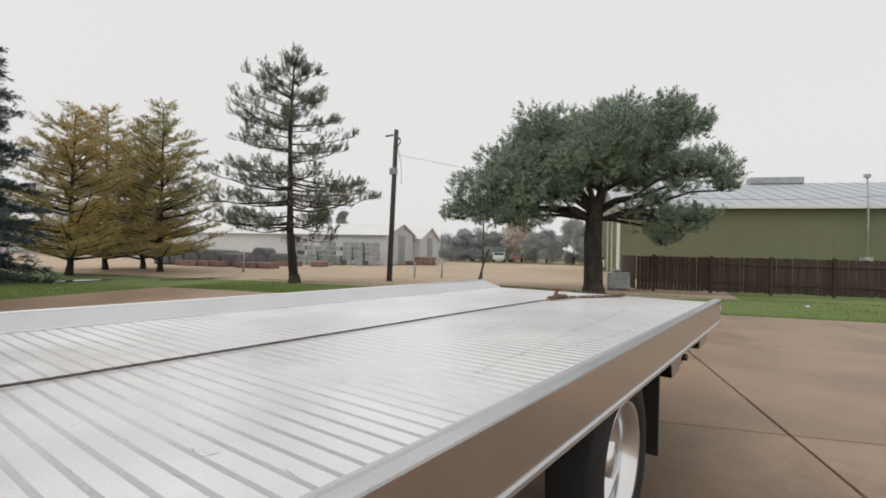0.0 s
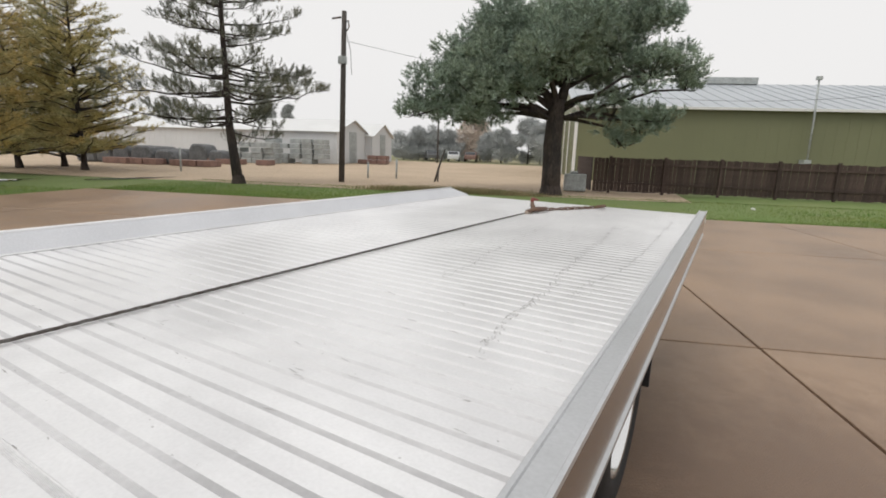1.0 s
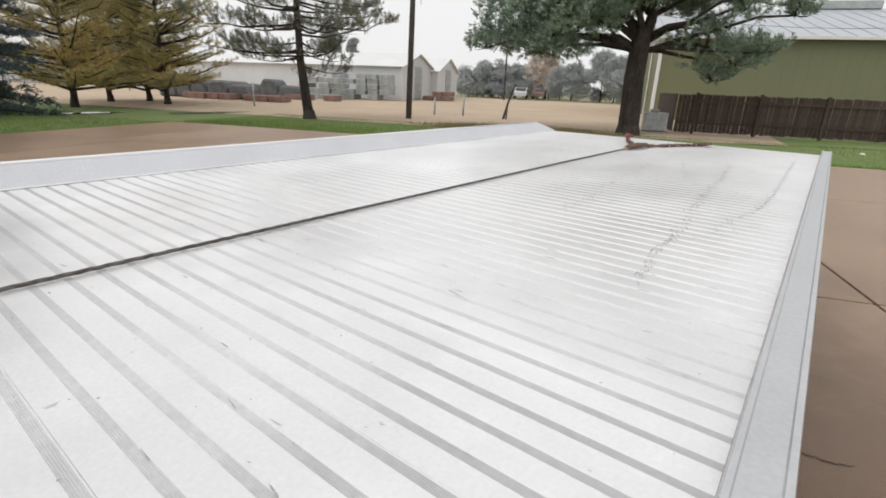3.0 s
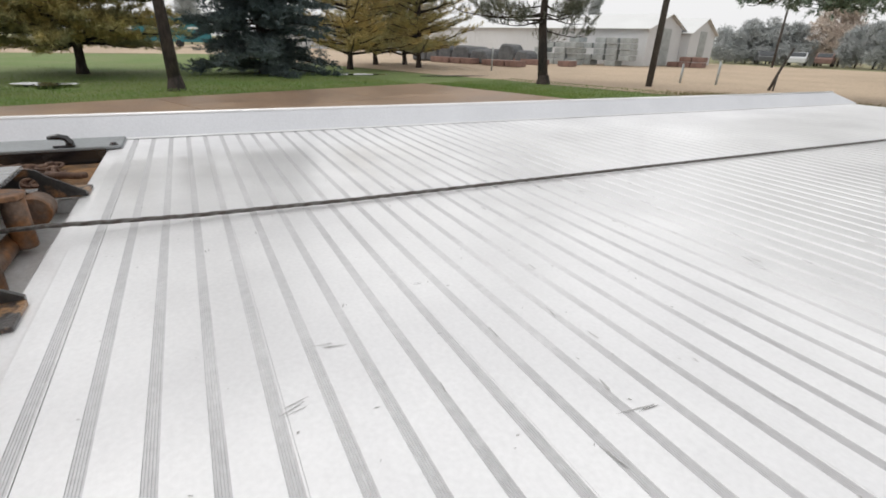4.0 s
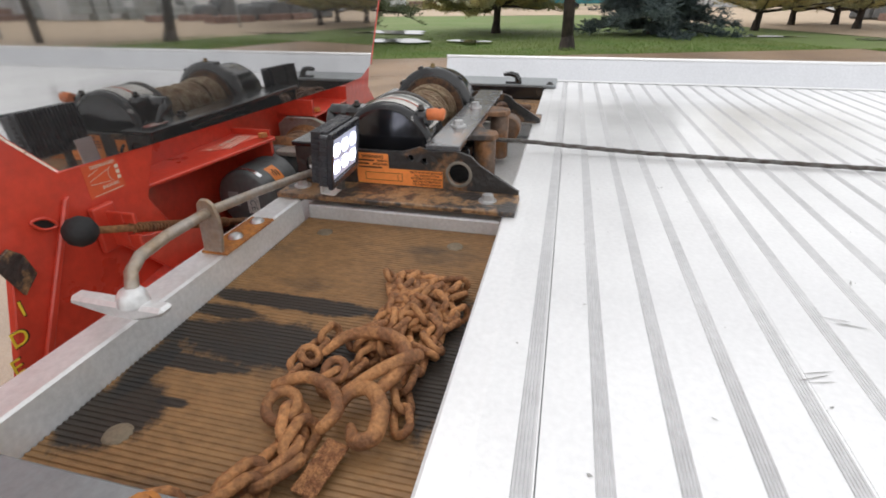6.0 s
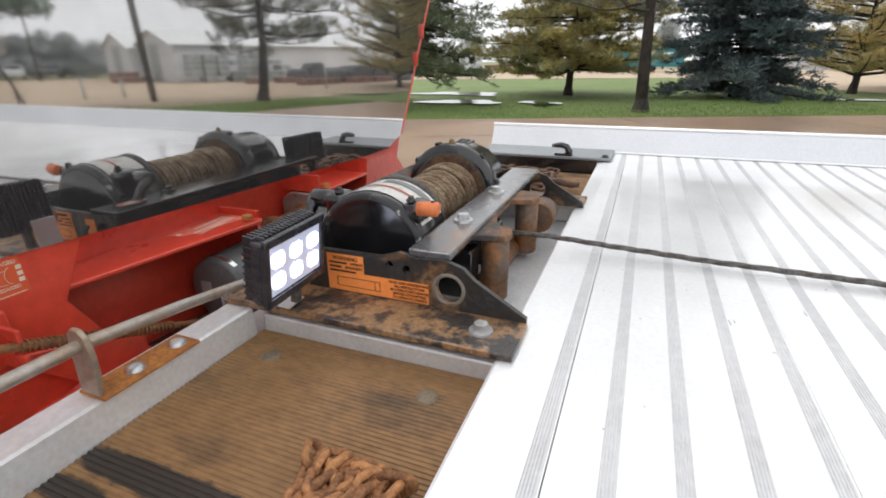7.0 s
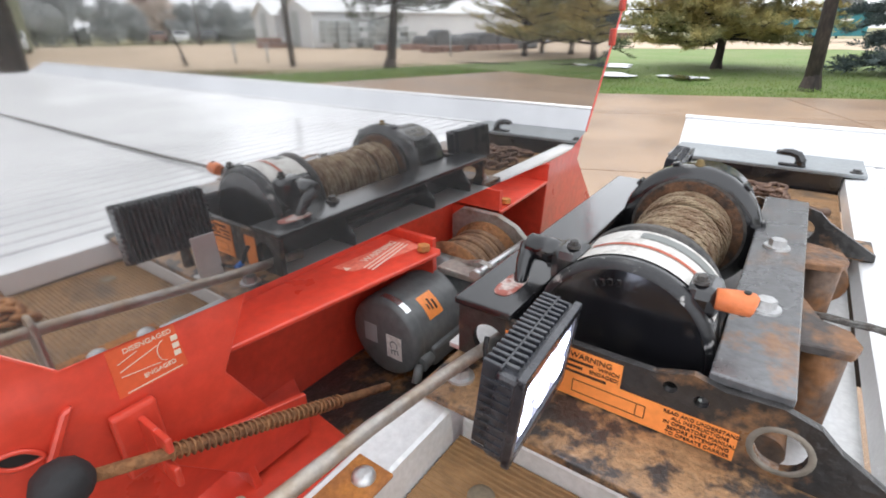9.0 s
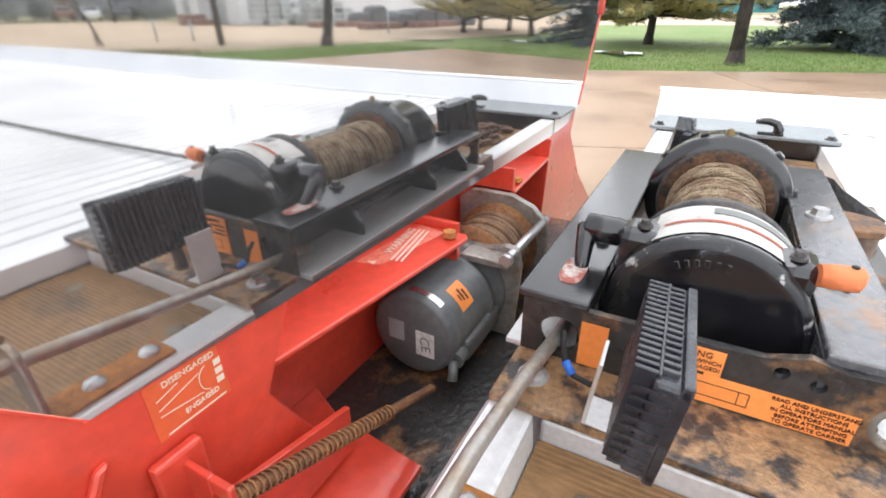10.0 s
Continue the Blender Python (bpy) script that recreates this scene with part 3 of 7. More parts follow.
# tall sparse pine
lean = Vector((-0.99, -0.15, 0))
T = tufted_pine(11, [Vector((0, 0, 0)), lean * 0.17 + Vector((0, 0, 1.1)), lean * 0.32 + Vector((0, 0, 2.15)), lean * 0.36 + Vector((0, 0, 3.8)), lean * 0.43 + Vector((0, 0, 5.95)), lean * 0.37 + Vector((0, 0, 7.8)), lean * 0.32 + Vector((0, 0, 9.2))],
                20, 2.05, lambda k: 4.2 * (1 - k) ** 0.8 * (0.74 + 0.9 * min(k, 0.3)) + 0.32, 5, 0.21, gap=0.2, dense=1.25, rise=0.08, droop=0.13)
T.done("tall_pine", "tall sparse grey-green pine with open whorled branches on the lawn", M_BARK, M_REDPINE, (-15.35, 13.05, 0))

# yellowing pines standing close together
for k, (x, y, h, s) in enumerate([(-25.0, 8.0, 7.5, 21), (-29.6, 11.0, 8.9, 22), (-30.2, 13.2, 8.8, 23), (-26.6, 12.6, 9.0, 24)]):
    T = whorled(s, h, (0, 0), 0.7, lambda q: 3.9 * max(0.05, 1.0 - q) ** 0.62, 0.95, 0.30, 21, 7, 0.14, 0.27, 0.16, gap=0.20, twigs=7, blades_=15, bw=0.010,
                droop=0.14, top_up=0.55, start=0.15, side=0.34)
    T.done("yellowing_pine", "slender pine with yellowing autumn needles standing in a close row", M_BARK, M_LARCH if k != 3 else M_LARCH2, (x, y, 0), "row of yellowing pines")

# blue spruce
T = whorled(31, 13.0, (0, 0), 0.35, lambda q: 3.15 * max(0.05, 1.0 - q) ** 0.85, 0.95, 0.02, 36, 9, 0.2, 0.30, 0.13, gap=0.0, twigs=13, blades_=16, bw=0.014,
            droop=0.12, top_up=0.12, start=0.12, side=0.42)
T.done("blue_spruce", "dense dark blue spruce with branches down to the lawn", M_BARK, M_SPRUCE, (-21.6, 3.3, 0))

# pine with a bare lower trunk
T = tufted_pine(41, [(0, 0, 0), (0.02, -0.07, 2.2), (0.0, -0.13, 4.4), (0.0, -0.15, 7.6), (0.0, -0.15, 11.5)], 18, 3.0, lambda k: 2.7 * (1 - k) ** 0.6 + 0.3, 5, 0.185, dense=1.15)
T.done("lawn_pine", "tall pine with a bare leaning dark trunk near the yard", M_BARK, M_REDPINE, (-15.2, 0.0, 0))

# half yellow spreading pine
T = whorled(51, 7.0, (0.0, 0.03), 1.0, lambda q: 4.6 * max(0.1, 1.05 - q) ** 0.7, 1.0, 0.08, 18, 7, 0.16, 0.28, 0.16, gap=0.1, twigs=11, blades_=18, bw=0.011,
            droop=0.16, top_up=0.35, start=0.2, side=0.38)
T.done("half_yellow_pine", "spreading pine with half yellow drooping branches beside puddles", M_BARK, M_LARCH2, (-21.4, -3.03, 0))

# dark pine at the corner of the lawn
T = whorled(61, 9.5, (0.0, 0.0), 1.0, lambda q: 4.7 * max(0.1, 1.02 - q) ** 0.8, 1.0, 0.05, 24, 8, 0.17, 0.30, 0.16, gap=0.08, twigs=8, blades_=18, bw=0.011,
            droop=0.22, top_up=0.3, start=0.15, side=0.36)
T.done("dark_pine", "dark green pine with drooping wispy branches on the lawn", M_BARK, M_DARKFIR, (-15.8, -8.7, 0))


def spreading_pine(at):
    """A broad old pine: short stout trunk, forked limbs, dense flat-topped lobes of needles."""
    T = Tree(71)
    rng = T.rng
    right, back = Vector((0.946, 0.323, 0)), Vector((-0.323, 0.946, 0))

    def pos(r, z, d=0.0):
        return right * r + back * d + Vector((0, 0, z))
    T.limb([pos(0, -0.1), pos(-0.02, 0.9), pos(-0.06, 1.9), pos(-0.02, 3.0), pos(0.02, 3.5)], 0.37, 0.30, 12)
    bmesh.ops.create_cone(T.bm, cap_ends=False, segments=12, radius1=0.48, radius2=0.34, depth=0.5, matrix=Matrix.Translation((0, 0, 0.15)))
    # across, up, deep, half width, half height of each mass of needles
    lobes = [(-1.34, 6.09, 0.00, 1.71, 0.95), (0.88, 6.35, 0.27, 1.55, 0.90), (2.56, 6.44, 0.00, 1.25, 0.90), (3.36, 6.53, 0.18, 0.69, 0.63), (-0.67, 5.22, -1.17, 1.80, 1.03), (-3.17, 4.70, 0.18, 1.42, 1.12),
             (-4.42, 3.83, 0.27, 1.33, 0.90), (-2.78, 3.65, -0.72, 1.52, 0.95), (-5.47, 2.97, 0.00, 0.71, 0.38), (-1.63, 4.09, -0.90, 1.14, 0.81), (-3.65, 2.88, 0.27, 1.23, 0.45), (4.16, 4.70, 0.18, 0.86, 0.59),
             (3.12, 4.52, -0.27, 1.03, 0.63), (2.00, 4.96, 0.36, 1.12, 0.77), (4.40, 4.00, 0.18, 0.52, 0.29), (2.00, 3.06, 0.18, 1.07, 0.68), (3.04, 2.60, 0.27, 0.90, 0.50), (3.68, 2.88, 0.00, 0.60, 0.29),
             (2.48, 2.04, 0.45, 0.60, 0.32), (-1.15, 4.70, 2.16, 1.42, 0.90), (1.12, 4.87, 2.34, 1.38, 0.90), (-3.07, 5.31, 1.26, 1.23, 0.81), (0.56, 5.74, -1.62, 1.20, 0.72)]
    T.limb([pos(0.0, 3.0), pos(0.20, 3.7), pos(0.30, 4.4), pos(0.4, 5.3)], 0.24, 0.08, 9)
    T.limb([pos(0.0, 3.0), pos(-0.35, 3.6), pos(-0.9, 4.2), pos(-1.3, 5.0)], 0.22, 0.07, 9)
    for r, z, d, a, c in lobes:
        s0 = 0.5 * r / 6.0
        fork = pos(0.03 + s0 * 0.5, max(2.8, min(4.6, 0.66 * z + float(rng.normal(0, 0.15)))))
        tip = pos(r, z - c * 0.4, d)
        mid = fork.lerp(tip, 0.45) + Vector((0, 0, 0.10 if z > 3.8 else 0.25)) + Vector(rng.normal(0, 0.2, 3))
        pts = [fork, fork.lerp(mid, 0.5) + Vector(rng.normal(0, 0.1, 3)), mid, mid.lerp(tip, 0.5) + Vector(rng.normal(0, 0.14, 3)), tip]
        T.limb([tuple(p) for p in pts], 0.14 if a > 1.25 else 0.085, 0.03, 7)
        centre = pos(r, z, d)
        thin = r > 1.5 and z < 4.4
        P, D = [], []
        subs = [(Vector(rng.normal(0, 1, 3)).normalized() * rng.uniform(0.55, 1.0), rng.uniform(0.27, 0.42)) for _ in range(int((11 + 13 * a * c) * (0.75 if thin else 1.0)))]
        n = int((420 if thin else 640) * a * a * c)
        for sc, sr in subs:
            cc = centre + Vector((sc.x * a, sc.y * a, sc.z * c))
            T.limb([tuple(tip), tuple(tip.lerp(cc, 0.6) + Vector((0, 0, -0.05))), tuple(cc)], 0.022, 0.007, 4)
            for q in range(max(12, n // len(subs))):
                v = Vector(rng.normal(0, 1, 3)).normalized() * (sr * a * rng.uniform(0.5, 1.0))
                v.z = v.z * 0.66 + 0.04
                P.append(tuple(cc + v))
                D.append(tuple(v * 1.2 + Vector((0, 0, 0.5 * sr))))
        T.tufts(P, D, 0.27, 0.16, 16, 1.0, 0.015)
    return T.done("spreading_pine", "broad old pine with a stout dark trunk and dense grey-green crown", M_BARK, M_PINE_MISTED, at)


spreading_pine((-4.55, 18.8, 0.02))


def round_tree(seed, h, w, mat, at, name, label, group=""):
    """A far tree: limbs and many small leaf tufts with gaps in the outline."""
    T = Tree(seed)
    rng = T.rng
    T.limb([(0, 0, -0.1), (0.05, 0, h * 0.35), (0, 0.05, h * 0.9)], 0.035 * h * 0.6, 0.03, 7)
    P, D = [], []
    for q in range(26):
        a, z = rng.uniform(0, 6.28), rng.uniform(0.12, 0.97)
        rr = w * (1 - z ** 2.2) ** 0.6 * rng.uniform(0.3, 0.85)
        c = np.array([math.cos(a) * rr, math.sin(a) * rr, h * z])
        T.limb([(0, 0, h * z * 0.8), tuple(c)], 0.05, 0.02, 4)
        for u in range(110):
            v = rng.normal(0, 1, 3)
            v /= np.linalg.norm(v)
            p = c + v * np.array([1, 1, 0.8]) * w * 0.30 * rng.uniform(0.4, 1.0)
            P.append(p)
            D.append(v + np.array([0, 0, 0.4]))
    T.tufts(P, D, 0.40, 0.30, 9, 1.0, 0.035)
    return T.done(name, label, M_BARK, mat, at, group)


# ---------------- far things ----------------
def far_dir(bearing, dist, ref=(1.76, 0.03)):
    """A ground place by its bearing (degrees left of the truck's rear axis) and distance from the yard."""
    a = radians(bearing)
    return Vector((ref[0] - math.sin(a) * dist, ref[1] + math.cos(a) * dist, 0))


rng_far = np.random.default_rng(4)
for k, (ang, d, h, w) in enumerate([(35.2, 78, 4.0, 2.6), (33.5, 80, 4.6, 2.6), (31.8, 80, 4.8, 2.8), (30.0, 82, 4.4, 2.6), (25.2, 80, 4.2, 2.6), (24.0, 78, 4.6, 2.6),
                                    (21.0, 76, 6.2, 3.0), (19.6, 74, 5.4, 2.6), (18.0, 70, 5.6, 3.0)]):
    round_tree(200 + k, h, w, M_FAR_HAZED, far_dir(ang, d), "far_tree", "far tree with mist-pale colour behind the gravel yard", "far misty trees")
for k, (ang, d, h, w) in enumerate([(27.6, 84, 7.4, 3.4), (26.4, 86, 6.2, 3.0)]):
    round_tree(220 + k, h, w, M_FARTAN_HAZED, far_dir(ang, d), "far_autumn_tree", "tan far tree with mist-pale colour", "far misty trees")
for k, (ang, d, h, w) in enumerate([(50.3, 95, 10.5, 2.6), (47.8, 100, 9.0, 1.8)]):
    round_tree(230 + k, h, w, M_FAR_HAZED, far_dir(ang, d), "far_tree", "far tree with mist-pale colour rising behind the barn roof", "far misty trees")


def barn(at, turn, length, width, eave, ridge, label):
    """A sheet-metal barn with ribs, a gabled roof and an end door; local x along its length."""
    ob = thing("barn", label, "barn", Matrix.Translation(at) @ Matrix.Rotation(turn, 4, "Z"))
    bm = bmesh.new()
    w = width / 2
    prism(bm, [(-w, 0), (w, 0), (w, eave), (0, ridge), (-w, eave)], "x", 0, length)
    part("wall", bm, M_BARN, ob)
    bm = bmesh.new()
    for s in (-1, 1):
        prism(bm, [(0, ridge + 0.02), (s * (w + 0.3), eave - 0.3 * (ridge - eave) / w + 0.02), (s * (w + 0.3), eave - 0.3 * (ridge - eave) / w + 0.07), (0, ridge + 0.07)], "x", -0.3, length + 0.3)
    part("roof", bm, M_BARNROOF, ob)
    bm = bmesh.new()
    n = int(length / 0.6)
    for k in range(n):
        for s in (-1, 1):
            box(bm, k * 0.6 + 0.28, k * 0.6 + 0.34, s * w - 0.02 if s < 0 else s * w, s * w if s < 0 else s * w + 0.02, 0.05, eave)
    tagged(part("wall_ribs", bm, M_BARN, ob), kind="stuff")
    bm = bmesh.new()
    box(bm, -0.06, 0.0, -0.9, 0.9, 0, 3.0, 0.01)
    part("sliding_door", bm, M_STEELSTOCK, ob)
    return ob


b1 = far_dir(40.9, 50.5)
barn(b1, radians(200), 34, 8.0, 2.9, 4.1, "long pale grey sheet-metal barn with a white roof in mist")
b2 = far_dir(37.6, 57)
barn(b2, radians(200), 12, 7.0, 2.8, 4.1, "pale grey gabled barn standing behind another in mist")


def green_building():
    """Green metal building with a pale low roof, white corner trim, ridge vent and a conduit on its wall."""
    o = site(1.1, 28.1)
    ob = thing("green_building", "long olive green metal building with a pale metal roof", "building", Matrix.Translation(o) @ Matrix.Rotation(SITE, 4, "Z"))
    L, W, E, R = 46.0, 20.0, 4.45, 7.1
    bm = bmesh.new()
    prism(bm, [(0, -0.1), (W, -0.1), (W, E), (W / 2, R), (0, E)], "x", 0, L)
    part("wall", bm, M_GREEN, ob)
    bm = bmesh.new()
    for k in range(int(L / 0.6)):
        box(bm, 0.3 + k * 0.6, 0.36 + k * 0.6, -0.010, 0.0, 0, E - 0.05)
    for k in range(int(W / 0.9)):
        box(bm, -0.025, 0.0, 0.4 + k * 0.9, 0.46 + k * 0.9, 0, E - 0.02)
    tagged(part("wall_ribs", bm, M_GREEN, ob), kind="stuff")
    bm = bmesh.new()
    prism(bm, [(-0.35, E - 0.02), (W / 2, R + 0.04), (W / 2, R + 0.16), (-0.35, E + 0.1)], "x", -0.25, L)
    prism(bm, [(W + 0.35, E - 0.02), (W / 2, R + 0.04), (W / 2, R + 0.16), (W + 0.35, E + 0.1)], "x", -0.25, L)
    part("roof", bm, M_ROOF, ob)
    bm = bmesh.new()
    for k in range(int(L / 0.9)):
        prism(bm, [(-0.35, E + 0.10), (W / 2, R + 0.16), (W / 2, R + 0.20), (-0.35, E + 0.14)], "x", 0.2 + k * 0.9, 0.24 + k * 0.9)
    tagged(part("roof_seams", bm, M_ROOF, ob), kind="stuff")
    bm = bmesh.new()
    box(bm, -0.28, L, -0.46, -0.34, E - 0.06, E + 0.10, 0.01)
    part("gutter", bm, M_WHITE, ob, "white gutter along the eave")
    for y0 in (-0.06, 4.2, 8.4):
        bm = bmesh.new()
        box(bm, -0.08, 0.10 if y0 < 0 else -0.026, y0, y0 + 0.3, 0, E, 0.01)
        part("corner_trim", bm, M_WHITE, ob, "white vertical trim")
    bm = bmesh.new()
    box(bm, 10.4, 14.0, W / 2 - 0.5, W / 2 + 0.5, R + 0.1, R + 0.6, 0.03)
    part("ridge_vent", bm, M_STEELSTOCK, ob, "grey box vent on the ridge")
    bm = bmesh.new()
    tube(bm, [(13.15, -0.52, 1.42), (13.12, -0.52, 4.0), (13.03, -0.52, 6.2)], 0.055, 8)
    box(bm, 12.88, 13.18, -0.6, -0.44, 6.1, 6.3, 0.01)
    box(bm, 12.95, 13.35, -0.6, -0.03, 1.4, 1.66, 0.02)
    part("conduit", bm, M_STEELSTOCK, ob, "grey service conduit with a meter box")
    return ob


green_building()


def fence():
    ob = thing("board_fence", "dark weathered wooden board fence before a green building", "fence", Matrix.Translation(site(0.95, 17.5)) @ Matrix.Rotation(SITE + radians(1.5), 4, "Z"))
    bm = bmesh.new()
    box(bm, 0, 0.138, 0, 0.02, 0.04, 1.46, 0.004)
    me = mesh_of("board", bm, M_FENCE)
    n = 110
    rng = np.random.default_rng(8)
    for k in range(n):
        m = Matrix.Translation((k * 0.146, 0, float(rng.normal(0, 0.012)))) @ Matrix.Rotation(float(rng.normal(0, 0.006)), 4, "Y")
        part("board", me, None, ob, at=m)
    for k in range(8):
        bm = bmesh.new()
        box(bm, k * 2.2 + 0.6, k * 2.2 + 0.7, -0.11, -0.005, -0.05, 1.53, 0.005)
        part("post", bm, M_FENCE, ob)
    for z in (0.36, 1.16):
        bm = bmesh.new()
        box(bm, 0, n * 0.146, -0.05, -0.002, z, z + 0.09, 0.004)
        part("rail", bm, M_FENCE, ob)
    side = thing("board_fence", "short return of the dark weathered board fence", "fence", Matrix.Translation(site(0.9, 17.54)) @ Matrix.Rotation(SITE + radians(92), 4, "Z"))
    for k in range(30):
        part("board", me, None, side, at=Matrix.Translation((k * 0.146, 0, 0)))
    tank = thing("utility_box", "pale grey low utility tank standing by the fence", "tank", Matrix.Translation(site(-0.25, 17.2)) @ Matrix.Rotation(SITE, 4, "Z"))
    bm = bmesh.new()
    box(bm, 0, 0.9, 0, 0.55, 0, 0.72, 0.05)
    part("tank_body", bm, M_STEELSTOCK, tank)
    bm = bmesh.new()
    box(bm, 0.22, 0.55, 0.13, 0.42, 0.72, 0.84, 0.04)
    part("tank_lid", bm, M_STEELSTOCK, tank)


fence()


def utility_pole(at, h, lean, r, label):
    ob = thing("utility_pole", label, "pole", Matrix.Translation(at))
    bm = bmesh.new()
    tube(bm, [(0, 0, -0.2), (lean[0] * 0.5, lean[1] * 0.5, h / 2), (lean[0], lean[1], h)], [r, r * 0.9, r * 0.78], 12)
    part("shaft", bm, M_POLE, ob)
    return ob


def poles():
    up = utility_pole((-13.75, 17.2, -0.1), 7.25, (0.15, 0.11), 0.13, "brown wooden utility pole with a bracket and a service wire")
    bm = bmesh.new()
    box(bm, -0.5, 0.0, 0.04, 0.10, 6.98, 7.05, 0.008)
    tube(bm, [(0.14, 0.1, 6.8), (0.38, 0.1, 6.85), (0.42, 0.1, 6.62), (0.27, 0.1, 6.44)], 0.03, 8)
    part("bracket", bm, M_RUSTBLACK, up)
    bm = bmesh.new()
    box(bm, -0.045, 0.225, -0.11, 0.18, 5.12, 5.44, 0.02)
    part("band", bm, M_STEELSTOCK, up, "pale metal band")
    w = thing("service_wire", "thin dark overhead service wire", "wire", Matrix.Translation((-13.62, 17.27, 5.98)))
    bm = bmesh.new()
    end = Vector((22.0, 17.5, -0.9))
    tube(bm, [end * (k / 12) + Vector((0, 0, -1.2 * math.sin(math.pi * k / 12))) for k in range(13)], 0.008, 5)
    part("cable", bm, M_RUBBER, w)
    bm = bmesh.new()
    tube(bm, [(0.1, 0, 0.5), (0.3, 0.1, -0.4), (0.35, 0.1, -1.4)], 0.012, 5)
    part("drop", bm, M_RUBBER, w)
    p = far_dir(31.3, 62)
    utility_pole(p, 6.0, (0.0, 0), 0.12, "grey far utility pole in mist")
    # leaning broken post and fence posts by the gravel
    lp = thing("leaning_post", "leaning dark broken post with a brace at the lawn edge", "post", Matrix.Translation((-11.4, 21.4, 0)))
    bm = bmesh.new()
    tube(bm, [(0, 0, -0.1), (0.18, 0.12, 0.75), (0.42, 0.25, 1.6)], [0.06, 0.05, 0.035], 8)
    part("upright", bm, M_POLE, lp)
    bm = bmesh.new()
    tube(bm, [(0.25, -0.1, -0.05), (0.16, 0.1, 0.6)], 0.035, 7)
    part("brace", bm, M_POLE, lp)
    for x, y, h in ((-24.0, 16.0, 1.2), (-13.9, 21.6, 0.95), (-15.0, 20.6, 0.8)):
        q = thing("fence_post", "thin grey post at the lawn edge", "post", Matrix.Translation((x, y, 0)), "posts at the lawn edge")
        bm = bmesh.new()
        tube(bm, [(0, 0, -0.1), (0.01, 0, h)], 0.05, 8)
        bmesh.ops.create_cone(bm, cap_ends=True, segments=8, radius1=0.06, radius2=0.02, depth=0.05, matrix=Matrix.Translation((0.01, 0, h)))
        part("shaft", bm, M_STEELSTOCK, q)


poles()


def parked_car(at, turn, paint, label):
    ob = thing("car", label, "car", Matrix.Translation(at) @ Matrix.Rotation(turn, 4, "Z"), "far parked cars")
    bm = bmesh.new()
    prism(bm, [(-2.2, 0.35), (2.2, 0.35), (2.2, 0.75), (1.3, 0.95), (0.7, 1.45), (-0.9, 1.48), (-1.7, 1.0), (-2.2, 0.9)], "y", -0.85, 0.85, 0.06)
    part("body", bm, paint, ob)
    bm = bmesh.new()
    prism(bm, [(1.15, 0.98), (0.68, 1.38), (-0.85, 1.40), (-1.45, 1.0)], "y", -0.87, 0.87, 0.0)
    part("side_window", bm, M_GLASS, ob)
    for pts in ([(1.30, 0.97), (1.33, 0.99), (0.75, 1.43), (0.70, 1.42)], [(-1.70, 1.02), (-1.74, 1.04), (-1.0, 1.45), (-0.96, 1.43)]):
        bm = bmesh.new()
        prism(bm, pts, "y", -0.72, 0.72)
        part("windscreen", bm, M_GLASS, ob)
    for x in (-1.35, 1.35):
        for y in (-0.8, 0.8):
            bm = bmesh.new()
            lathe(bm, [(-0.1, 0), (-0.1, 0.25), (-0.08, 0.33), (0.08, 0.33), (0.1, 0.25), (0.1, 0)], (x, y, 0.33), (0, 1, 0), 16)
            part("wheel", bm, M_RUBBER, ob)
    return ob


parked_car(far_dir(29.4, 74), radians(116), M_BARN, "small white car parked far off in mist")
parked_car(far_dir(32.0, 76), radians(128), M_TARP, "dark car parked far off in mist")
parked_car(far_dir(27.4, 76), radians(112), M_BRICKSTOCK, "dull red car parked far off in mist")
parked_car(far_dir(16.9, 48), radians(106), M_BARN, "white car parked behind the pine trunk")


def stock_pile(at, turn, kind_, label, sx, sy, sz, seed):
    """Goods stacked before the barn: bars, bundles and rounded bales."""
    ob = thing("stock_pile", label, "stock pile", Matrix.Translation(at) @ Matrix.Rotation(turn, 4, "Z"), "stock piles by the barn")
    rng = np.random.default_rng(seed)
    if kind_ == "bales":
        x = -sx / 2
        while x < sx / 2:
            w = rng.uniform(1.1, 1.8)
            h = sz * rng.uniform(0.6, 1.0)
            bm = bmesh.new()
            prism(bm, [(-w / 2, 0), (w / 2, 0), (w / 2, h * 0.6), (w * 0.3, h * 0.95), (-w * 0.3, h), (-w / 2, h * 0.7)], "y", -sy / 2, sy / 2, 0.12)
            part("bale", bm, M_TARP, ob, at=Matrix.Translation((x + w / 2, 0, 0)))
            x += w * 1.02
    else:
        m = M_STEELSTOCK if kind_ == "steel" else M_BRICKSTOCK
        rows = max(1, int(sz / 0.45))
        for r in range(rows):
            n = max(2, int(sx / 1.0))
            for k in range(n):
                if rng.uniform() < 0.2:
                    continue
                bm = bmesh.new()
                box(bm, -0.46, 0.46, -sy / 2, sy / 2, 0, 0.38, 0.02)
                part("crate", bm, m, ob, at=Matrix.Translation((-sx / 2 + (k + 0.5) * sx / n, float(rng.normal(0, 0.1)), r * 0.43)))
    return ob


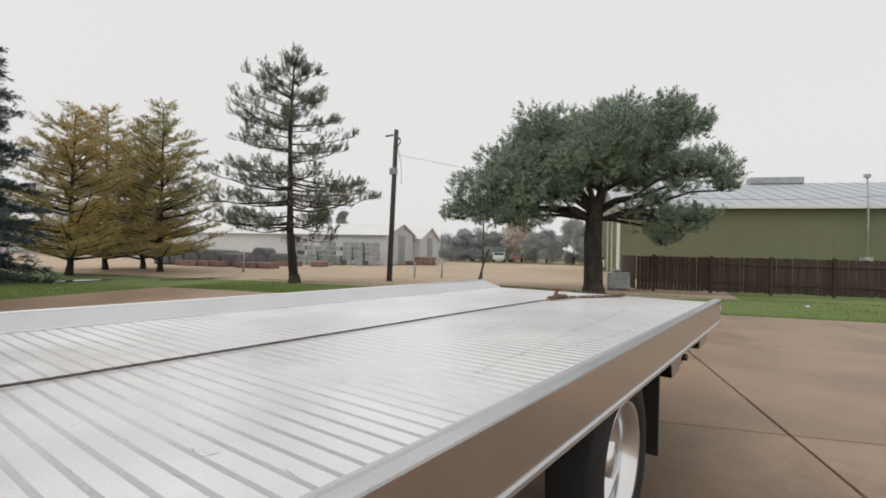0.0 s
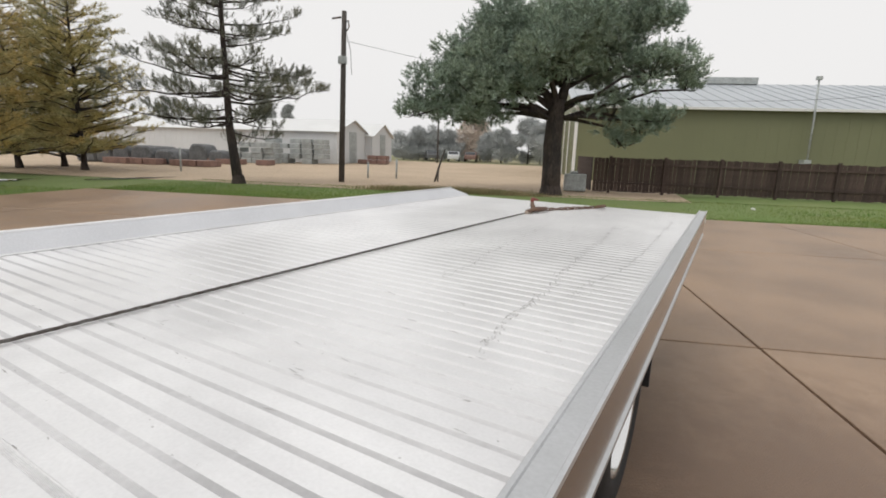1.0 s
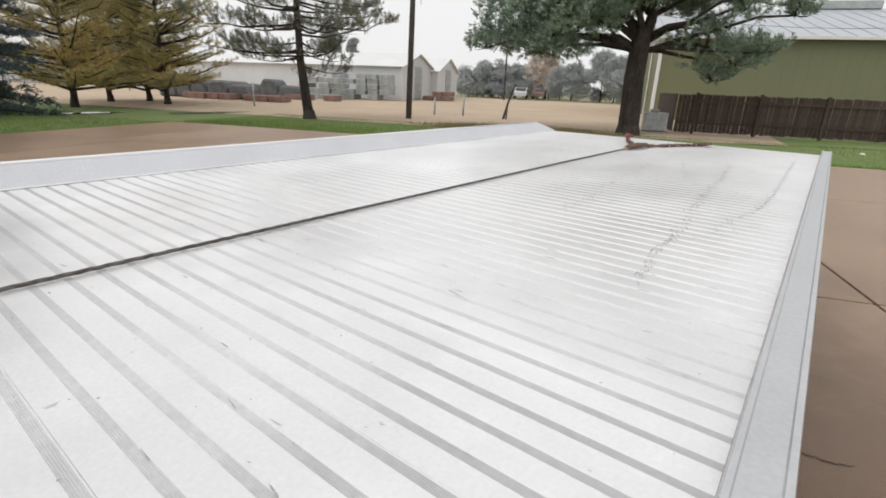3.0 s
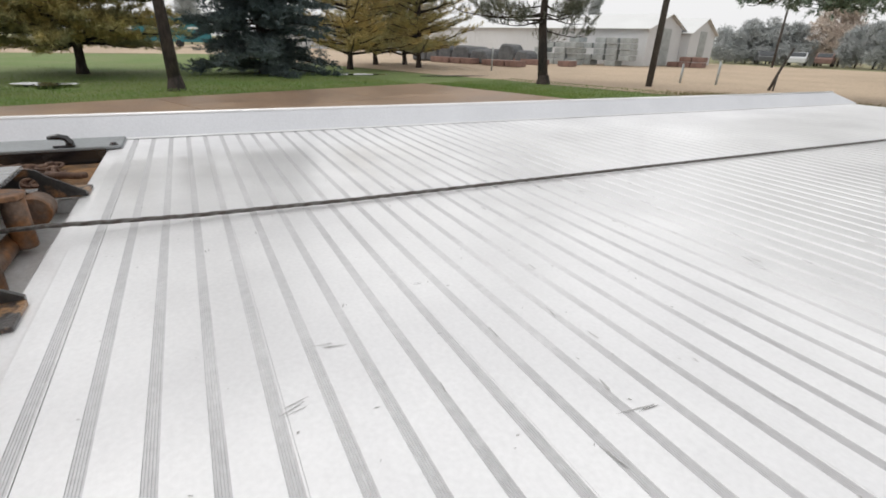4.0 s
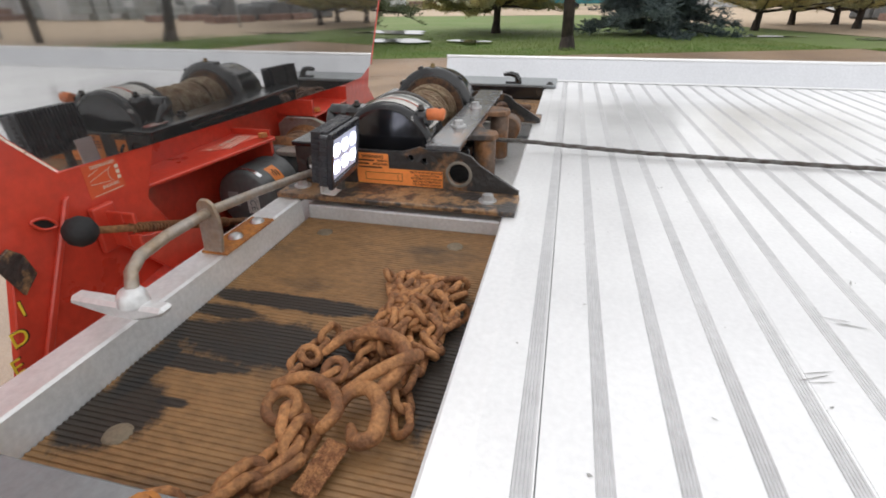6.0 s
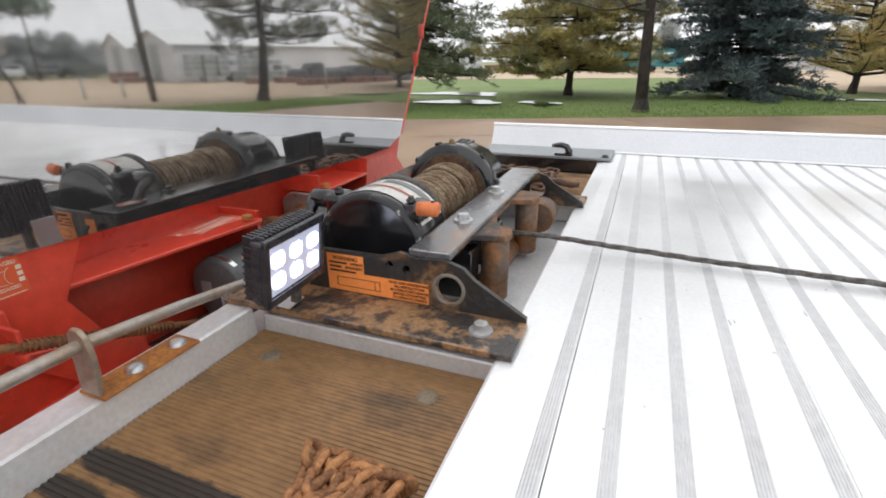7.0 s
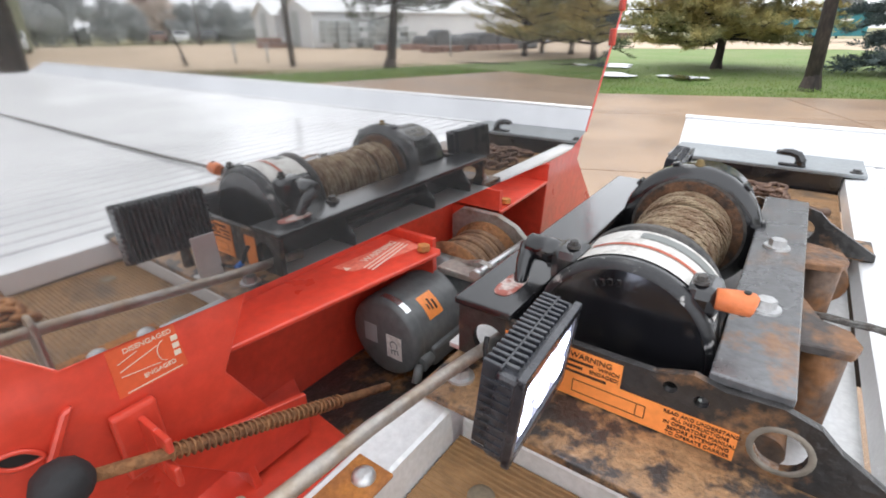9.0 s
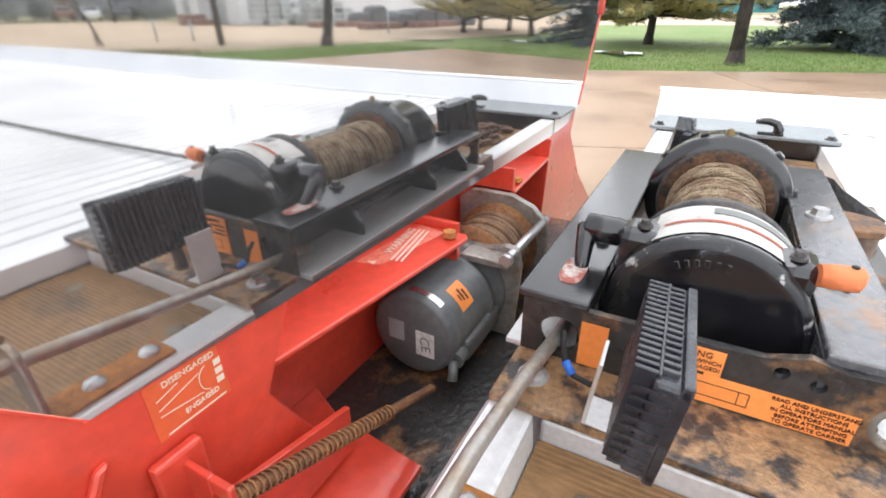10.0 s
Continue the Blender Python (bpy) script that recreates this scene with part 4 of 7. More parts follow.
stock_pile(far_dir(62.5, 41), radians(24), "bales", "dark wrapped bales before the pale barn", 7, 1.6, 1.6, 1)
stock_pile(far_dir(57.3, 43), radians(24), "bales", "dark wrapped bales before the pale barn", 5.5, 1.6, 1.6, 2)
stock_pile(far_dir(53.5, 41), radians(22), "brick", "low rusty brown stacked goods in the yard", 6, 1.2, 0.6, 3)
stock_pile(far_dir(51.2, 45), radians(22), "steel", "galvanised racks stacked before the barn", 4.0, 1.4, 2.1, 4)
stock_pile(far_dir(46.8, 46), radians(22), "steel", "galvanised gates and racks stacked before the barn", 5.5, 1.4, 2.4, 5)
stock_pile(far_dir(60.0, 38), radians(22), "brick", "low rusty brown stacked goods in the yard", 8, 1.2, 0.45, 6)
stock_pile(far_dir(38.6, 50), radians(22), "brick", "red-brown pallets stacked at the barn corner", 3.0, 1.2, 1.0, 7)


def teal_trailer():
    ob = thing("cargo_trailer", "teal enclosed cargo trailer parked beyond the lawn", "trailer", Matrix.Translation((-66, -0.2, 0)) @ Matrix.Rotation(radians(86), 4, "Z"))
    bm = bmesh.new()
    box(bm, -3.9, 3.9, -1.2, 1.2, 0.55, 3.0, 0.08)
    part("body", bm, M_TEAL, ob)
    for x, z, w, h in ((-1.4, 2.1, 0.9, 0.5), (0.3, 2.15, 1.0, 0.55), (2.1, 2.0, 1.2, 0.25)):
        for y in (-1.203, 1.203):
            bm = bmesh.new()
            bmesh.ops.create_icosphere(bm, subdivisions=2, radius=0.5, matrix=Matrix.Translation((x, y, z)) @ Matrix.Diagonal((w, 0.01, h, 1)))
            part("side_mark", bm, M_WHITE, ob, "plain white mark")
    for x in (-0.6, 0.5):
        for y in (-1.15, 1.15):
            bm = bmesh.new()
            lathe(bm, [(-0.1, 0), (-0.1, 0.3), (-0.07, 0.38), (0.07, 0.38), (0.1, 0.3), (0.1, 0)], (x, y, 0.38), (0, 1, 0), 16)
            part("wheel", bm, M_RUBBER, ob)
    bm = bmesh.new()
    box(bm, -5.2, -3.9, -0.08, 0.08, 0.5, 0.62, 0.02)
    part("drawbar", bm, M_BLACK, ob)
    h = thing("small_house", "small pale far house with a gabled roof", "house", Matrix.Translation((-84, -30, 0)) @ Matrix.Rotation(radians(110), 4, "Z"))
    bm = bmesh.new()
    prism(bm, [(-3, 0), (3, 0), (3, 2.5), (0, 3.9), (-3, 2.5)], "y", -4, 4)
    part("wall", bm, M_BARN, h)
    bm = bmesh.new()
    for s in (-1, 1):
        prism(bm, [(0, 3.92), (s * 3.3, 2.38), (s * 3.3, 2.52), (0, 4.06)], "y", -4.3, 4.3)
    part("roof", bm, M_BARNROOF, h)
    for x in (-1.3, 1.3):
        bm = bmesh.new()
        box(bm, x - 0.5, x + 0.5, -4.04, -4.0, 1.0, 2.1)
        part("window", bm, M_GLASS, h)
    parked_car((-70, -6.5, 0), radians(80), M_WHITE, "white car parked beside the teal trailer")
    stock_pile((-69, -10, 0), radians(90), "brick", "red-brown stacked goods beside the lane", 3, 1.2, 1.4, 8)
    stock_pile((-74, -22, 0), radians(90), "brick", "red-brown stacked goods beside the lane", 6, 1.2, 1.2, 9)
    barn((-78, 14, 0), radians(95), 18, 9, 3.4, 5.2, "pale barn beyond the lane")
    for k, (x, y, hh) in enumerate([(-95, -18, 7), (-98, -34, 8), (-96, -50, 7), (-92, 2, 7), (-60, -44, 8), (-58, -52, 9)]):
        round_tree(250 + k, hh, 3.0, M_FAR_HAZED, (x, y, 0), "far_tree", "far tree with mist-pale colour beyond the lane", "far misty trees")


teal_trailer()

# ---------------- truck bed ----------------
DECK = 1.05
X_NEAR, X_FAR, Y_END = 1.187, -1.06, 5.16


def truck_bed():
    bed = thing("truck_bed", "bright ribbed aluminium flatbed deck of a recovery truck", "truck bed")
    # main frame under the deck
    bm = bmesh.new()
    box(bm, X_FAR + 0.02, X_NEAR - 0.02, 0.006, Y_END - 0.02, DECK - 0.05, DECK - 0.012)
    part("deck_support", bm, M_RAIL, bed)
    for x in (-0.42, 0.5):
        bm = bmesh.new()
        box(bm, x - 0.05, x + 0.05, -0.4, Y_END - 0.3, DECK - 0.30, DECK - 0.05, 0.006)
        part("frame_beam", bm, M_BLACK, bed)
    # near side rail
    prof = [(1.188, DECK - 0.02), (1.188, DECK + 0.028), (1.191, DECK + 0.032), (1.198, DECK + 0.030), (1.200, DECK + 0.026), (1.240, DECK + 0.026), (1.242, DECK + 0.030),
            (1.250, DECK + 0.029), (1.252, DECK + 0.023), (1.238, DECK - 0.162), (1.246, DECK - 0.168), (1.246, DECK - 0.182), (1.222, DECK - 0.182), (1.222, DECK - 0.03)]
    bm = bmesh.new()
    prism(bm, prof, "y", -0.44, Y_END + 0.08)
    for f in bm.faces:
        c = f.calc_center_median()
        n = f.normal
        f.material_index = 1 if (abs(n.x) > 0.9 and c.x > 1.23 and -0.1 < c.z - DECK < 0) else 0
    part("side_rail", bm, [M_RAIL, M_SKIRT], bed, "aluminium side rail with a polished outer face")
    # far sideboard, leaning out a little, with a rolled cap and a bright hem along the deck
    bm = bmesh.new()
    outer, inner = [], []
    for y, zt in ((-0.432, DECK + 0.078), (1.5, DECK + 0.080), (3.2, DECK + 0.083), (4.92, DECK + 0.086), (Y_END + 0.05, DECK + 0.008)):
        k = (zt - DECK) / 0.08
        inner.append([bm.verts.new((-1.032, y, DECK - 0.14)), bm.verts.new((-1.032, y, DECK + 0.004)), bm.verts.new((-1.034 - 0.040 * k, y, zt))])
        outer.append([bm.verts.new((-1.062, y, DECK - 0.14)), bm.verts.new((-1.062, y, DECK + 0.004)), bm.verts.new((-1.058 - 0.042 * k, y, zt))])
    for a, b, c, d in zip(inner, inner[1:], outer, outer[1:]):
        for q in (0, 1):
            bm.faces.new((a[q], b[q], b[q + 1], a[q + 1]))
            bm.faces.new((c[q], c[q + 1], d[q + 1], d[q]))
        bm.faces.new((a[2], b[2], d[2], c[2]))
        bm.faces.new((a[0], c[0], d[0], b[0]))
    for a, c in ((inner[0], outer[0]), (outer[-1], inner[-1])):
        for q in (0, 1):
            bm.faces.new((a[q], a[q + 1], c[q + 1], c[q]))
    bmesh.ops.recalc_face_normals(bm, faces=bm.faces[:])
    part("sideboard", bm, M_BOARD, bed, "raised aluminium sideboard")
    bm = bmesh.new()
    tube(bm, [(-1.086, -0.436, DECK + 0.081), (-1.086, 1.5, DECK + 0.083), (-1.087, 3.2, DECK + 0.086), (-1.088, 4.92, DECK + 0.089)], 0.0085, 8)
    part("sideboard_cap", bm, M_ALU, bed)
    bm = bmesh.new()
    box(bm, -1.031, -1.014, 0.0, Y_END, DECK + 0.0005, DECK + 0.0055, 0.002)
    part("deck_hem", bm, M_ALU, bed)
    bm = bmesh.new()
    box(bm, -1.112, -1.100, -0.436, -0.424, DECK, DECK + 0.08, 0.002)
    part("side_marker", bm, M_ORANGE, bed, "amber side marker")
    # tail piece
    bm = bmesh.new()
    prism(bm, [(Y_END, DECK - 0.10), (Y_END + 0.10, DECK - 0.06), (Y_END + 0.12, DECK - 0.012), (Y_END, DECK - 0.002)], "x", X_FAR, X_NEAR, 0.003)
    part("tail_edge", bm, M_RAIL, bed)
    bm = bmesh.new()
    bmesh.ops.create_cone(bm, cap_ends=True, segments=20, radius1=0.016, radius2=0.015, depth=0.006, matrix=Matrix.Translation((1.249, Y_END - 0.02, DECK - 0.045)) @ Matrix.Diagonal((1, 1, 1.8, 1)) @ Matrix.Rotation(radians(90), 4, "Y"))
    part("rear_marker", bm, M_WHITE, bed, "small white oval marker")
    bm = bmesh.new()
    box(bm, 0.95, 1.20, 4.35, 4.75, DECK - 0.30, DECK - 0.175, 0.01)
    part("tail_light_box", bm, M_BLACK, bed)
    bm = bmesh.new()
    tube(bm, [(0.95, 4.05, DECK - 0.32), (1.13, 4.05, DECK - 0.32)], 0.05, 14)
    tube(bm, [(1.13, 4.05, DECK - 0.32), (1.17, 4.05, DECK - 0.32)], [0.028, 0.022], 10)
    part("hitch_knob", bm, M_BLACK, bed)
    bm = bmesh.new()
    prism(bm, [(3.45, DECK - 0.172), (3.95, DECK - 0.172), (3.72, DECK - 0.36), (3.50, DECK - 0.36)], "x", 0.85, 1.17, 0.004)
    part("light_bracket", bm, M_BLACK, bed)
    # wheel, fender and mudflap on the camera's side
    wheel = None
    for k, y in enumerate((2.60,)):
        bm = bmesh.new()
        R, w = 0.455, 0.24
        lathe(bm, [(-w, 0.28), (-w, R - 0.05), (-w + 0.02, R - 0.012), (-w + 0.05, R), (-0.05, R), (-0.02, R - 0.012), (-0.004, R - 0.06), (0.0, R - 0.12), (-0.012, 0.30), (-0.03, 0.285)], (1.145, y, R), (1, 0, 0), 48)
        wheel = part("tyre", bm, M_RUBBER, bed, "black rubber tyre")
        bm = bmesh.new()
        lathe(bm, [(-0.03, 0.288), (-0.012, 0.292), (-0.018, 0.278), (-0.10, 0.262), (-0.15, 0.25), (-0.152, 0.14), (-0.12, 0.125), (-0.10, 0.09), (-0.06, 0.085), (-0.055, 0.0)], (1.145, y, R), (1, 0, 0), 48)
        for q in range(8):
            a = 2 * math.pi * q / 8
            bmesh.ops.create_cone(bm, cap_ends=True, segments=6, radius1=0.017, radius2=0.012, depth=0.05, matrix=Matrix.Translation((1.145 - 0.13, y + 0.17 * math.cos(a), R + 0.17 * math.sin(a))) @ Matrix.Rotation(radians(90), 4, "Y"))
        part("rim", bm, M_CHROME, wheel, "bright polished wheel rim")
    bm = bmesh.new()
    prism(bm, [(3.24, 0.28), (3.255, 0.28), (3.27, DECK - 0.174), (3.10, DECK - 0.174), (3.235, DECK - 0.26)], "x", 0.60, 1.15, 0.003)
    part("mudflap", bm, M_RUBBER, bed, "black rubber mudflap")
    # tray in front of the deck
    bm = bmesh.new()
    box(bm, X_FAR - 0.005, 1.16, -0.42, -0.002, 0.985, 0.996)
    part("tray_floor", bm, M_LIP, bed)
    for x0, x1 in ((0.404, 1.16), (-1.06, -0.345)):
        bm = bmesh.new()
        prism(bm, [(-0.404, 0.97), (-0.404, 1.043), (-0.400, 1.047), (-0.362, 1.047), (-0.358, 1.045), (-0.354, 1.0), (-0.354, 0.97)], "x", x0, x1)
        part("tray_lip", bm, M_LIP, bed, "white worn aluminium front lip")
    for x0, x1 in ((0.366, 0.392), (-0.332, -0.306)):
        bm = bmesh.new()
        box(bm, x0, x1, -0.353, -0.003, 0.9965, 1.033, 0.004)
        part("tray_side_strip", bm, M_LIP, bed, "narrow aluminium strip beside the mat")
    return bed


bed = truck_bed()
# deck planks, each with four bands of fine ribs
def plank_mesh(w, ribs, low=-0.010):
    band = 0.0145
    pts = [(0.0, low), (0.0, 0.0)]
    mats = [0]
    for c in ribs:
        pts.append((c - band / 2, 0.0))
        mats.append(0)
        n = 5
        for q in range(n):
            y = c - band / 2 + band * q / n
            pts += [(y + band * 0.2 / n, -0.0012), (y + band * 0.5 / n, -0.0012), (y + band * 0.62 / n, -0.0003), (y + band * 0.9 / n, -0.0003)]
            mats += [1, 1, 1, 1]
        pts.append((c + band / 2, 0.0))
        mats.append(1)
    pts += [(w, 0.0), (w, low)]
    mats += [0, 0]
    verts = [(x, p[0], p[1]) for p in pts for x in (X_FAR + 0.045, X_NEAR)]
    faces = [(2 * k, 2 * k + 1, 2 * k + 3, 2 * k + 2) for k in range(len(pts) - 1)]
    me = raw("deck_plank", verts, faces, [M_ALU, M_RIB])
    me.polygons.foreach_set("material_index", mats[:len(faces)])
    me.update()
    return me


me = plank_mesh(0.2348, [0.0489 + 0.0588 * g for g in range(4)])
for k in range(21):
    part("deck_plank", me, None, bed, at=Matrix.Translation((0, 0.0862 + 0.2352 * k, DECK)))
part("deck_plank", plank_mesh(0.1344, [0.0489, 0.1077]), None, bed, at=Matrix.Translation((0, 0.0862 + 0.2352 * 21, DECK)))


def nosing():
    """The deck's front edge: a shallow slope, a flat and one band of ribs, turned down at the front."""
    pts = [(-0.002, -0.04), (0.0, -0.0045), (0.003, -0.003), (0.033, -0.0006), (0.037, 0.0), (0.0685, 0.0)]
    mats = [0] * 5
    for q in range(5):
        y = 0.0685 + 0.0145 * q / 5
        pts += [(y + 0.0006, -0.0012), (y + 0.0015, -0.0012), (y + 0.0018, -0.0003), (y + 0.0027, -0.0003)]
        mats += [1, 1, 1, 1]
    pts += [(0.0838, 0.0), (0.0850, 0.0), (0.0850, -0.03)]
    mats += [1, 0, 0]
    verts = [(x, p[0], p[1]) for p in pts for x in (X_FAR + 0.045, X_NEAR)]
    faces = [(2 * k, 2 * k + 1, 2 * k + 3, 2 * k + 2) for k in range(len(pts) - 1)]
    me_ = raw("front_edge", verts, faces, [M_ALU, M_RIB])
    me_.polygons.foreach_set("material_index", mats[:len(faces)])
    part("front_edge", me_, None, bed, "sloped aluminium front edge", at=Matrix.Translation((0, 0, DECK)))


nosing()
for m in (M_ALU, M_RIB):
    m.node_tree.nodes["Texture Coordinate"].object = bed


# scuffs that hooks and chains left on the deck
def scuffs():
    rng = np.random.default_rng(17)
    V, Fc = [], []

    def fleck(x, y, ang, ln, w):
        c, s = math.cos(ang), math.sin(ang)
        k = len(V)
        for a, b in ((-1, 0.1), (-0.4, 0.9), (0.5, 0.7), (1, 0.0), (0.4, -0.8), (-0.5, -0.6)):
            a, b = a * ln * rng.uniform(0.7, 1.2) / 2, b * w * rng.uniform(0.5, 1.2) / 2
            V.append((x + c * a - s * b, y + s * a + c * b, DECK + 0.0008))
        Fc.append(list(range(k, k + 6)))

    def trail(pts, step, ln, w, wander):
        for (x0, y0), (x1, y1) in zip(pts, pts[1:]):
            L = math.hypot(x1 - x0, y1 - y0)
            a = math.atan2(y1 - y0, x1 - x0)
            for q in range(int(L / step)):
                t = rng.uniform()
                fleck(x0 + (x1 - x0) * t + rng.normal(0, wander), y0 + (y1 - y0) * t + rng.normal(0, wander * 0.5), a + rng.normal(0, 0.35), ln * rng.uniform(0.4, 1.5), w * rng.uniform(0.4, 1.4))
    trail([(0.932, 1.52), (0.925, 1.63), (0.905, 1.74), (0.898, 1.90)], 0.006, 0.022, 0.0028, 0.008)
    trail([(0.90, 1.90), (0.885, 2.2), (0.85, 2.5), (0.82, 3.2), (0.77, 3.95)], 0.012, 0.05, 0.003, 0.009)
    trail([(0.993, 2.10), (0.983, 2.23), (1.0, 2.35), (1.04, 2.53), (1.065, 2.9), (1.066, 3.6), (1.06, 4.5)], 0.016, 0.05, 0.0026, 0.005)
    trail([(1.04, 2.17), (0.978, 2.38)], 0.016, 0.03, 0.003, 0.006)
    trail([(0.52, 2.05), (0.51, 2.3), (0.47, 2.55), (0.42, 3.12), (0.39, 3.65)], 0.016, 0.05, 0.003, 0.010)
    trail([(0.53, 3.75), (0.69, 3.13)], 0.02, 0.05, 0.003, 0.008)
    for x, y, a, ln in ((0.66, 1.209, -0.2, 0.05), (0.69, 1.20, 0.3, 0.03), (0.16, 1.217, 0.5, 0.05), (0.84, 0.808, 0.4, 0.016), (0.50, 0.568, 1.3, 0.03), (0.61, 0.385, 1.4, 0.05), (0.713, 0.328, 1.9, 0.06),
                        (0.876, 0.69, 1.5, 0.07), (0.22, 0.267, 0.2, 0.03), (1.02, 1.75, 0.6, 0.04), (1.06, 1.70, 0.2, 0.03), (0.736, 1.817, 0.1, 0.03), (0.30, 0.95, 0.3, 0.02)):
        for q in range(3):
            fleck(x + rng.normal(0, 0.006), y + rng.normal(0, 0.006), a + rng.normal(0, 0.12), ln * rng.uniform(0.3, 0.8), 0.0024 * rng.uniform(0.5, 1.2))
    # loose specks of grit
    # short dark nicks that lie along the bands
    for q in range(150):
        k = int(rng.integers(4, 44))
        fleck(rng.uniform(-0.9, 1.1), 0.0765 + 0.0588 * k + rng.normal(0, 0.008), rng.normal(0, 0.12), rng.uniform(0.008, 0.045), rng.uniform(0.0015, 0.004))
    for q in range(380):
        fleck(rng.uniform(-1.0, 1.14), 0.05 + 4.6 * rng.uniform() ** 1.3, rng.uniform(0, 3.1), rng.uniform(0.002, 0.007), rng.uniform(0.0015, 0.004))
    tagged(part("scuffing", raw("scuffing", V, Fc, M_SCUFF), None, bed, "grey scuffs and grit"), kind="stuff")


scuffs()

# concrete slabs of the yard
def slabs():
    ob = thing("concrete_yard", "tan wet concrete yard slabs with dark joints", "pavement", kind="structure")
    bm = bmesh.new()
    vs = [bm.verts.new(site(u, v, -0.03)) for u, v in ((U_EDGE, -60), (45, -60), (45, V_EDGE), (U_EDGE, V_EDGE))]
    bm.faces.new(vs)
    part("joint_bed", bm, M_JOINT, ob)
    us = [U_EDGE, -12.4, -8.3, 0.0, 4.15, 8.3, 12.45, 16.6, 24, 34, 45]
    vv = [-60, -45, -32, -24, -20, -16, -8, 0.0, 4.6, V_EDGE]
    for a, b in zip(us, us[1:]):
        for c, d in zip(vv, vv[1:]):
            g = 0.012
            bm = bmesh.new()
            box(bm, a + g, b - g, c + g, d - g, -0.12, 0.0, 0.006)
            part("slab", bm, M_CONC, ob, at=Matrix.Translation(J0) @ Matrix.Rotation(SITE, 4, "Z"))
    # a crack beside the truck
    V, Fc = [], []
    line = [(1.10, 2.56), (1.212, 2.625), (1.283, 2.699), (1.35, 2.705), (1.417, 2.789), (1.478, 2.795), (1.542, 2.804), (1.60, 2.85)]
    fine = []
    rng = np.random.default_rng(8)
    for (x0, y0), (x1, y1) in zip(line, line[1:]):
        for q in range(6):
            t = q / 6
            fine.append((x0 + (x1 - x0) * t + rng.normal(0, 0.004), y0 + (y1 - y0) * t + rng.normal(0, 0.006)))
    for k, (x, y) in enumerate(fine):
        w = 0.0025 + 0.003 * rng.uniform()
        V += [(x, y - w, 0.003), (x, y + w, 0.003)]
        if k:
            Fc.append((2 * k - 2, 2 * k, 2 * k + 1, 2 * k - 1))
    part("crack", raw("crack", V, Fc, M_JOINT), None, ob)


slabs()

# ---------------- things on the bed's front ----------------
CX = 0.03                                  # the winch's middle line


def front_plates():
    """Steel tie-down plates with bolts and a hook at each side of the tray."""
    for name, x0, x1, rusty in (("near", 0.957, 1.155, True), ("far", -1.028, -0.842, False)):
        ob = thing("tie_down_plate", "grey steel tie-down plate with rusty bolts and a hook" if rusty else "grey steel tie-down plate with a black hook beside the tray", "steel plate", group="tie-down plates")
        bm = bmesh.new()
        y0, y1, c = -0.425, (-0.004 if rusty else 0.043), 0.014
        prism(bm, [(x0, y0), (x1, y0), (x1, y1), (x0 + c, y1), (x0 + c * 0.3, y1 - c * 0.3), (x0, y1 - c)] if rusty else [(x0, y0), (x1, y0), (x1, y1), (x0, y1)], "z", 1.0515, 1.0615, 0.002)
        part("plate", bm, M_PLATE, ob)
        xi = x0 if rusty else x1
        bm = bmesh.new()
        box(bm, *((x0 + 0.002, x0 + 0.01) if rusty else (x1 - 0.01, x1 - 0.002)), y0 + 0.02, -0.004, 0.997, 1.0515)
        part("plate_web", bm, M_BLACK, ob)
        xb = x0 + 0.016 if rusty else x1 - 0.022
        for y in ((-0.168, -0.38) if rusty else (-0.40, 0.02)):
            bm = bmesh.new()
            hexbolt(bm, xb, y, 1.0615, 0.0095, 0.006)
            part("bolt", bm, M_RUSTBOLT if rusty else M_RUSTBLACK, ob, "rust orange bolt head" if rusty else "")
        bm = bmesh.new()
        hx, hy = (x0 + 0.10 if rusty else -0.858), -0.137
        pts = [(hx, hy + 0.035, 1.062), (hx, hy + 0.036, 1.078), (hx, hy + 0.028, 1.092), (hx, hy + 0.010, 1.097), (hx, hy - 0.008, 1.096), (hx, hy - 0.022, 1.094)]
        tube(bm, pts, [0.014, 0.013, 0.011, 0.010, 0.009, 0.006], 9)
        box(bm, hx - 0.012, hx + 0.012, hy - 0.012, hy + 0.05, 1.0615, 1.070, 0.003)
        part("hook", bm, M_BLACK, ob, "black steel hook")


M_PLATE = material("galvanised_plate", (0.30, 0.32, 0.33), 0.5, metal=0.5, vary=0.1, scale=14, fine=120, bump=0.1, second=(0.24, 0.255, 0.26), edge=0.2)
M_RUSTBOLT = material("orange_rust", (0.50, 0.20, 0.045), 0.8, vary=0.2, scale=40, fine=200, bump=0.3, second=(0.36, 0.14, 0.04))
front_plates()


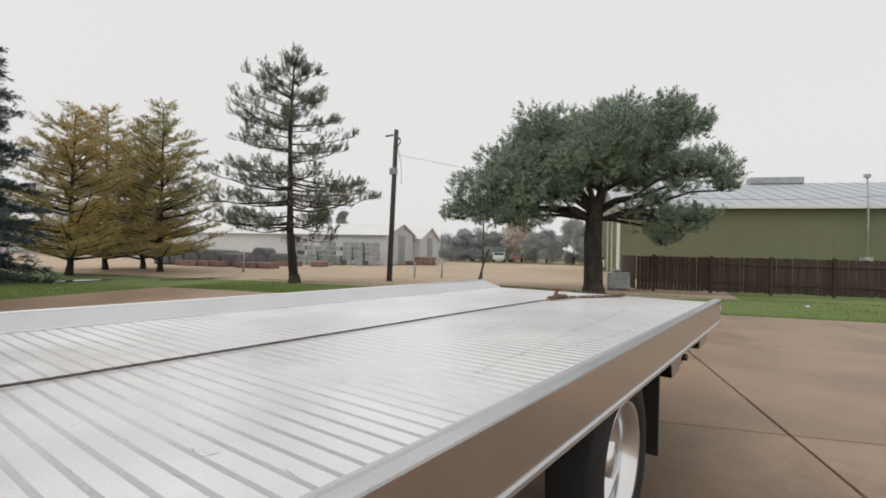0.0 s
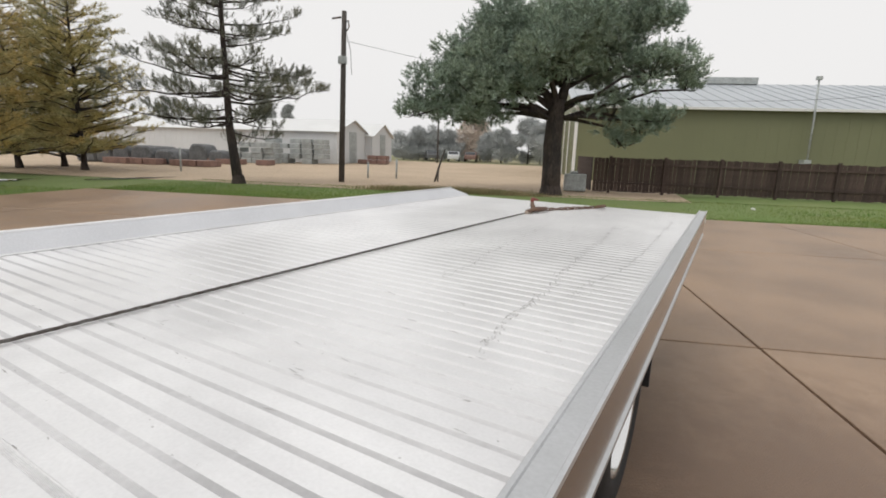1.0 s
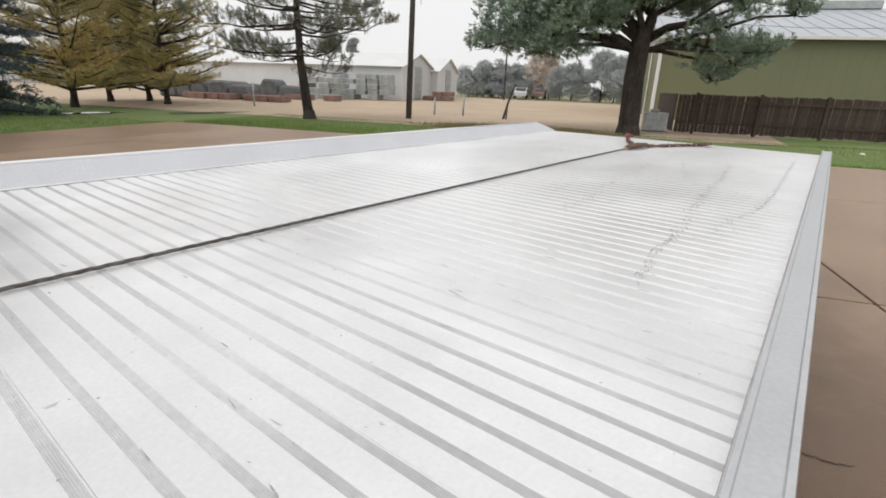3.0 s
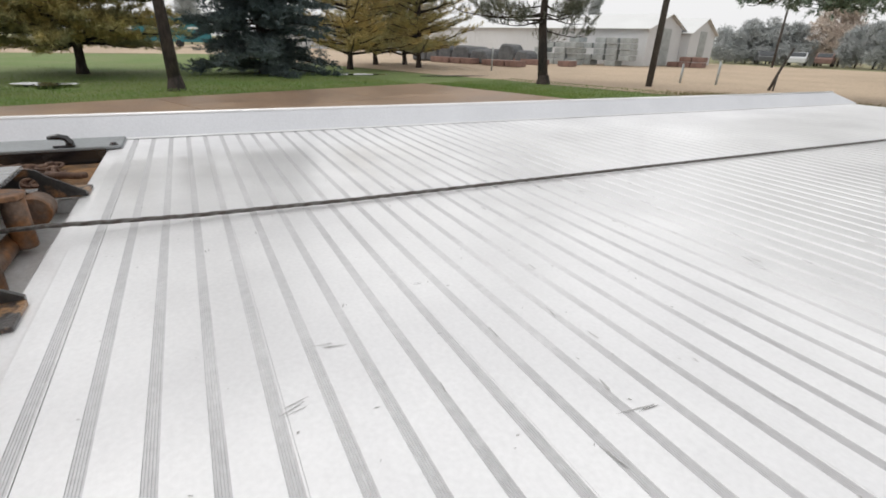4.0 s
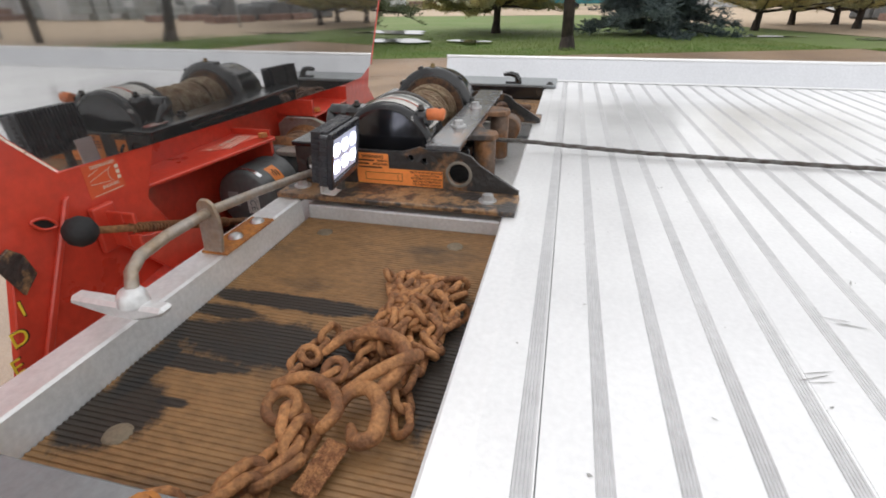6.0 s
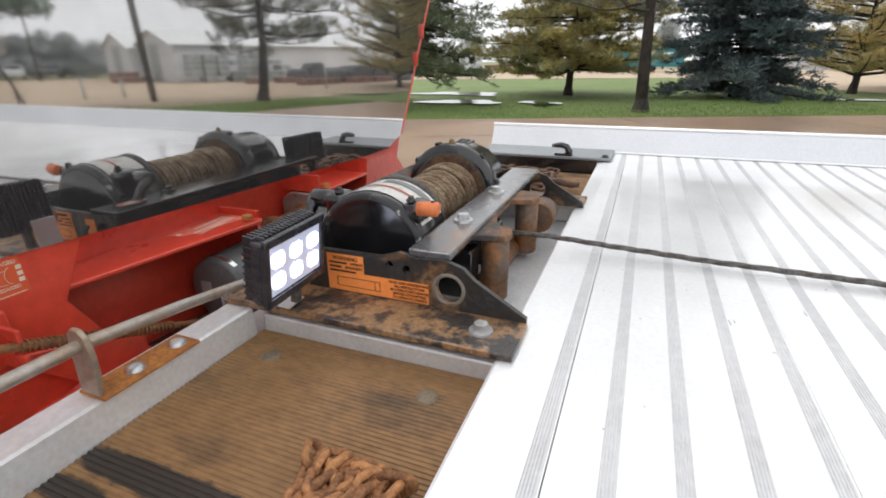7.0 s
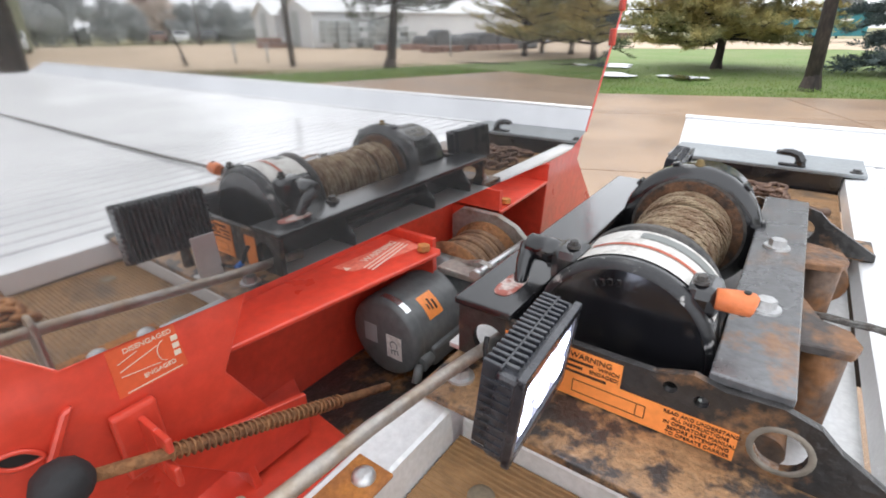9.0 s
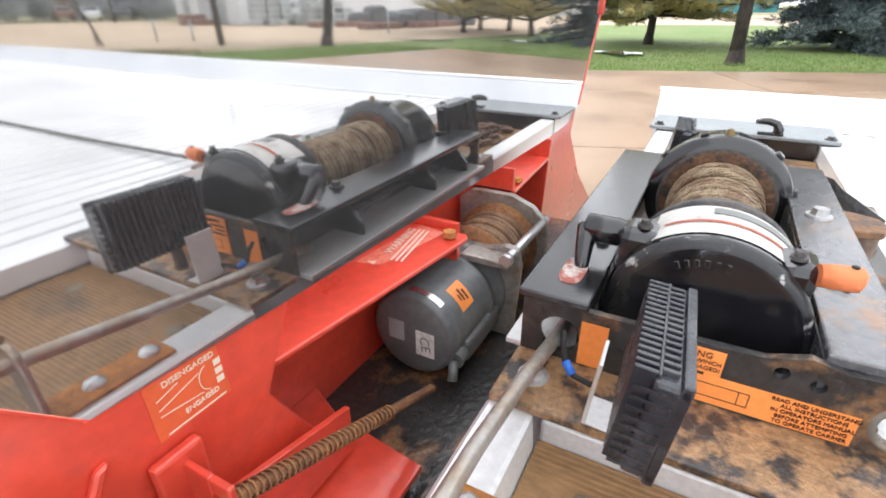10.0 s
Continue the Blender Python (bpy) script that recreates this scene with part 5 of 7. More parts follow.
def rubber_mat(x0, x1, bolts, label):
    """A ribbed rubber mat: fine ridges along y, worn and dusted with rust."""
    ob = thing("rubber_mat", label, "rubber mat", Matrix.Translation((0, 0, 1.000)), "tray mats")
    y0, y1 = -0.353, -0.004
    n = int((x1 - x0) / 0.0062)
    prof = [(x0, 0.0)]
    for k in range(n):
        a, w = x0 + (x1 - x0) * k / n, (x1 - x0) / n
        prof += [(a + 0.1 * w, 0.0076), (a + 0.45 * w, 0.0076), (a + 0.6 * w, 0.0062), (a + 0.95 * w, 0.0062)]
    prof.append((x1, 0.0))
    verts = [(x, y, z) for x, z in prof for y in (y1, y0)]
    faces = [(2 * k, 2 * k + 1, 2 * k + 3, 2 * k + 2) for k in range(len(prof) - 1)]
    part("mat_sheet", raw("mat_sheet", verts, faces, M_MAT), None, ob)
    for x, y in bolts:
        bm = bmesh.new()
        lathe(bm, [(0.0, 0.0135), (0.0015, 0.0125), (0.003, 0.009), (0.0036, 0.0)], (x, y, 0.0068), (0, 0, 1), 18)
        part("mat_bolt", bm, M_MATBOLT, ob, "dull round bolt head")


M_MATBOLT = material("dusty_bolt", (0.24, 0.19, 0.13), 0.6, metal=0.3, vary=0.15, scale=60, fine=200)
rubber_mat(0.393, 0.952, [(0.448, -0.068), (0.445, -0.296), (0.886, -0.291), (0.918, -0.02)], "brown rust-dusted ribbed rubber mat in the tray")
rubber_mat(-0.83, -0.333, [(-0.42, -0.07), (-0.42, -0.29)], "dark ribbed rubber mat in the far tray")


# ---------------- main winch ----------------
def holed_plate(bm, outline, holes, axis, a, b):
    """A flat plate with round holes through it."""
    def at(p, q, t):
        return {"x": (t, p, q), "y": (p, t, q), "z": (p, q, t)}[axis]
    loops = [outline] + [[(p + r * math.cos(-t), q + r * math.sin(-t)) for t in (2 * math.pi * k / 18 for k in range(18))] for p, q, r in holes]
    sides = []
    for t in (a, b):
        rings, edges = [], []
        for lp in loops:
            vs = [bm.verts.new(at(p, q, t)) for p, q in lp]
            edges += [bm.edges.new((vs[k], vs[(k + 1) % len(vs)])) for k in range(len(vs))]
            rings.append(vs)
        bmesh.ops.triangle_fill(bm, edges=edges, use_beauty=True)
        sides.append(rings)
    for lo, hi in zip(*sides):
        for k in range(len(lo)):
            bm.faces.new((lo[k], lo[(k + 1) % len(lo)], hi[(k + 1) % len(lo)], hi[k]))
    bmesh.ops.recalc_face_normals(bm, faces=bm.faces[:])
    return bm


def winch():
    ob = thing("main_winch", "black rusting drum winch with wire rope bolted before the deck", "winch")
    # side plates with a sloped rear gusset and a foot flange
    outline = [(-0.400, 1.052), (0.018, 1.052), (0.018, 1.062), (-0.052, 1.104), (-0.068, 1.119), (-0.095, 1.127), (-0.135, 1.124), (-0.16, 1.130), (-0.19, 1.120), (-0.30, 1.119), (-0.400, 1.119)]
    for x, s in ((0.322, 1), (2 * CX - 0.322, -1)):
        bm = bmesh.new()
        holed_plate(bm, outline, [(-0.088, 1.086, 0.0185), (-0.361, 1.085, 0.0205), (-0.150, 1.106, 0.006), (-0.176, 1.110, 0.006)], "x", x - 0.004, x + 0.004)
        side = part("side_plate", bm, M_RUSTBLACK, ob, "chipped black steel side plate with rust and holes")
        bm = bmesh.new()
        lathe(bm, [(0.0, 0.0185), (0.0012, 0.0195), (0.0012, 0.0225), (0.0, 0.024)], (x + s * 0.0040, -0.088, 1.086), (s, 0, 0), 24)
        part("hole_rim", bm, M_HOLE, side, "worn bare rim of the hole")
        bm = bmesh.new()
        x0, x1 = sorted((x + s * 0.002, x + s * 0.084))
        box(bm, x0, x1, -0.402, 0.020, 1.0475, 1.0565, 0.002)
        part("foot_flange", bm, M_RUSTPLATE, ob, "rusting foot flange")
        for y in (-0.030, -0.372):
            bm = bmesh.new()
            hexbolt(bm, x + s * 0.043, y, 1.0565, 0.0105, 0.009)
            part("bolt", bm, M_BOLT, ob, "bright zinc bolt head")
    # top bars across the frame
    bm = bmesh.new()
    box(bm, 2 * CX - 0.318, 0.318, -0.150, -0.088, 1.124, 1.134, 0.002)
    box(bm, 2 * CX - 0.318, 0.318, -0.150, -0.142, 1.06, 1.124, 0.001)
    part("rear_bar", bm, M_RUSTBAR, ob, "flat steel bar with rust along its edges")
    for x in (-0.013, 0.175):
        bm = bmesh.new()
        hexbolt(bm, x, -0.121, 1.134, 0.0105, 0.009)
        part("bolt", bm, M_BOLT, ob, "bright zinc bolt head")
    bm = bmesh.new()
    box(bm, 2 * CX - 0.327, 0.327, -0.406, -0.335, 1.1192, 1.128, 0.002)
    front = part("front_bar", bm, M_BLACK, ob)
    bm = bmesh.new()
    box(bm, 2 * CX - 0.317, 0.317, -0.345, -0.339, 1.056, 1.1192, 0.001)
    part("channel_web", bm, M_BLACK, ob)
    bm = bmesh.new()
    box(bm, 2 * CX - 0.317, 0.317, -0.420, -0.339, 1.0485, 1.0555, 0.001)
    part("bottom_flange", bm, M_LIP, ob, "bare aluminium under the channel")
    bm = bmesh.new()
    prism(bm, [(0.266 + 0.031 * math.copysign(abs(math.cos(t)) ** 0.6, math.cos(t)), -0.366 + 0.0125 * math.copysign(abs(math.sin(t)) ** 0.8, math.sin(t))) for t in np.linspace(0, 2 * math.pi, 20, endpoint=False)], "z", 1.1281, 1.1288)
    part("bar_slot", bm, M_SLOT, front, "slot with pale red shelf below")
    for x in (0.175, -0.060, -0.20):
        bm = bmesh.new()
        prism(bm, [(-0.402, 1.0556), (-0.346, 1.0556), (-0.346, 1.118), (-0.360, 1.118), (-0.402, 1.075)], "x", x - 0.004, x + 0.004, 0.001)
        part("channel_stiffener", bm, M_BLACK, front)
    bm = bmesh.new()
    for z in (1.076, 1.096):
        box(bm, -0.055, 0.170, -0.358, -0.346, z, z + 0.006, 0.001)
    part("channel_slot_bar", bm, M_BLACKWORN, front)
    # drum, rope and housings along x
    ay, az = -0.240, 1.112
    bm = bmesh.new()
    lathe(bm, [(0.175, 0.03), (0.168, 0.082), (0.160, 0.084), (0.156, 0.052), (-0.07, 0.052), (-0.072, 0.082)], (0, ay, az), (1, 0, 0), 40)
    part("drum", bm, M_BLACKWORN, ob, "dark worn drum")
    bm = bmesh.new()
    # wound rope: turns as rounded rings with a slight lay
    turns = 20
    for k in range(turns):
        x = -0.068 + 0.218 * (k + 0.5) / turns
        r0 = 0.054 + (0.005 if k < 5 else 0.0) + 0.0012 * math.sin(k * 2.3)
        for s in range(6):
            pts = []
            for q in range(81):
                a, tw = 2 * math.pi * q / 80, q * 0.42 + s * 1.0472
                rr = r0 + 0.0034 * math.cos(tw)
                pts.append((x + 0.0108 * q / 80 - 0.005 + 0.0034 * math.sin(tw), ay + rr * math.cos(a), az + rr * math.sin(a)))
            tube(bm, pts, 0.0019, 5, caps=False)
    part("wound_rope", bm, M_ROPE, ob, "brown wound wire rope")
    bm = bmesh.new()
    lathe(bm, [(-0.072, 0.062), (-0.072, 0.086), (-0.076, 0.097), (-0.082, 0.100), (-0.100, 0.100), (-0.108, 0.094), (-0.110, 0.086), (-0.20, 0.084), (-0.216, 0.078), (-0.222, 0.06), (-0.224, 0.0)], (0, ay, az), (1, 0, 0), 44)
    far = part("far_housing", bm, M_BLACK, ob, "black gear housing")
    bm = bmesh.new()
    lathe(bm, [(-0.0715, 0.058), (-0.070, 0.066), (-0.0715, 0.078)], (0, ay, az), (1, 0, 0), 44)
    part("rust_ring", bm, M_RUSTRING, far, "rusted inner ring")
    for a in (0.25, 0.85, 1.9, 2.5):
        bm = bmesh.new()
        m = Matrix.Translation((-0.091, ay, az)) @ Matrix.Rotation(a, 4, "X") @ Matrix.Translation((0, 0.099, 0))
        box(bm, -0.008, 0.008, -0.004, 0.006, -0.006, 0.006, 0.002, m)
        part("clamp_lug", bm, M_BLACK, far)
    bm = bmesh.new()
    lathe(bm, [(0.0, 0.011), (0.006, 0.011), (0.007, 0.008), (0.013, 0.008), (0.014, 0.006), (0.020, 0.005), (0.022, 0.0)], (-0.088, -0.241, 1.199), (0, 0, 1), 14)
    part("breather", bm, M_BRASS, far, "small brass breather")
    bm = bmesh.new()
    R, nz = 0.0930, 1.098
    lathe(bm, [(0.168, 0.05), (0.168, R - 0.006), (0.173, R), (0.259, R), (0.263, R - 0.0008), (0.2665, R - 0.003), (0.269, R - 0.006), (0.2698, R - 0.009), (0.270, R - 0.016), (0.270, 0.0)], (0, ay, nz), (1, 0, 0), 56)
    near = part("near_housing", bm, M_BLACK, ob, "glossy black rounded gear housing")
    bm = bmesh.new()
    lathe(bm, [(0.2595, R + 0.0004), (0.2632, R - 0.0004), (0.2667, R - 0.0026), (0.2692, R - 0.0056), (0.2698, R - 0.0088)], (0.0005, ay, nz), (1, 0, 0), 72)
    part("chipped_edge", bm, M_CHIP, near, "chipped paint round the housing edge")
    # paper label round the top of the housing
    bm = bmesh.new()
    rows = []
    for x in (0.176, 0.225, 0.252):
        rows.append([bm.verts.new((x, ay + (R + 0.0012) * math.cos(a), nz + (R + 0.0012) * math.sin(a))) for a in np.linspace(radians(30), radians(128), 22)])
    for i, (a, b) in enumerate(zip(rows, rows[1:])):
        for k in range(21):
            f = bm.faces.new((a[k], a[k + 1], b[k + 1], b[k]))
            f.smooth = True
    part("housing_label", bm, M_PAPER, near, "worn white paper label")
    for x0, x1, mm in ((0.219, 0.225, M_REDINK), (0.184, 0.200, M_GREYINK)):
        bm = bmesh.new()
        r2 = R + 0.0022
        rows = [[bm.verts.new((x, ay + r2 * math.cos(a), nz + r2 * math.sin(a))) for a in np.linspace(radians(36), radians(122 if mm is M_REDINK else 95), 20)] for x in (x0, x1)]
        for k in range(19):
            bm.faces.new((rows[0][k], rows[0][k + 1], rows[1][k + 1], rows[1][k]))
        part("label_bar", bm, mm, near)
    # raised maker's mark as plain bars
    for k in range(6):
        a = radians(116 - k * 7.0)
        bm = bmesh.new()
        m = Matrix.Translation((0.2685, ay + 0.070 * math.cos(a), nz + 0.070 * math.sin(a))) @ Matrix.Rotation(a - math.pi / 2, 4, "X")
        box(bm, -0.001, 0.0024, -0.0024, 0.0024, -0.0042, 0.0042, 0.001, m)
        part("raised_bar", bm, M_BLACK, near)
    # housing feet and clutch lever
    bm = bmesh.new()
    box(bm, 0.170, 0.262, ay - 0.098, ay + 0.098, 1.058, 1.100, 0.008)
    part("housing_foot", bm, M_BLACK, ob)
    bm = bmesh.new()
    box(bm, -0.215, -0.080, ay - 0.090, ay + 0.090, 1.058, 1.112, 0.008)
    part("housing_foot", bm, M_BLACK, ob)
    # bolted ears, lever and link arm
    for y0, y1, x0, x1, yb, zl in ((-0.190, -0.157, 0.212, 0.262, -0.177, 1.146), (-0.330, -0.292, 0.205, 0.252, -0.307, 1.120)):
        bm = bmesh.new()
        box(bm, x0, x1, y0, y1, zl, 1.1795, 0.011)
        ear = part("housing_ear", bm, M_BLACK, ob)
        bm = bmesh.new()
        hexbolt(bm, x1 - 0.014, yb, 1.180, 0.005, 0.005)
        part("bolt", bm, M_BLACKWORN, ear)
    bm = bmesh.new()
    tube(bm, [(0.259, -0.162, 1.173), (0.257, -0.148, 1.1735), (0.255, -0.133, 1.1735), (0.255, -0.130, 1.173)], [0.0100, 0.0112, 0.0112, 0.008], 16)
    grip = part("lever_grip", bm, M_ORANGE, ob, "worn orange lever grip")
    # black plug painted in for the shade of the grip's small hole
    bm = bmesh.new()
    bmesh.ops.create_cone(bm, cap_ends=True, segments=12, radius1=0.003, radius2=0.003, depth=0.0244, matrix=Matrix.Translation((0.256, -0.139, 1.1735)))
    part("grip_hole", bm, M_HOLE_SHADE, grip)
    bm = bmesh.new()
    lathe(bm, [(0.0, 0.0), (0.0, 0.0135), (0.002, 0.0155), (0.036, 0.0155), (0.038, 0.014), (0.044, 0.014)], (0.222, -0.368, 1.162), (0, 1, 0), 18)
    tube(bm, [(0.222, -0.366, 1.162), (0.240, -0.364, 1.147), (0.252, -0.362, 1.130), (0.258, -0.360, 1.110)], [0.012, 0.010, 0.008, 0.007], 10)
    part("clutch_link", bm, M_BLACK, ob)
    bm = bmesh.new()
    hexbolt(bm, 0.175, -0.355, 1.128, 0.008, 0.007)
    part("bolt", bm, M_BLACKWORN, ob)
    # fairlead: two upright rollers in bent bars
    for x in (0.180, -0.042):
        bm = bmesh.new()
        lathe(bm, [(1.012, 0.0), (1.012, 0.020), (1.015, 0.022), (1.112, 0.022), (1.115, 0.020), (1.115, 0.0)], (x, -0.066, 0), (0, 0, 1), 20)
        part("fairlead_roller", bm, M_ROLLER, ob, "rusted upright roller")
    bm = bmesh.new()
    prism(bm, [(0.212, -0.090), (0.205, -0.045), (0.185, -0.038), (0.160, -0.046), (0.150, -0.070), (0.10, -0.088), (-0.06, -0.088), (-0.06, -0.100), (0.215, -0.100)], "z", 1.1165, 1.1265, 0.0015)
    prism(bm, [(0.0, -0.090), (-0.010, -0.050), (-0.035, -0.040), (-0.062, -0.046), (-0.075, -0.070), (-0.08, -0.090)], "z", 1.1165, 1.1265, 0.0015)
    part("roller_bar", bm, M_RUSTEDGE, ob, "rust brown bent roller bar")
    for x0, x1 in ((0.200, 0.240), (0.060, 0.105)):
        bm = bmesh.new()
        box(bm, x0, x1, -0.140, -0.086, 1.03, 1.108, 0.003)
        part("roller_block", bm, M_BLACK, ob)
    bm = bmesh.new()
    tube(bm, [(-0.105, -0.055, 1.062), (-0.165, -0.055, 1.062)], 0.032, 18)
    tube(bm, [(0.250, -0.09, 1.02), (-0.16, -0.09, 1.02)], 0.018, 14)
    part("lower_roller", bm, M_ROLLER, ob)
    # orange warning labels on the near side plate
    xo = 0.3265
    bm = bmesh.new()
    prism(bm, [(-0.278, 1.0585), (-0.117, 1.0585), (-0.117, 1.0885), (-0.217, 1.0885), (-0.217, 1.1150), (-0.278, 1.1150)], "x", xo, xo + 0.0008)
    lab = part("warning_label", bm, M_LABEL, ob, "orange warning label")
    bm = bmesh.new()
    prism(bm, [(-0.340, 1.058), (-0.314, 1.058), (-0.314, 1.108), (-0.340, 1.108)], "x", xo, xo + 0.0008)
    part("warning_label", bm, M_LABEL, ob, "orange warning label")

    def on_side(y, z):
        return Matrix.Translation((xo + 0.0013, y, z)) @ Matrix(((0, 0, 1, 0), (1, 0, 0, 0), (0, 1, 0, 0), (0, 0, 0, 1)))
    writing(lab, "WARNING", 0.0085, on_side(-0.247, 1.109), M_INK)
    for k, t in enumerate(("READ AND UNDERSTAND", "ALL INSTRUCTIONS", "IN OPERATORS MANUAL", "BEFORE ATTEMPTING", "TO OPERATE CARRIER")):
        writing(lab, t, 0.0052, on_side(-0.146, 1.0848 - 0.0056 * k), M_INK)
    writing(lab, "WINCH", 0.0058, on_side(-0.2185, 1.1018), M_INK, align="RIGHT")
    writing(lab, "ENGAGED!", 0.0058, on_side(-0.2185, 1.0955), M_INK, align="RIGHT")
    for w, z, e in ((0.030, 1.1018, -0.244), (0.020, 1.0955, -0.254), (0.044, 1.0892, -0.230)):
        bm = bmesh.new()
        box(bm, xo + 0.0008, xo + 0.0012, e - w, e, z - 0.0014, z + 0.0014)
        part("ink_bar", bm, M_INK, lab)
    bm = bmesh.new()
    for z in (1.066, 1.080):
        box(bm, xo + 0.0008, xo + 0.0012, -0.262, -0.192, z - 0.0004, z + 0.0004)
    for y in (-0.262, -0.192, -0.2):
        box(bm, xo + 0.0008, xo + 0.0012, y - 0.0004, y + 0.0004, 1.066, 1.080)
    part("ink_outline", bm, M_INK, lab)
    return ob


M_HOLE = material("worn_hole", (0.13, 0.115, 0.09), 0.6, vary=0.2, scale=50, fine=200, second=(0.24, 0.21, 0.17), cover=0.5)
M_CHIP = material("chipped_edge_paint", (0.014, 0.014, 0.016), 0.3, vary=0.3, scale=55, fine=200, bump=0.1, second=(0.42, 0.41, 0.39), cover=0.37, edge=0.03, coat=0.2)
M_SLOT = material("slot_bottom", (0.62, 0.52, 0.48), 0.6, vary=0.2, scale=40, fine=200, second=(0.40, 0.12, 0.09), cover=0.5, edge=0.05)
M_HOLE_SHADE = plain("hole_shade_black", (0.012, 0.011, 0.010), 0.7)
M_RUSTBAR = material("rust_edged_bar", (0.13, 0.13, 0.135), 0.26, metal=0.3, vary=0.2, scale=14, fine=100, bump=0.10, second=(0.22, 0.11, 0.05), cover=0.40, edge=0.05, coat=0.6)
M_RUSTEDGE = material("rust_brown_bar", (0.21, 0.105, 0.05), 0.6, vary=0.25, scale=18, fine=110, bump=0.3, second=(0.06, 0.05, 0.046), cover=0.47, edge=0.07)
M_RUSTRING = material("rusted_ring", (0.15, 0.075, 0.038), 0.7, vary=0.3, scale=40, fine=150, bump=0.4, second=(0.05, 0.032, 0.024), cover=0.48)
M_ROPE = material("wound_steel_rope", (0.38, 0.29, 0.19), 0.40, metal=0.55, vary=0.35, scale=40, fine=420, bump=0.5, second=(0.22, 0.14, 0.085), stretch=(1, 1, 1))
M_BRASS = material("dull_brass", (0.20, 0.14, 0.06), 0.5, metal=0.6, vary=0.2, scale=60, fine=200)
M_PAPER = material("worn_paper", (0.70, 0.68, 0.64), 0.5, vary=0.1, scale=60, fine=200, bump=0.05, second=(0.50, 0.47, 0.43), cover=0.40)
M_REDINK = plain("red_ink", (0.45, 0.10, 0.05), 0.5)
M_GREYINK = plain("grey_ink", (0.22, 0.23, 0.22), 0.5)
M_BLACKWORN = material("worn_black", (0.05, 0.05, 0.05), 0.5, vary=0.3, scale=40, fine=150, bump=0.2, second=(0.10, 0.09, 0.08))
M_ROLLER = material("worn_roller", (0.17, 0.115, 0.085), 0.5, metal=0.35, vary=0.25, scale=20, fine=100, bump=0.2, second=(0.26, 0.12, 0.05), cover=0.48)
winch()


def winch_rope():
    ob = thing("winch_rope", "dark steel winch rope lying along the deck", "rope")
    bm = bmesh.new()
    pts = [(0.030, -0.19, 1.055), (0.030, -0.09, 1.072), (0.030, -0.01, 1.0735), (0.030, 0.10, 1.068), (0.030, 0.25, 1.062), (0.030, 0.6, 1.0575), (0.030, 1.4, 1.0575), (0.030, 2.3, 1.0575), (0.032, 3.2, 1.0575), (0.046, 3.9, 1.0575), (0.058, 4.10, 1.06)]
    rs = 0.0062
    # three strands twisted
    fine_pts = []
    for a, b in zip(pts, pts[1:]):
        n = max(2, int((Vector(b) - Vector(a)).length / 0.018))
        fine_pts += [Vector(a).lerp(Vector(b), k / n) for k in range(n)]
    for s in range(3):
        sp = []
        for k, p in enumerate(fine_pts):
            t = k * 0.9 + s * 2.094
            sp.append(p + Vector((math.cos(t) * 0.0022, 0, math.sin(t) * 0.0022)))
        tube(bm, sp, 0.0031, 5)
    part("rope", bm, M_WIRE, ob)
    bm = bmesh.new()
    tube(bm, [(0.058, 4.09, 1.062), (0.070, 4.17, 1.064)], [0.012, 0.016], 10)
    part("ferrule", bm, M_GALV, ob, "metal end ferrule")


winch_rope()


# ---------------- chains ----------------
def link_mesh(length, width, r, name="link"):
    bm = bmesh.new()
    n = 14
    h, w = length / 2 - width / 2, width / 2 - r
    pts = []
    for k in range(n):
        a = 2 * math.pi * k / n
        pts.append(Vector((math.cos(a) * w + (h if math.cos(a) > 0 else -h), math.sin(a) * w, 0)))
    rings = []
    for k, p in enumerate(pts):
        d = (pts[(k + 1) % n] - pts[k - 1]).normalized()
        side = d.cross(Vector((0, 0, 1)))
        rings.append([bm.verts.new(p + (side * math.cos(t) + Vector((0, 0, 1)) * math.sin(t)) * r) for t in (2 * math.pi * q / 6 for q in range(6))])
    for k in range(n):
        a, b = rings[k], rings[(k + 1) % n]
        for q in range(6):
            bm.faces.new((a[q], a[(q + 1) % 6], b[(q + 1) % 6], b[q])).smooth = True
    return bm


def chain(ob, pts, step, me, seed, jitter=0.25):
    """Links along a path, each turned a quarter against the one before."""
    rng = np.random.default_rng(seed)
    P = [Vector(p) for p in pts]
    # resample
    out, carry = [], 0.0
    for a, b in zip(P, P[1:]):
        L = (b - a).length
        t = carry
        while t < L:
            out.append((a.lerp(b, t / L), (b - a).normalized()))
            t += step
        carry = t - L
    for k, (p, d) in enumerate(out):
        q = d.to_track_quat("X", "Z").to_matrix().to_4x4()
        roll = (radians(42) if k % 2 else radians(-48)) + float(rng.normal(0, jitter))
        yaw = float(rng.normal(0, jitter * 0.5))
        m = Matrix.Translation(p) @ q @ Matrix.Rotation(yaw, 4, "Z") @ Matrix.Rotation(roll, 4, "X")
        part("link", me, None, ob, at=m)


def heap_path(seed, cx, cy, ax, ay_, z0, turns, hgt, taper=0.0):
    rng = np.random.default_rng(seed)
    pts = []
    for k in range(turns):
        s = -1 if k % 2 else 1
        layer = hgt * (k / max(1, turns - 1)) * rng.uniform(0.5, 1.0)
        for q in np.linspace(-1, 1, 5):
            u = s * q
            w = 1 - taper * (1 - u) / 2
            pts.append((cx + ax * u * rng.uniform(0.85, 1.0), cy + ay_ * w * (rng.uniform(-1, 1) * 0.55 + 0.65 * math.sin(k * 2.4)), z0 + layer * (1 - 0.55 * abs(u)) + rng.uniform(0, 0.006)))
    return pts


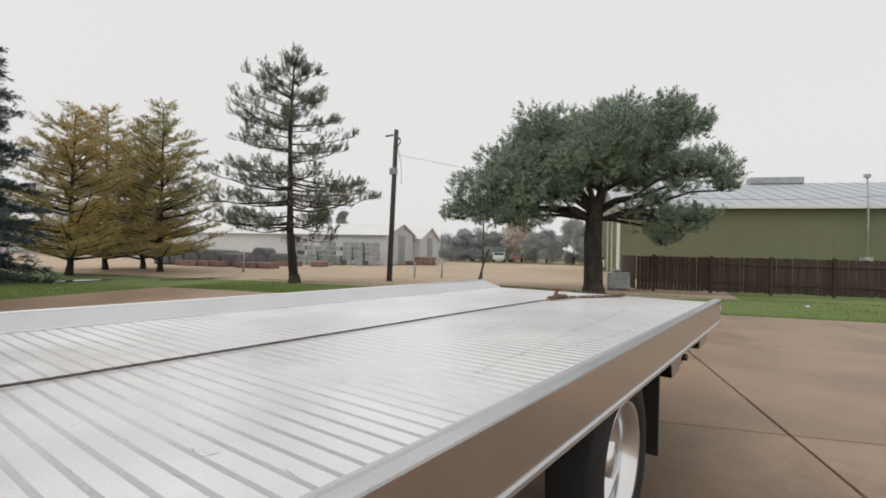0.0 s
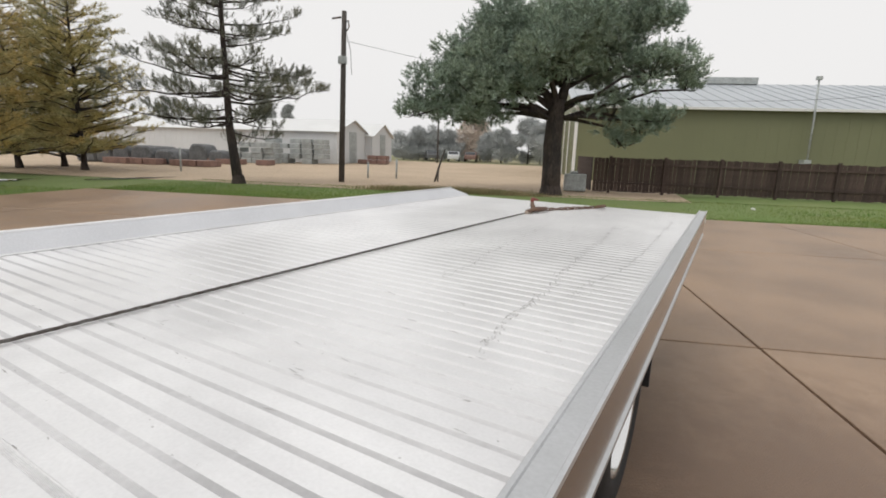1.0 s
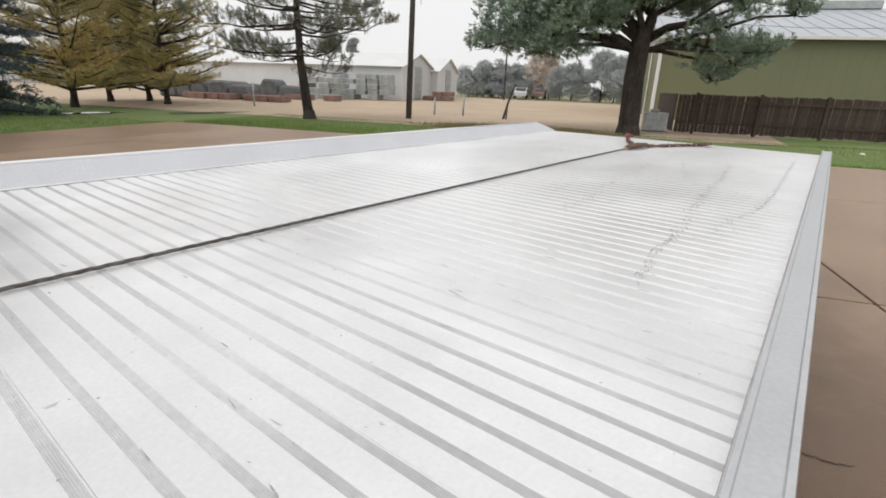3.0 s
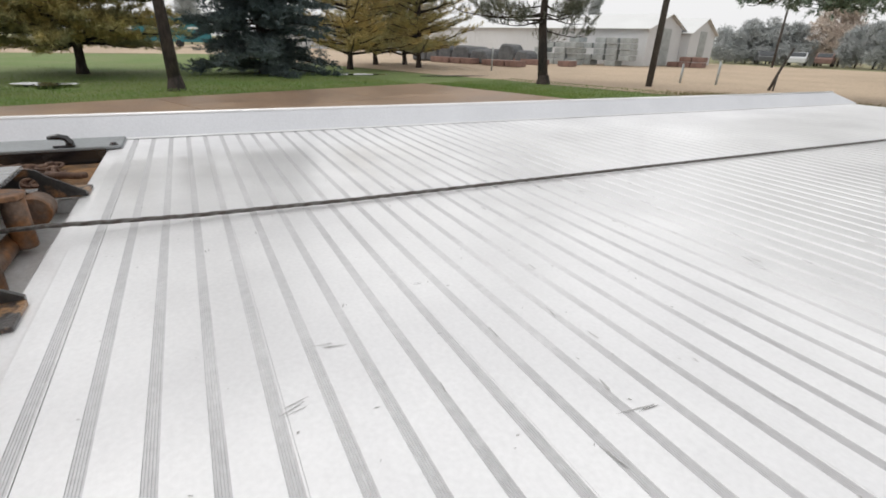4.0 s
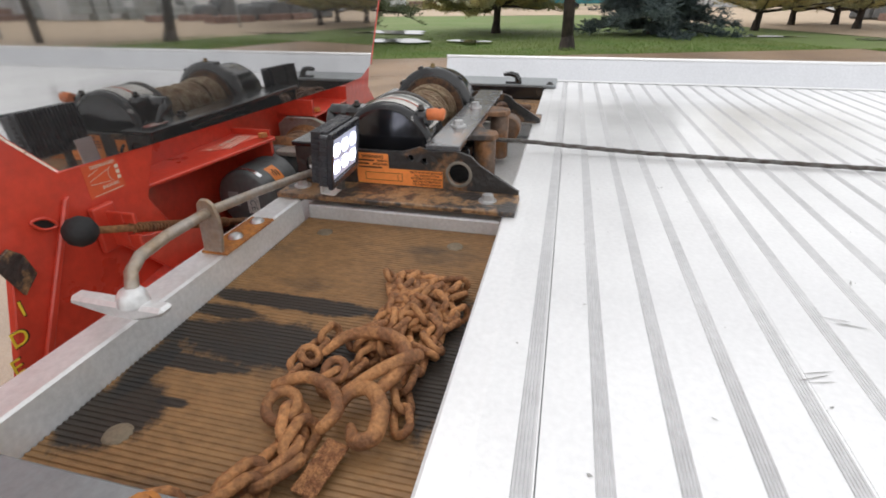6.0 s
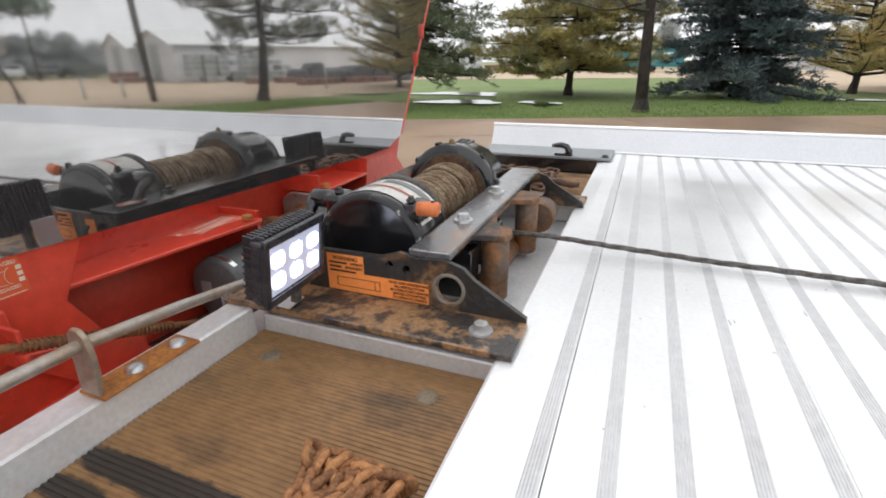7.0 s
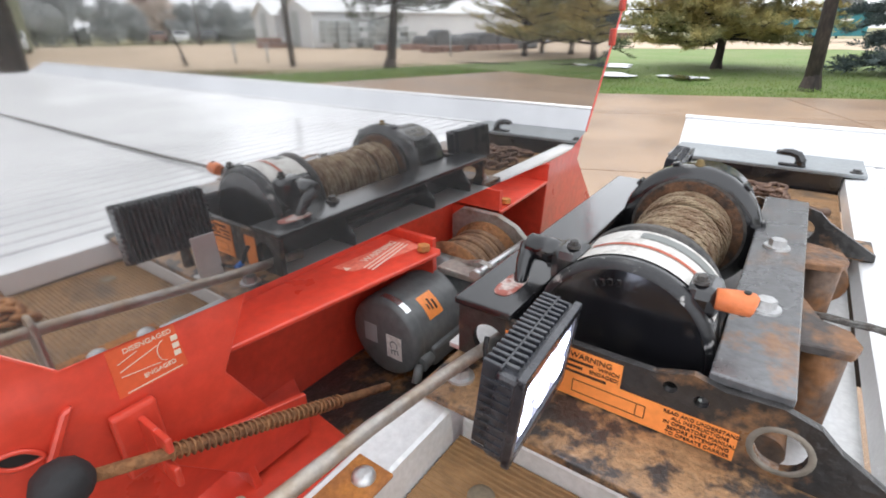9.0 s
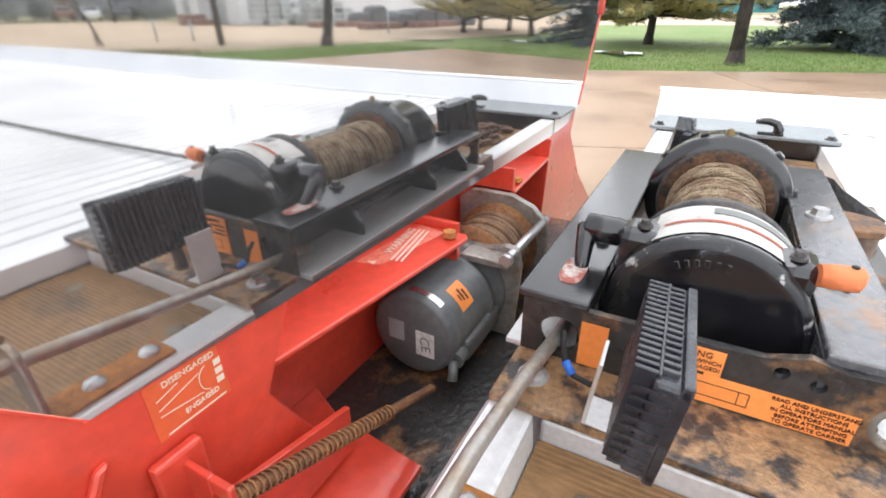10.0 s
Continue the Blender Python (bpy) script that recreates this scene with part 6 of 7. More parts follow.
def near_chain():
    ob = thing("tie_down_chain", "heap of rust-brown tie-down chain with hooks on the rubber mat", "chain", group="chains")
    link = mesh_of("link", link_mesh(0.040, 0.0265, 0.0044), M_CHAIN)
    big = mesh_of("link", link_mesh(0.052, 0.034, 0.0056), M_CHAIN)
    chain(ob, heap_path(3, 0.655, -0.088, 0.078, 0.052, 1.012, 9, 0.030, 0.15), 0.0245, link, 5, 0.5)
    chain(ob, heap_path(4, 0.632, -0.066, 0.048, 0.042, 1.013, 6, 0.030, 0.1), 0.0245, link, 25, 0.5)
    # loose strands: down the deck side, along the left of the heap, and the tail to the plate
    chain(ob, [(0.645, -0.020, 1.016), (0.695, -0.040, 1.020), (0.745, -0.046, 1.020), (0.790, -0.046, 1.016), (0.838, -0.032, 1.014)], 0.0255, link, 8, 0.25)
    chain(ob, [(0.715, -0.158, 1.015), (0.752, -0.166, 1.016), (0.790, -0.168, 1.017), (0.815, -0.172, 1.018)], 0.0255, link, 9, 0.3)
    chain(ob, [(0.742, -0.098, 1.018), (0.775, -0.112, 1.018), (0.800, -0.128, 1.018)], 0.0255, link, 10, 0.35)
    chain(ob, [(0.846, -0.132, 1.018), (0.872, -0.127, 1.015), (0.900, -0.138, 1.014), (0.925, -0.152, 1.014), (0.936, -0.172, 1.014), (0.948, -0.200, 1.015)], 0.034, big, 6, 0.15)
    chain(ob, [(0.860, -0.118, 1.016), (0.893, -0.121, 1.014), (0.914, -0.134, 1.013), (0.936, -0.145, 1.013)], 0.034, big, 7, 0.15)

    def bar(name, pts, radii, seg=12, label=""):
        """A forged bar bent smoothly through pts."""
        P = [Vector(p) for p in pts]
        fine, rr = [], []
        n = len(P)
        for k in range(n - 1):
            a, b, c, d = P[max(k - 1, 0)], P[k], P[k + 1], P[min(k + 2, n - 1)]
            for q in range(5):
                t = q / 5
                fine.append(0.5 * ((2 * b) + (c - a) * t + (2 * a - 5 * b + 4 * c - d) * t * t + (3 * b - a - 3 * c + d) * t ** 3))
                rr.append(radii[k] + (radii[k + 1] - radii[k]) * t)
        fine.append(P[-1])
        rr.append(radii[-1])
        bm = bmesh.new()
        tube(bm, fine, rr, seg)
        bmesh.ops.create_icosphere(bm, subdivisions=2, radius=rr[0] * 0.99, matrix=Matrix.Translation(fine[0]))
        bmesh.ops.create_icosphere(bm, subdivisions=2, radius=rr[-1] * 0.99, matrix=Matrix.Translation(fine[-1]))
        return part(name, bm, M_CHAIN, ob, label)
    bar("grab_hook", [(0.758, -0.142, 1.028), (0.734, -0.126, 1.034), (0.726, -0.096, 1.038), (0.734, -0.067, 1.038), (0.755, -0.052, 1.036), (0.780, -0.056, 1.034), (0.800, -0.066, 1.030)], [0.0043, 0.0065, 0.0076, 0.0079, 0.0077, 0.0073, 0.0060])
    bar("hook_point", [(0.812, -0.098, 1.030), (0.790, -0.075, 1.040), (0.769, -0.054, 1.042), (0.757, -0.040, 1.042)], [0.0047, 0.0058, 0.0072, 0.0076])
    bar("shackle", [(0.812, -0.168, 1.026), (0.803, -0.140, 1.034), (0.812, -0.110, 1.034), (0.832, -0.094, 1.030), (0.850, -0.102, 1.024)], [0.0060, 0.0060, 0.0062, 0.0062, 0.0058])
    bar("slip_hook", [(0.832, -0.098, 1.022), (0.812, -0.092, 1.030), (0.804, -0.074, 1.034), (0.822, -0.056, 1.032), (0.850, -0.052, 1.028), (0.858, -0.066, 1.025), (0.842, -0.078, 1.022)], [0.0050, 0.0065, 0.0077, 0.0084, 0.0082, 0.0069, 0.0047])
    for cx, cy, rr, thick, turn, tilt in ((0.834, -0.150, 0.0165, 0.0056, 0.4, 0.18), (0.762, -0.158, 0.0105, 0.0042, 1.2, 0.5), (0.778, -0.122, 0.0125, 0.0046, 0.2, 0.35)):
        bm = bmesh.new()
        m = Matrix.Translation((cx, cy, 1.024)) @ Matrix.Rotation(turn, 4, "Z") @ Matrix.Rotation(tilt, 4, "Y")
        tube(bm, [m @ Vector((rr * math.cos(a), rr * 0.86 * math.sin(a), 0)) for a in np.linspace(0, 2 * math.pi, 23)], thick, 10, caps=False)
        part("ring", bm, M_CHAIN, ob)
    bm = bmesh.new()
    m = Matrix.Translation((0.884, -0.088, 1.016)) @ Matrix.Rotation(radians(-13), 4, "Z") @ Matrix.Rotation(radians(9), 4, "Y")
    box(bm, -0.027, 0.024, -0.0115, 0.0115, -0.0014, 0.0014, 0.001, m)
    part("tag", bm, M_TAG, ob, "stamped rusty steel tag plate")


M_TAG = material("rusty_tag", (0.46, 0.21, 0.085), 0.7, vary=0.25, scale=160, fine=420, bump=0.8, second=(0.25, 0.10, 0.04), cover=0.5, edge=0.06)


def far_chain():
    ob = thing("tie_down_chain", "rusted chain heaped in the far tray", "chain", group="chains")
    link = mesh_of("link", link_mesh(0.047, 0.031, 0.0046), M_CHAIN2)
    chain(ob, heap_path(9, -0.66, -0.19, 0.11, 0.10, 1.013, 6, 0.035, 0.0), 0.034, link, 12, 0.5)
    bm = bmesh.new()
    tube(bm, [(-0.60, -0.13, 1.03), (-0.575, -0.09, 1.034), (-0.565, -0.05, 1.03), (-0.59, -0.035, 1.026)], 0.010, 10)
    part("hook", bm, M_CHAIN2, ob)


def rear_chain():
    ob = thing("tow_chain", "rusty tow chain with hooks at the rope end", "chain", group="chains")
    link = mesh_of("link", link_mesh(0.055, 0.036, 0.006), M_CHAIN2)
    chain(ob, [(0.072, 4.180, 1.068), (0.086, 4.366, 1.064), (0.157, 4.515, 1.062), (0.264, 4.701, 1.062), (0.399, 4.961, 1.062)], 0.038, link, 14, 0.3)
    chain(ob, [(0.072, 4.217, 1.07), (0.004, 4.403, 1.075), (-0.089, 4.626, 1.066), (-0.158, 4.812, 1.066)], 0.038, link, 15, 0.4)
    bm = bmesh.new()
    tube(bm, [(0.399, 4.924, 1.066), (0.441, 4.998, 1.072), (0.463, 4.942, 1.078), (0.441, 4.868, 1.072)], [0.014, 0.016, 0.014, 0.008], 10)
    part("hook", bm, M_CHAIN2, ob)
    bm = bmesh.new()
    tube(bm, [(0.059, 4.106, 1.07), (0.107, 4.217, 1.085), (0.136, 4.329, 1.08), (0.107, 4.403, 1.07)], [0.014, 0.018, 0.016, 0.009], 10)
    part("hook", bm, M_CHAIN2, ob, "steel snap hook")
    bm = bmesh.new()
    tube(bm, [(-0.158, 4.812, 1.075), (-0.198, 4.924, 1.09), (-0.171, 4.998, 1.08)], [0.016, 0.018, 0.01], 10)
    part("hook", bm, M_REDHOOK, ob, "dull red hook")


M_CHAIN = material("rust_brown_chain", (0.42, 0.195, 0.075), 0.75, vary=0.25, scale=30, fine=220, bump=0.4, second=(0.20, 0.085, 0.035), edge=0.08, per_object=0.2)
M_CHAIN2 = material("dark_rust_chain", (0.17, 0.10, 0.065), 0.75, vary=0.25, scale=30, fine=220, bump=0.4, second=(0.10, 0.055, 0.04), edge=0.1, per_object=0.15)
M_REDHOOK = plain("dull_red_steel", (0.20, 0.04, 0.03), 0.6)
near_chain()
far_chain()
rear_chain()


# ---------------- work lamps ----------------
def work_lamp(x0, x1, lit, label, bracket=True, y=-0.258, z=1.142):
    """LED floodlight: finned black body, glass front with six LEDs facing the deck, on an angle bracket."""
    cx = (x0 + x1) / 2
    ob = thing("work_lamp", label, "work lamp", Matrix.Translation((cx, y, z)) @ Matrix.Rotation(radians(3), 4, "Z") @ Matrix.Rotation(radians(-6), 4, "X"), "work lamps")
    w, h = (x1 - x0) / 2, 0.041
    bm = bmesh.new()
    box(bm, -w, w, -0.019, 0.0, -h, h, 0.004)
    part("body", bm, M_LAMPBODY, ob)
    bm = bmesh.new()
    for s, t in ((-1, 0), (1, 0)):
        box(bm, s * w - 0.004 * s - 0.004, s * w - 0.004 * s + 0.004, -0.003, 0.004, -h, h, 0.001)
    for s in (-1, 1):
        box(bm, -w, w, -0.003, 0.004, s * (h - 0.0025) - 0.0055, s * (h - 0.0025) + 0.0055, 0.0015)
    part("bezel", bm, M_LAMPBODY, ob)
    n = 17
    for k in range(n):
        x = -w + 0.006 + (2 * w - 0.012) * k / (n - 1)
        bm = bmesh.new()
        box(bm, x - 0.0016, x + 0.0016, -0.031, -0.017, -h + 0.004, h + 0.003, 0.0007)
        part("fin", bm, M_LAMPBODY, ob)
    for s in (-1, 1):
        for k in range(9):
            z = -h + 0.008 + 0.0082 * k
            bm = bmesh.new()
            box(bm, s * w, s * (w + 0.0012), -0.028, -0.004, z - 0.0013, z + 0.0013)
            part("fin", bm, M_LAMPBODY, ob)
    for k in range(15):
        x = -w + 0.010 + (2 * w - 0.020) * k / 14
        bm = bmesh.new()
        box(bm, x - 0.0016, x + 0.0016, -0.0155, -0.005, h - 0.001, h + 0.0040, 0.0007)
        part("fin", bm, M_LAMPBODY, ob)
    bm = bmesh.new()
    box(bm, -w + 0.003, w - 0.003, -0.0172, -0.0150, h - 0.001, h + 0.0035, 0.001)
    part("top_rib", bm, M_LAMPBODY, ob)
    if lit:
        bm = bmesh.new()
        box(bm, -w + 0.009, w - 0.009, 0.0003, 0.0012, -h + 0.010, h - 0.010)
        face = part("reflector", bm, M_REFLECTOR_GLOW, ob, "reflector face with an added glow")
        for i in range(3):
            for j in range(2):
                bm = bmesh.new()
                px, pz = (-0.036 + 0.036 * i), (-0.0135 + 0.027 * j)
                prism(bm, [(px - 0.0115, pz - 0.006), (px - 0.007, pz - 0.0095), (px + 0.007, pz - 0.0095), (px + 0.0115, pz - 0.006), (px + 0.0115, pz + 0.006), (px + 0.007, pz + 0.0095), (px - 0.007, pz + 0.0095), (px - 0.0115, pz + 0.006)], "y", 0.0012, 0.0026)
                part("led", bm, M_LED, face, "lit white LED")
    if bracket:
        bm = bmesh.new()
        prism(bm, [(-0.048, -0.086), (-0.022, -0.086), (-0.022, -0.0835), (-0.045, -0.0835), (-0.045, -0.02), (-0.048, -0.02)], "x", -w + 0.012, -w + 0.048, 0.0004)
        part("bracket", bm, M_LIP, ob, "bare aluminium angle bracket")
        bm = bmesh.new()
        bmesh.ops.create_cone(bm, cap_ends=True, segments=6, radius1=0.008, radius2=0.007, depth=0.03, matrix=Matrix.Translation((-w + 0.045, -0.012, -0.055)))
        part("bolt", bm, M_BLACKWORN, ob)
    return ob


M_LAMPBODY = material("lamp_casting", (0.022, 0.024, 0.032), 0.28, vary=0.2, scale=30, fine=150, bump=0.12, second=(0.055, 0.057, 0.064), cover=0.45, edge=0.1, coat=0.4)
# the reflector emits a little itself, in place of the LEDs' glare
M_REFLECTOR_GLOW = plain("self_lit_reflector", (0.55, 0.58, 0.74), 0.3, 0.3, 0.22)
work_lamp(0.357, 0.479, True, "black finned work lamp with lit white LEDs on the winch flange")
work_lamp(-0.405, -0.265, False, "black finned work lamp on the winch's far flange", bracket=False, y=-0.300, z=1.128)


def lamp_wire():
    ob = thing("lamp_wire", "black lamp wire with a blue taped splice", "wire")
    bm = bmesh.new()
    tube(bm, [(0.345, -0.352, 1.105), (0.352, -0.350, 1.095), (0.356, -0.345, 1.078), (0.362, -0.335, 1.070), (0.372, -0.315, 1.074)], 0.0028, 6)
    part("wire", bm, M_RUBBER, ob)
    bm = bmesh.new()
    tube(bm, [(0.356, -0.345, 1.079), (0.362, -0.336, 1.0705)], 0.0042, 8)
    part("tape", bm, M_BLUE, ob, "blue tape")


lamp_wire()


# ---------------- release rod ----------------
def release_rod():
    ob = thing("release_rod", "bent grey steel release rod with a T handle", "rod")
    bm = bmesh.new()
    tube(bm, [(0.788, -0.338, 1.082), (0.783, -0.340, 1.095), (0.770, -0.350, 1.106), (0.745, -0.359, 1.112), (0.70, -0.363, 1.114), (0.617, -0.369, 1.110), (0.50, -0.372, 1.095), (0.40, -0.371, 1.081), (0.322, -0.367, 1.071), (0.262, -0.365, 1.064)], 0.0070, 12)
    part("rod", bm, M_GALV, ob)
    bm = bmesh.new()
    prism(bm, [(-0.415, 1.072), (-0.370, 1.063), (-0.335, 1.062), (-0.298, 1.074), (-0.297, 1.083), (-0.335, 1.082), (-0.415, 1.083)], "x", 0.778, 0.797, 0.004)
    lathe(bm, [(0.0, 0.016), (0.012, 0.014), (0.016, 0.011), (0.018, 0.0)], (0.787, -0.339, 1.080), (0, 0, 1), 16)
    part("handle", bm, M_LIP, ob, "cast aluminium T handle")
    clip = thing("rod_guide", "rusty steel angle guide with an eye bolted on the lip", "bracket")
    bm = bmesh.new()
    box(bm, 0.500, 0.622, -0.392, -0.352, 1.0475, 1.0515, 0.001)
    part("base", bm, M_RUSTBOLT, clip, "rust orange base plate")
    bm = bmesh.new()
    prism(bm, [(-0.388, 1.051), (-0.358, 1.051), (-0.353, 1.080), (-0.352, 1.105), (-0.356, 1.122), (-0.364, 1.129), (-0.375, 1.129), (-0.382, 1.122), (-0.385, 1.105), (-0.386, 1.08)], "x", 0.616, 0.622, 0.0015)
    part("eye", bm, M_GALV, clip, "worn grey eye strap")
    for x in (0.517, 0.573):
        bm = bmesh.new()
        lathe(bm, [(0.0, 0.011), (0.003, 0.010), (0.006, 0.006), (0.007, 0.0)], (x, -0.371, 1.0515), (0, 0, 1), 16)
        part("bolt", bm, M_BOLT, clip)


release_rod()


# ---------------- red cab guard with a polished panel ----------------
def face_y(x, y, z):
    """Text or decal that faces the deck (+y)."""
    return Matrix.Translation((x, y, z)) @ Matrix(((-1, 0, 0, 0), (0, 0, 1, 0), (0, 1, 0, 0), (0, 0, 0, 1)))


def cab_guard():
    ob = thing("cab_guard", "bright red steel cab guard with a polished stainless panel", "cab guard")
    MY = -0.560
    bm = bmesh.new()
    prism(bm, [(0.645, 1.162), (0.48, 1.155), (-0.27, 1.134), (-0.40, 1.136), (-0.487, 1.165), (-0.985, 2.0), (1.17, 2.0), (0.692, 1.217)], "y", MY - 0.003, MY)
    part("polished_panel", bm, M_MIRROR, ob, "mirror-polished stainless panel with soft waves")
    bm = bmesh.new()
    prism(bm, [(-0.485, 1.166), (-0.493, 1.163), (-0.993, 1.999), (-0.985, 2.0)], "y", MY - 0.012, MY + 0.002, 0.002)
    for z in (1.36, 1.44, 1.72):
        x = -0.487 - (z - 1.165) * 0.597
        box(bm, x - 0.010, x + 0.002, MY - 0.002, MY + 0.008, z, z + 0.04, 0.003)
    part("panel_frame", bm, M_RED, ob)
    # face plate left of the recess, with the outward-sloping leg
    bm = bmesh.new()
    prism(bm, [(0.477, 1.157), (0.646, 1.160), (0.694, 1.216), (1.15, 2.0), (1.25, 2.0), (1.02, 1.35), (0.96, 1.075), (0.742, 1.075), (0.80, 0.90), (0.93, 0.55), (0.86, 0.55), (0.70, 0.92), (0.60, 0.945), (0.459, 0.963), (0.518, 1.075)], "y", MY - 0.016, MY - 0.004, 0.0015)
    part("face_plate", bm, M_RED, ob)
    bm = bmesh.new()
    prism(bm, [(0.645, 1.128), (0.654, 1.126), (0.79, 0.88), (0.775, 0.88)], "y", MY - 0.004, MY + 0.003, 0.002)
    part("leg_rib", bm, M_RED, ob)
    # torn oval hole with a bent rim; a flat black disc paints its shade
    rim = [(0.688 + 0.0150 * math.cos(t) + 0.0012 * math.sin(3 * t), 1.104 + 0.0075 * math.sin(t) + 0.006 * math.cos(t)) for t in np.linspace(0, 2 * math.pi, 18, endpoint=False)]
    bm = bmesh.new()
    prism(bm, rim, "y", MY - 0.0038, MY - 0.0032)
    torn = part("torn_hole", bm, M_HOLE_SHADE, ob, "dark torn oval hole")
    bm = bmesh.new()
    tube(bm, [(x, MY - 0.002, z) for x, z in rim + rim[:2]], 0.0022, 6)
    part("hole_rim", bm, M_RED, torn)
    bm = bmesh.new()
    prism(bm, [(0.742, 1.095), (0.765, 1.085), (0.745, 1.03), (0.722, 1.05), (0.728, 1.08)], "y", MY - 0.003, MY + 0.002, 0.001)
    part("rust_patch", bm, M_RUSTPLATE, ob, "rusted torn hole")
    # added black block behind the leg gap, standing in for the shade there
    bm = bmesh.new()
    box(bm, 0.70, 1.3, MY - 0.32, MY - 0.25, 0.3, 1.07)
    part("gap_shade_block", bm, M_RUBBER, ob)
    # recess: back wall, floor, shelves, ends
    bm = bmesh.new()
    box(bm, -0.50, 0.56, -0.668, -0.656, 0.80, 1.30, 0.001)
    part("back_wall", bm, M_RED, ob)
    bm = bmesh.new()
    prism(bm, [(0.530, -0.585), (0.170, -0.538), (0.160, -0.545), (0.160, -0.656), (0.530, -0.656)], "z", 1.081, 1.088, 0.0015)
    shelf = part("shelf", bm, M_RED, ob)
    bm = bmesh.new()
    prism(bm, [(-0.035, -0.545), (-0.268, -0.556), (-0.268, -0.656), (-0.035, -0.656)], "z", 1.085, 1.092, 0.0015)
    part("shelf", bm, M_RED, ob)
    for x0, y1, z1 in ((-0.045, -0.55, 1.13), (0.150, -0.56, 1.10)):
        bm = bmesh.new()
        box(bm, x0, x0 + 0.010, -0.656, y1, 0.93, z1, 0.001)
        part("shelf_web", bm, M_RED, ob)
    bm = bmesh.new()
    prism(bm, [(-0.570, 1.156), (-0.656, 1.156), (-0.656, 0.93), (-0.535, 0.93), (-0.570, 1.02)], "x", 0.520, 0.529, 0.001)
    part("end_gusset", bm, M_RED, ob)
    bm = bmesh.new()
    prism(bm, [(0.60, -0.47), (0.42, -0.47), (0.405, -0.60), (0.38, -0.656), (0.56, -0.656), (0.60, -0.57)], "z", 0.924, 0.932, 0.001)
    part("floor_plate", bm, M_RED, ob)
    bm = bmesh.new()
    box(bm, -0.4, 0.56, -0.656, -0.43, 0.80, 0.90, 0.002)
    part("lower_beam", bm, M_RUSTBLACK, ob, "dark dirty lower beam")
    # far end, sloping outward
    bm = bmesh.new()
    prism(bm, [(-0.275, 1.134), (-0.40, 1.136), (-0.487, 1.164), (-0.462, 1.10), (-0.60, 0.96), (-0.86, 0.78), (-0.62, 0.72), (-0.26, 0.80), (-0.252, 0.965)], "y", MY - 0.016, MY - 0.004, 0.0015)
    part("face_plate", bm, M_RED, ob)
    bm = bmesh.new()
    prism(bm, [(-0.275, 1.13), (-0.267, 1.13), (-0.245, 0.965), (-0.252, 0.80), (-0.26, 0.80)], "y", MY - 0.096, MY + 0.004, 0.0015)
    part("end_cheek", bm, M_RED, ob)
    # rusted bolts on the shelves
    for x, y, z in ((0.183, -0.560, 1.088), (-0.075, -0.558, 1.092)):
        bm = bmesh.new()
        hexbolt(bm, x, y, z, 0.011, 0.008, False)
        part("shelf_bolt", bm, M_RUSTBOLT, ob, "rusted bolt head")
    # lever decal
    bm = bmesh.new()
    prism(bm, [(0.613, 1.108), (0.613, 1.157), (0.556, 1.155), (0.552, 1.108)], "y", MY - 0.0042, MY - 0.0034)
    decal = part("lever_decal", bm, M_DECAL, ob, "orange-red lever position decal")
    dy = MY - 0.003
    writing(decal, "DISENGAGED", 0.0068, face_y(0.580, dy, 1.1505) @ Matrix.Rotation(radians(-1), 4, "Z"), M_PALEINK)
    writing(decal, "ENGAGED", 0.0062, face_y(0.576, dy, 1.1185), M_PALEINK)
    for a, b in (((0.607, 1.133), (0.574, 1.142)), ((0.607, 1.128), (0.574, 1.124)), ((0.607, 1.141), (0.59, 1.146))):
        bm = bmesh.new()
        tube(bm, [(a[0], dy, a[1]), (b[0], dy, b[1])], 0.0004, 5)
        part("decal_line", bm, M_PALEINK, decal)
    bm = bmesh.new()
    tube(bm, [(0.567 + 0.008 * math.cos(t), dy, 1.134 + 0.011 * math.sin(t)) for t in np.linspace(-1.4, 1.4, 9)], 0.0004, 5)
    part("decal_arrow", bm, M_PALEINK, decal)
    for z in (1.126, 1.134, 1.142):
        bm = bmesh.new()
        box(bm, 0.5555, 0.5615, dy - 0.0004, dy + 0.0003, z - 0.0026, z + 0.0026)
        part("decal_box", bm, M_PALEINK, decal)
    bm = bmesh.new()
    box(bm, 0.557, 0.606, dy - 0.0004, dy + 0.0002, 1.1100, 1.1108)
    part("decal_bar", bm, M_PALEINK, decal)
    # warning sticker on the shelf
    bm = bmesh.new()
    prism(bm, [(0.303, -0.634), (0.162, -0.620), (0.171, -0.574), (0.294, -0.600)], "z", 1.0881, 1.0886)
    st = part("warning_sticker", bm, M_STICKER, shelf, "pale worn warning sticker")
    flat = Matrix(((-1, 0, 0, 0), (0, -1, 0, 0), (0, 0, 1, 0), (0, 0, 0, 1)))
    ob_t = writing(ob, "WARNING", 0.017, Matrix.Translation((0.222, -0.616, 1.0892)) @ Matrix.Rotation(radians(7), 4, "Z") @ flat, M_DARKRED, "sticker_lettering")
    bm = bmesh.new()
    prism(bm, [(0.2885, -0.611), (0.2985, -0.6095), (0.2945, -0.6215)], "z", 1.0886, 1.0891)
    part("warning_triangle", bm, M_DARKRED, st, "pale warning triangle")
    for k in range(3):
        bm = bmesh.new()
        box(bm, -0.050, 0.050, -0.0014, 0.0014, 0, 0.0004, 0, Matrix.Translation((0.228 - 0.001 * k, -0.604 + 0.007 * k, 1.0886)) @ Matrix.Rotation(radians(9), 4, "Z"))
        part("sticker_bar", bm, M_DARKRED, ob)
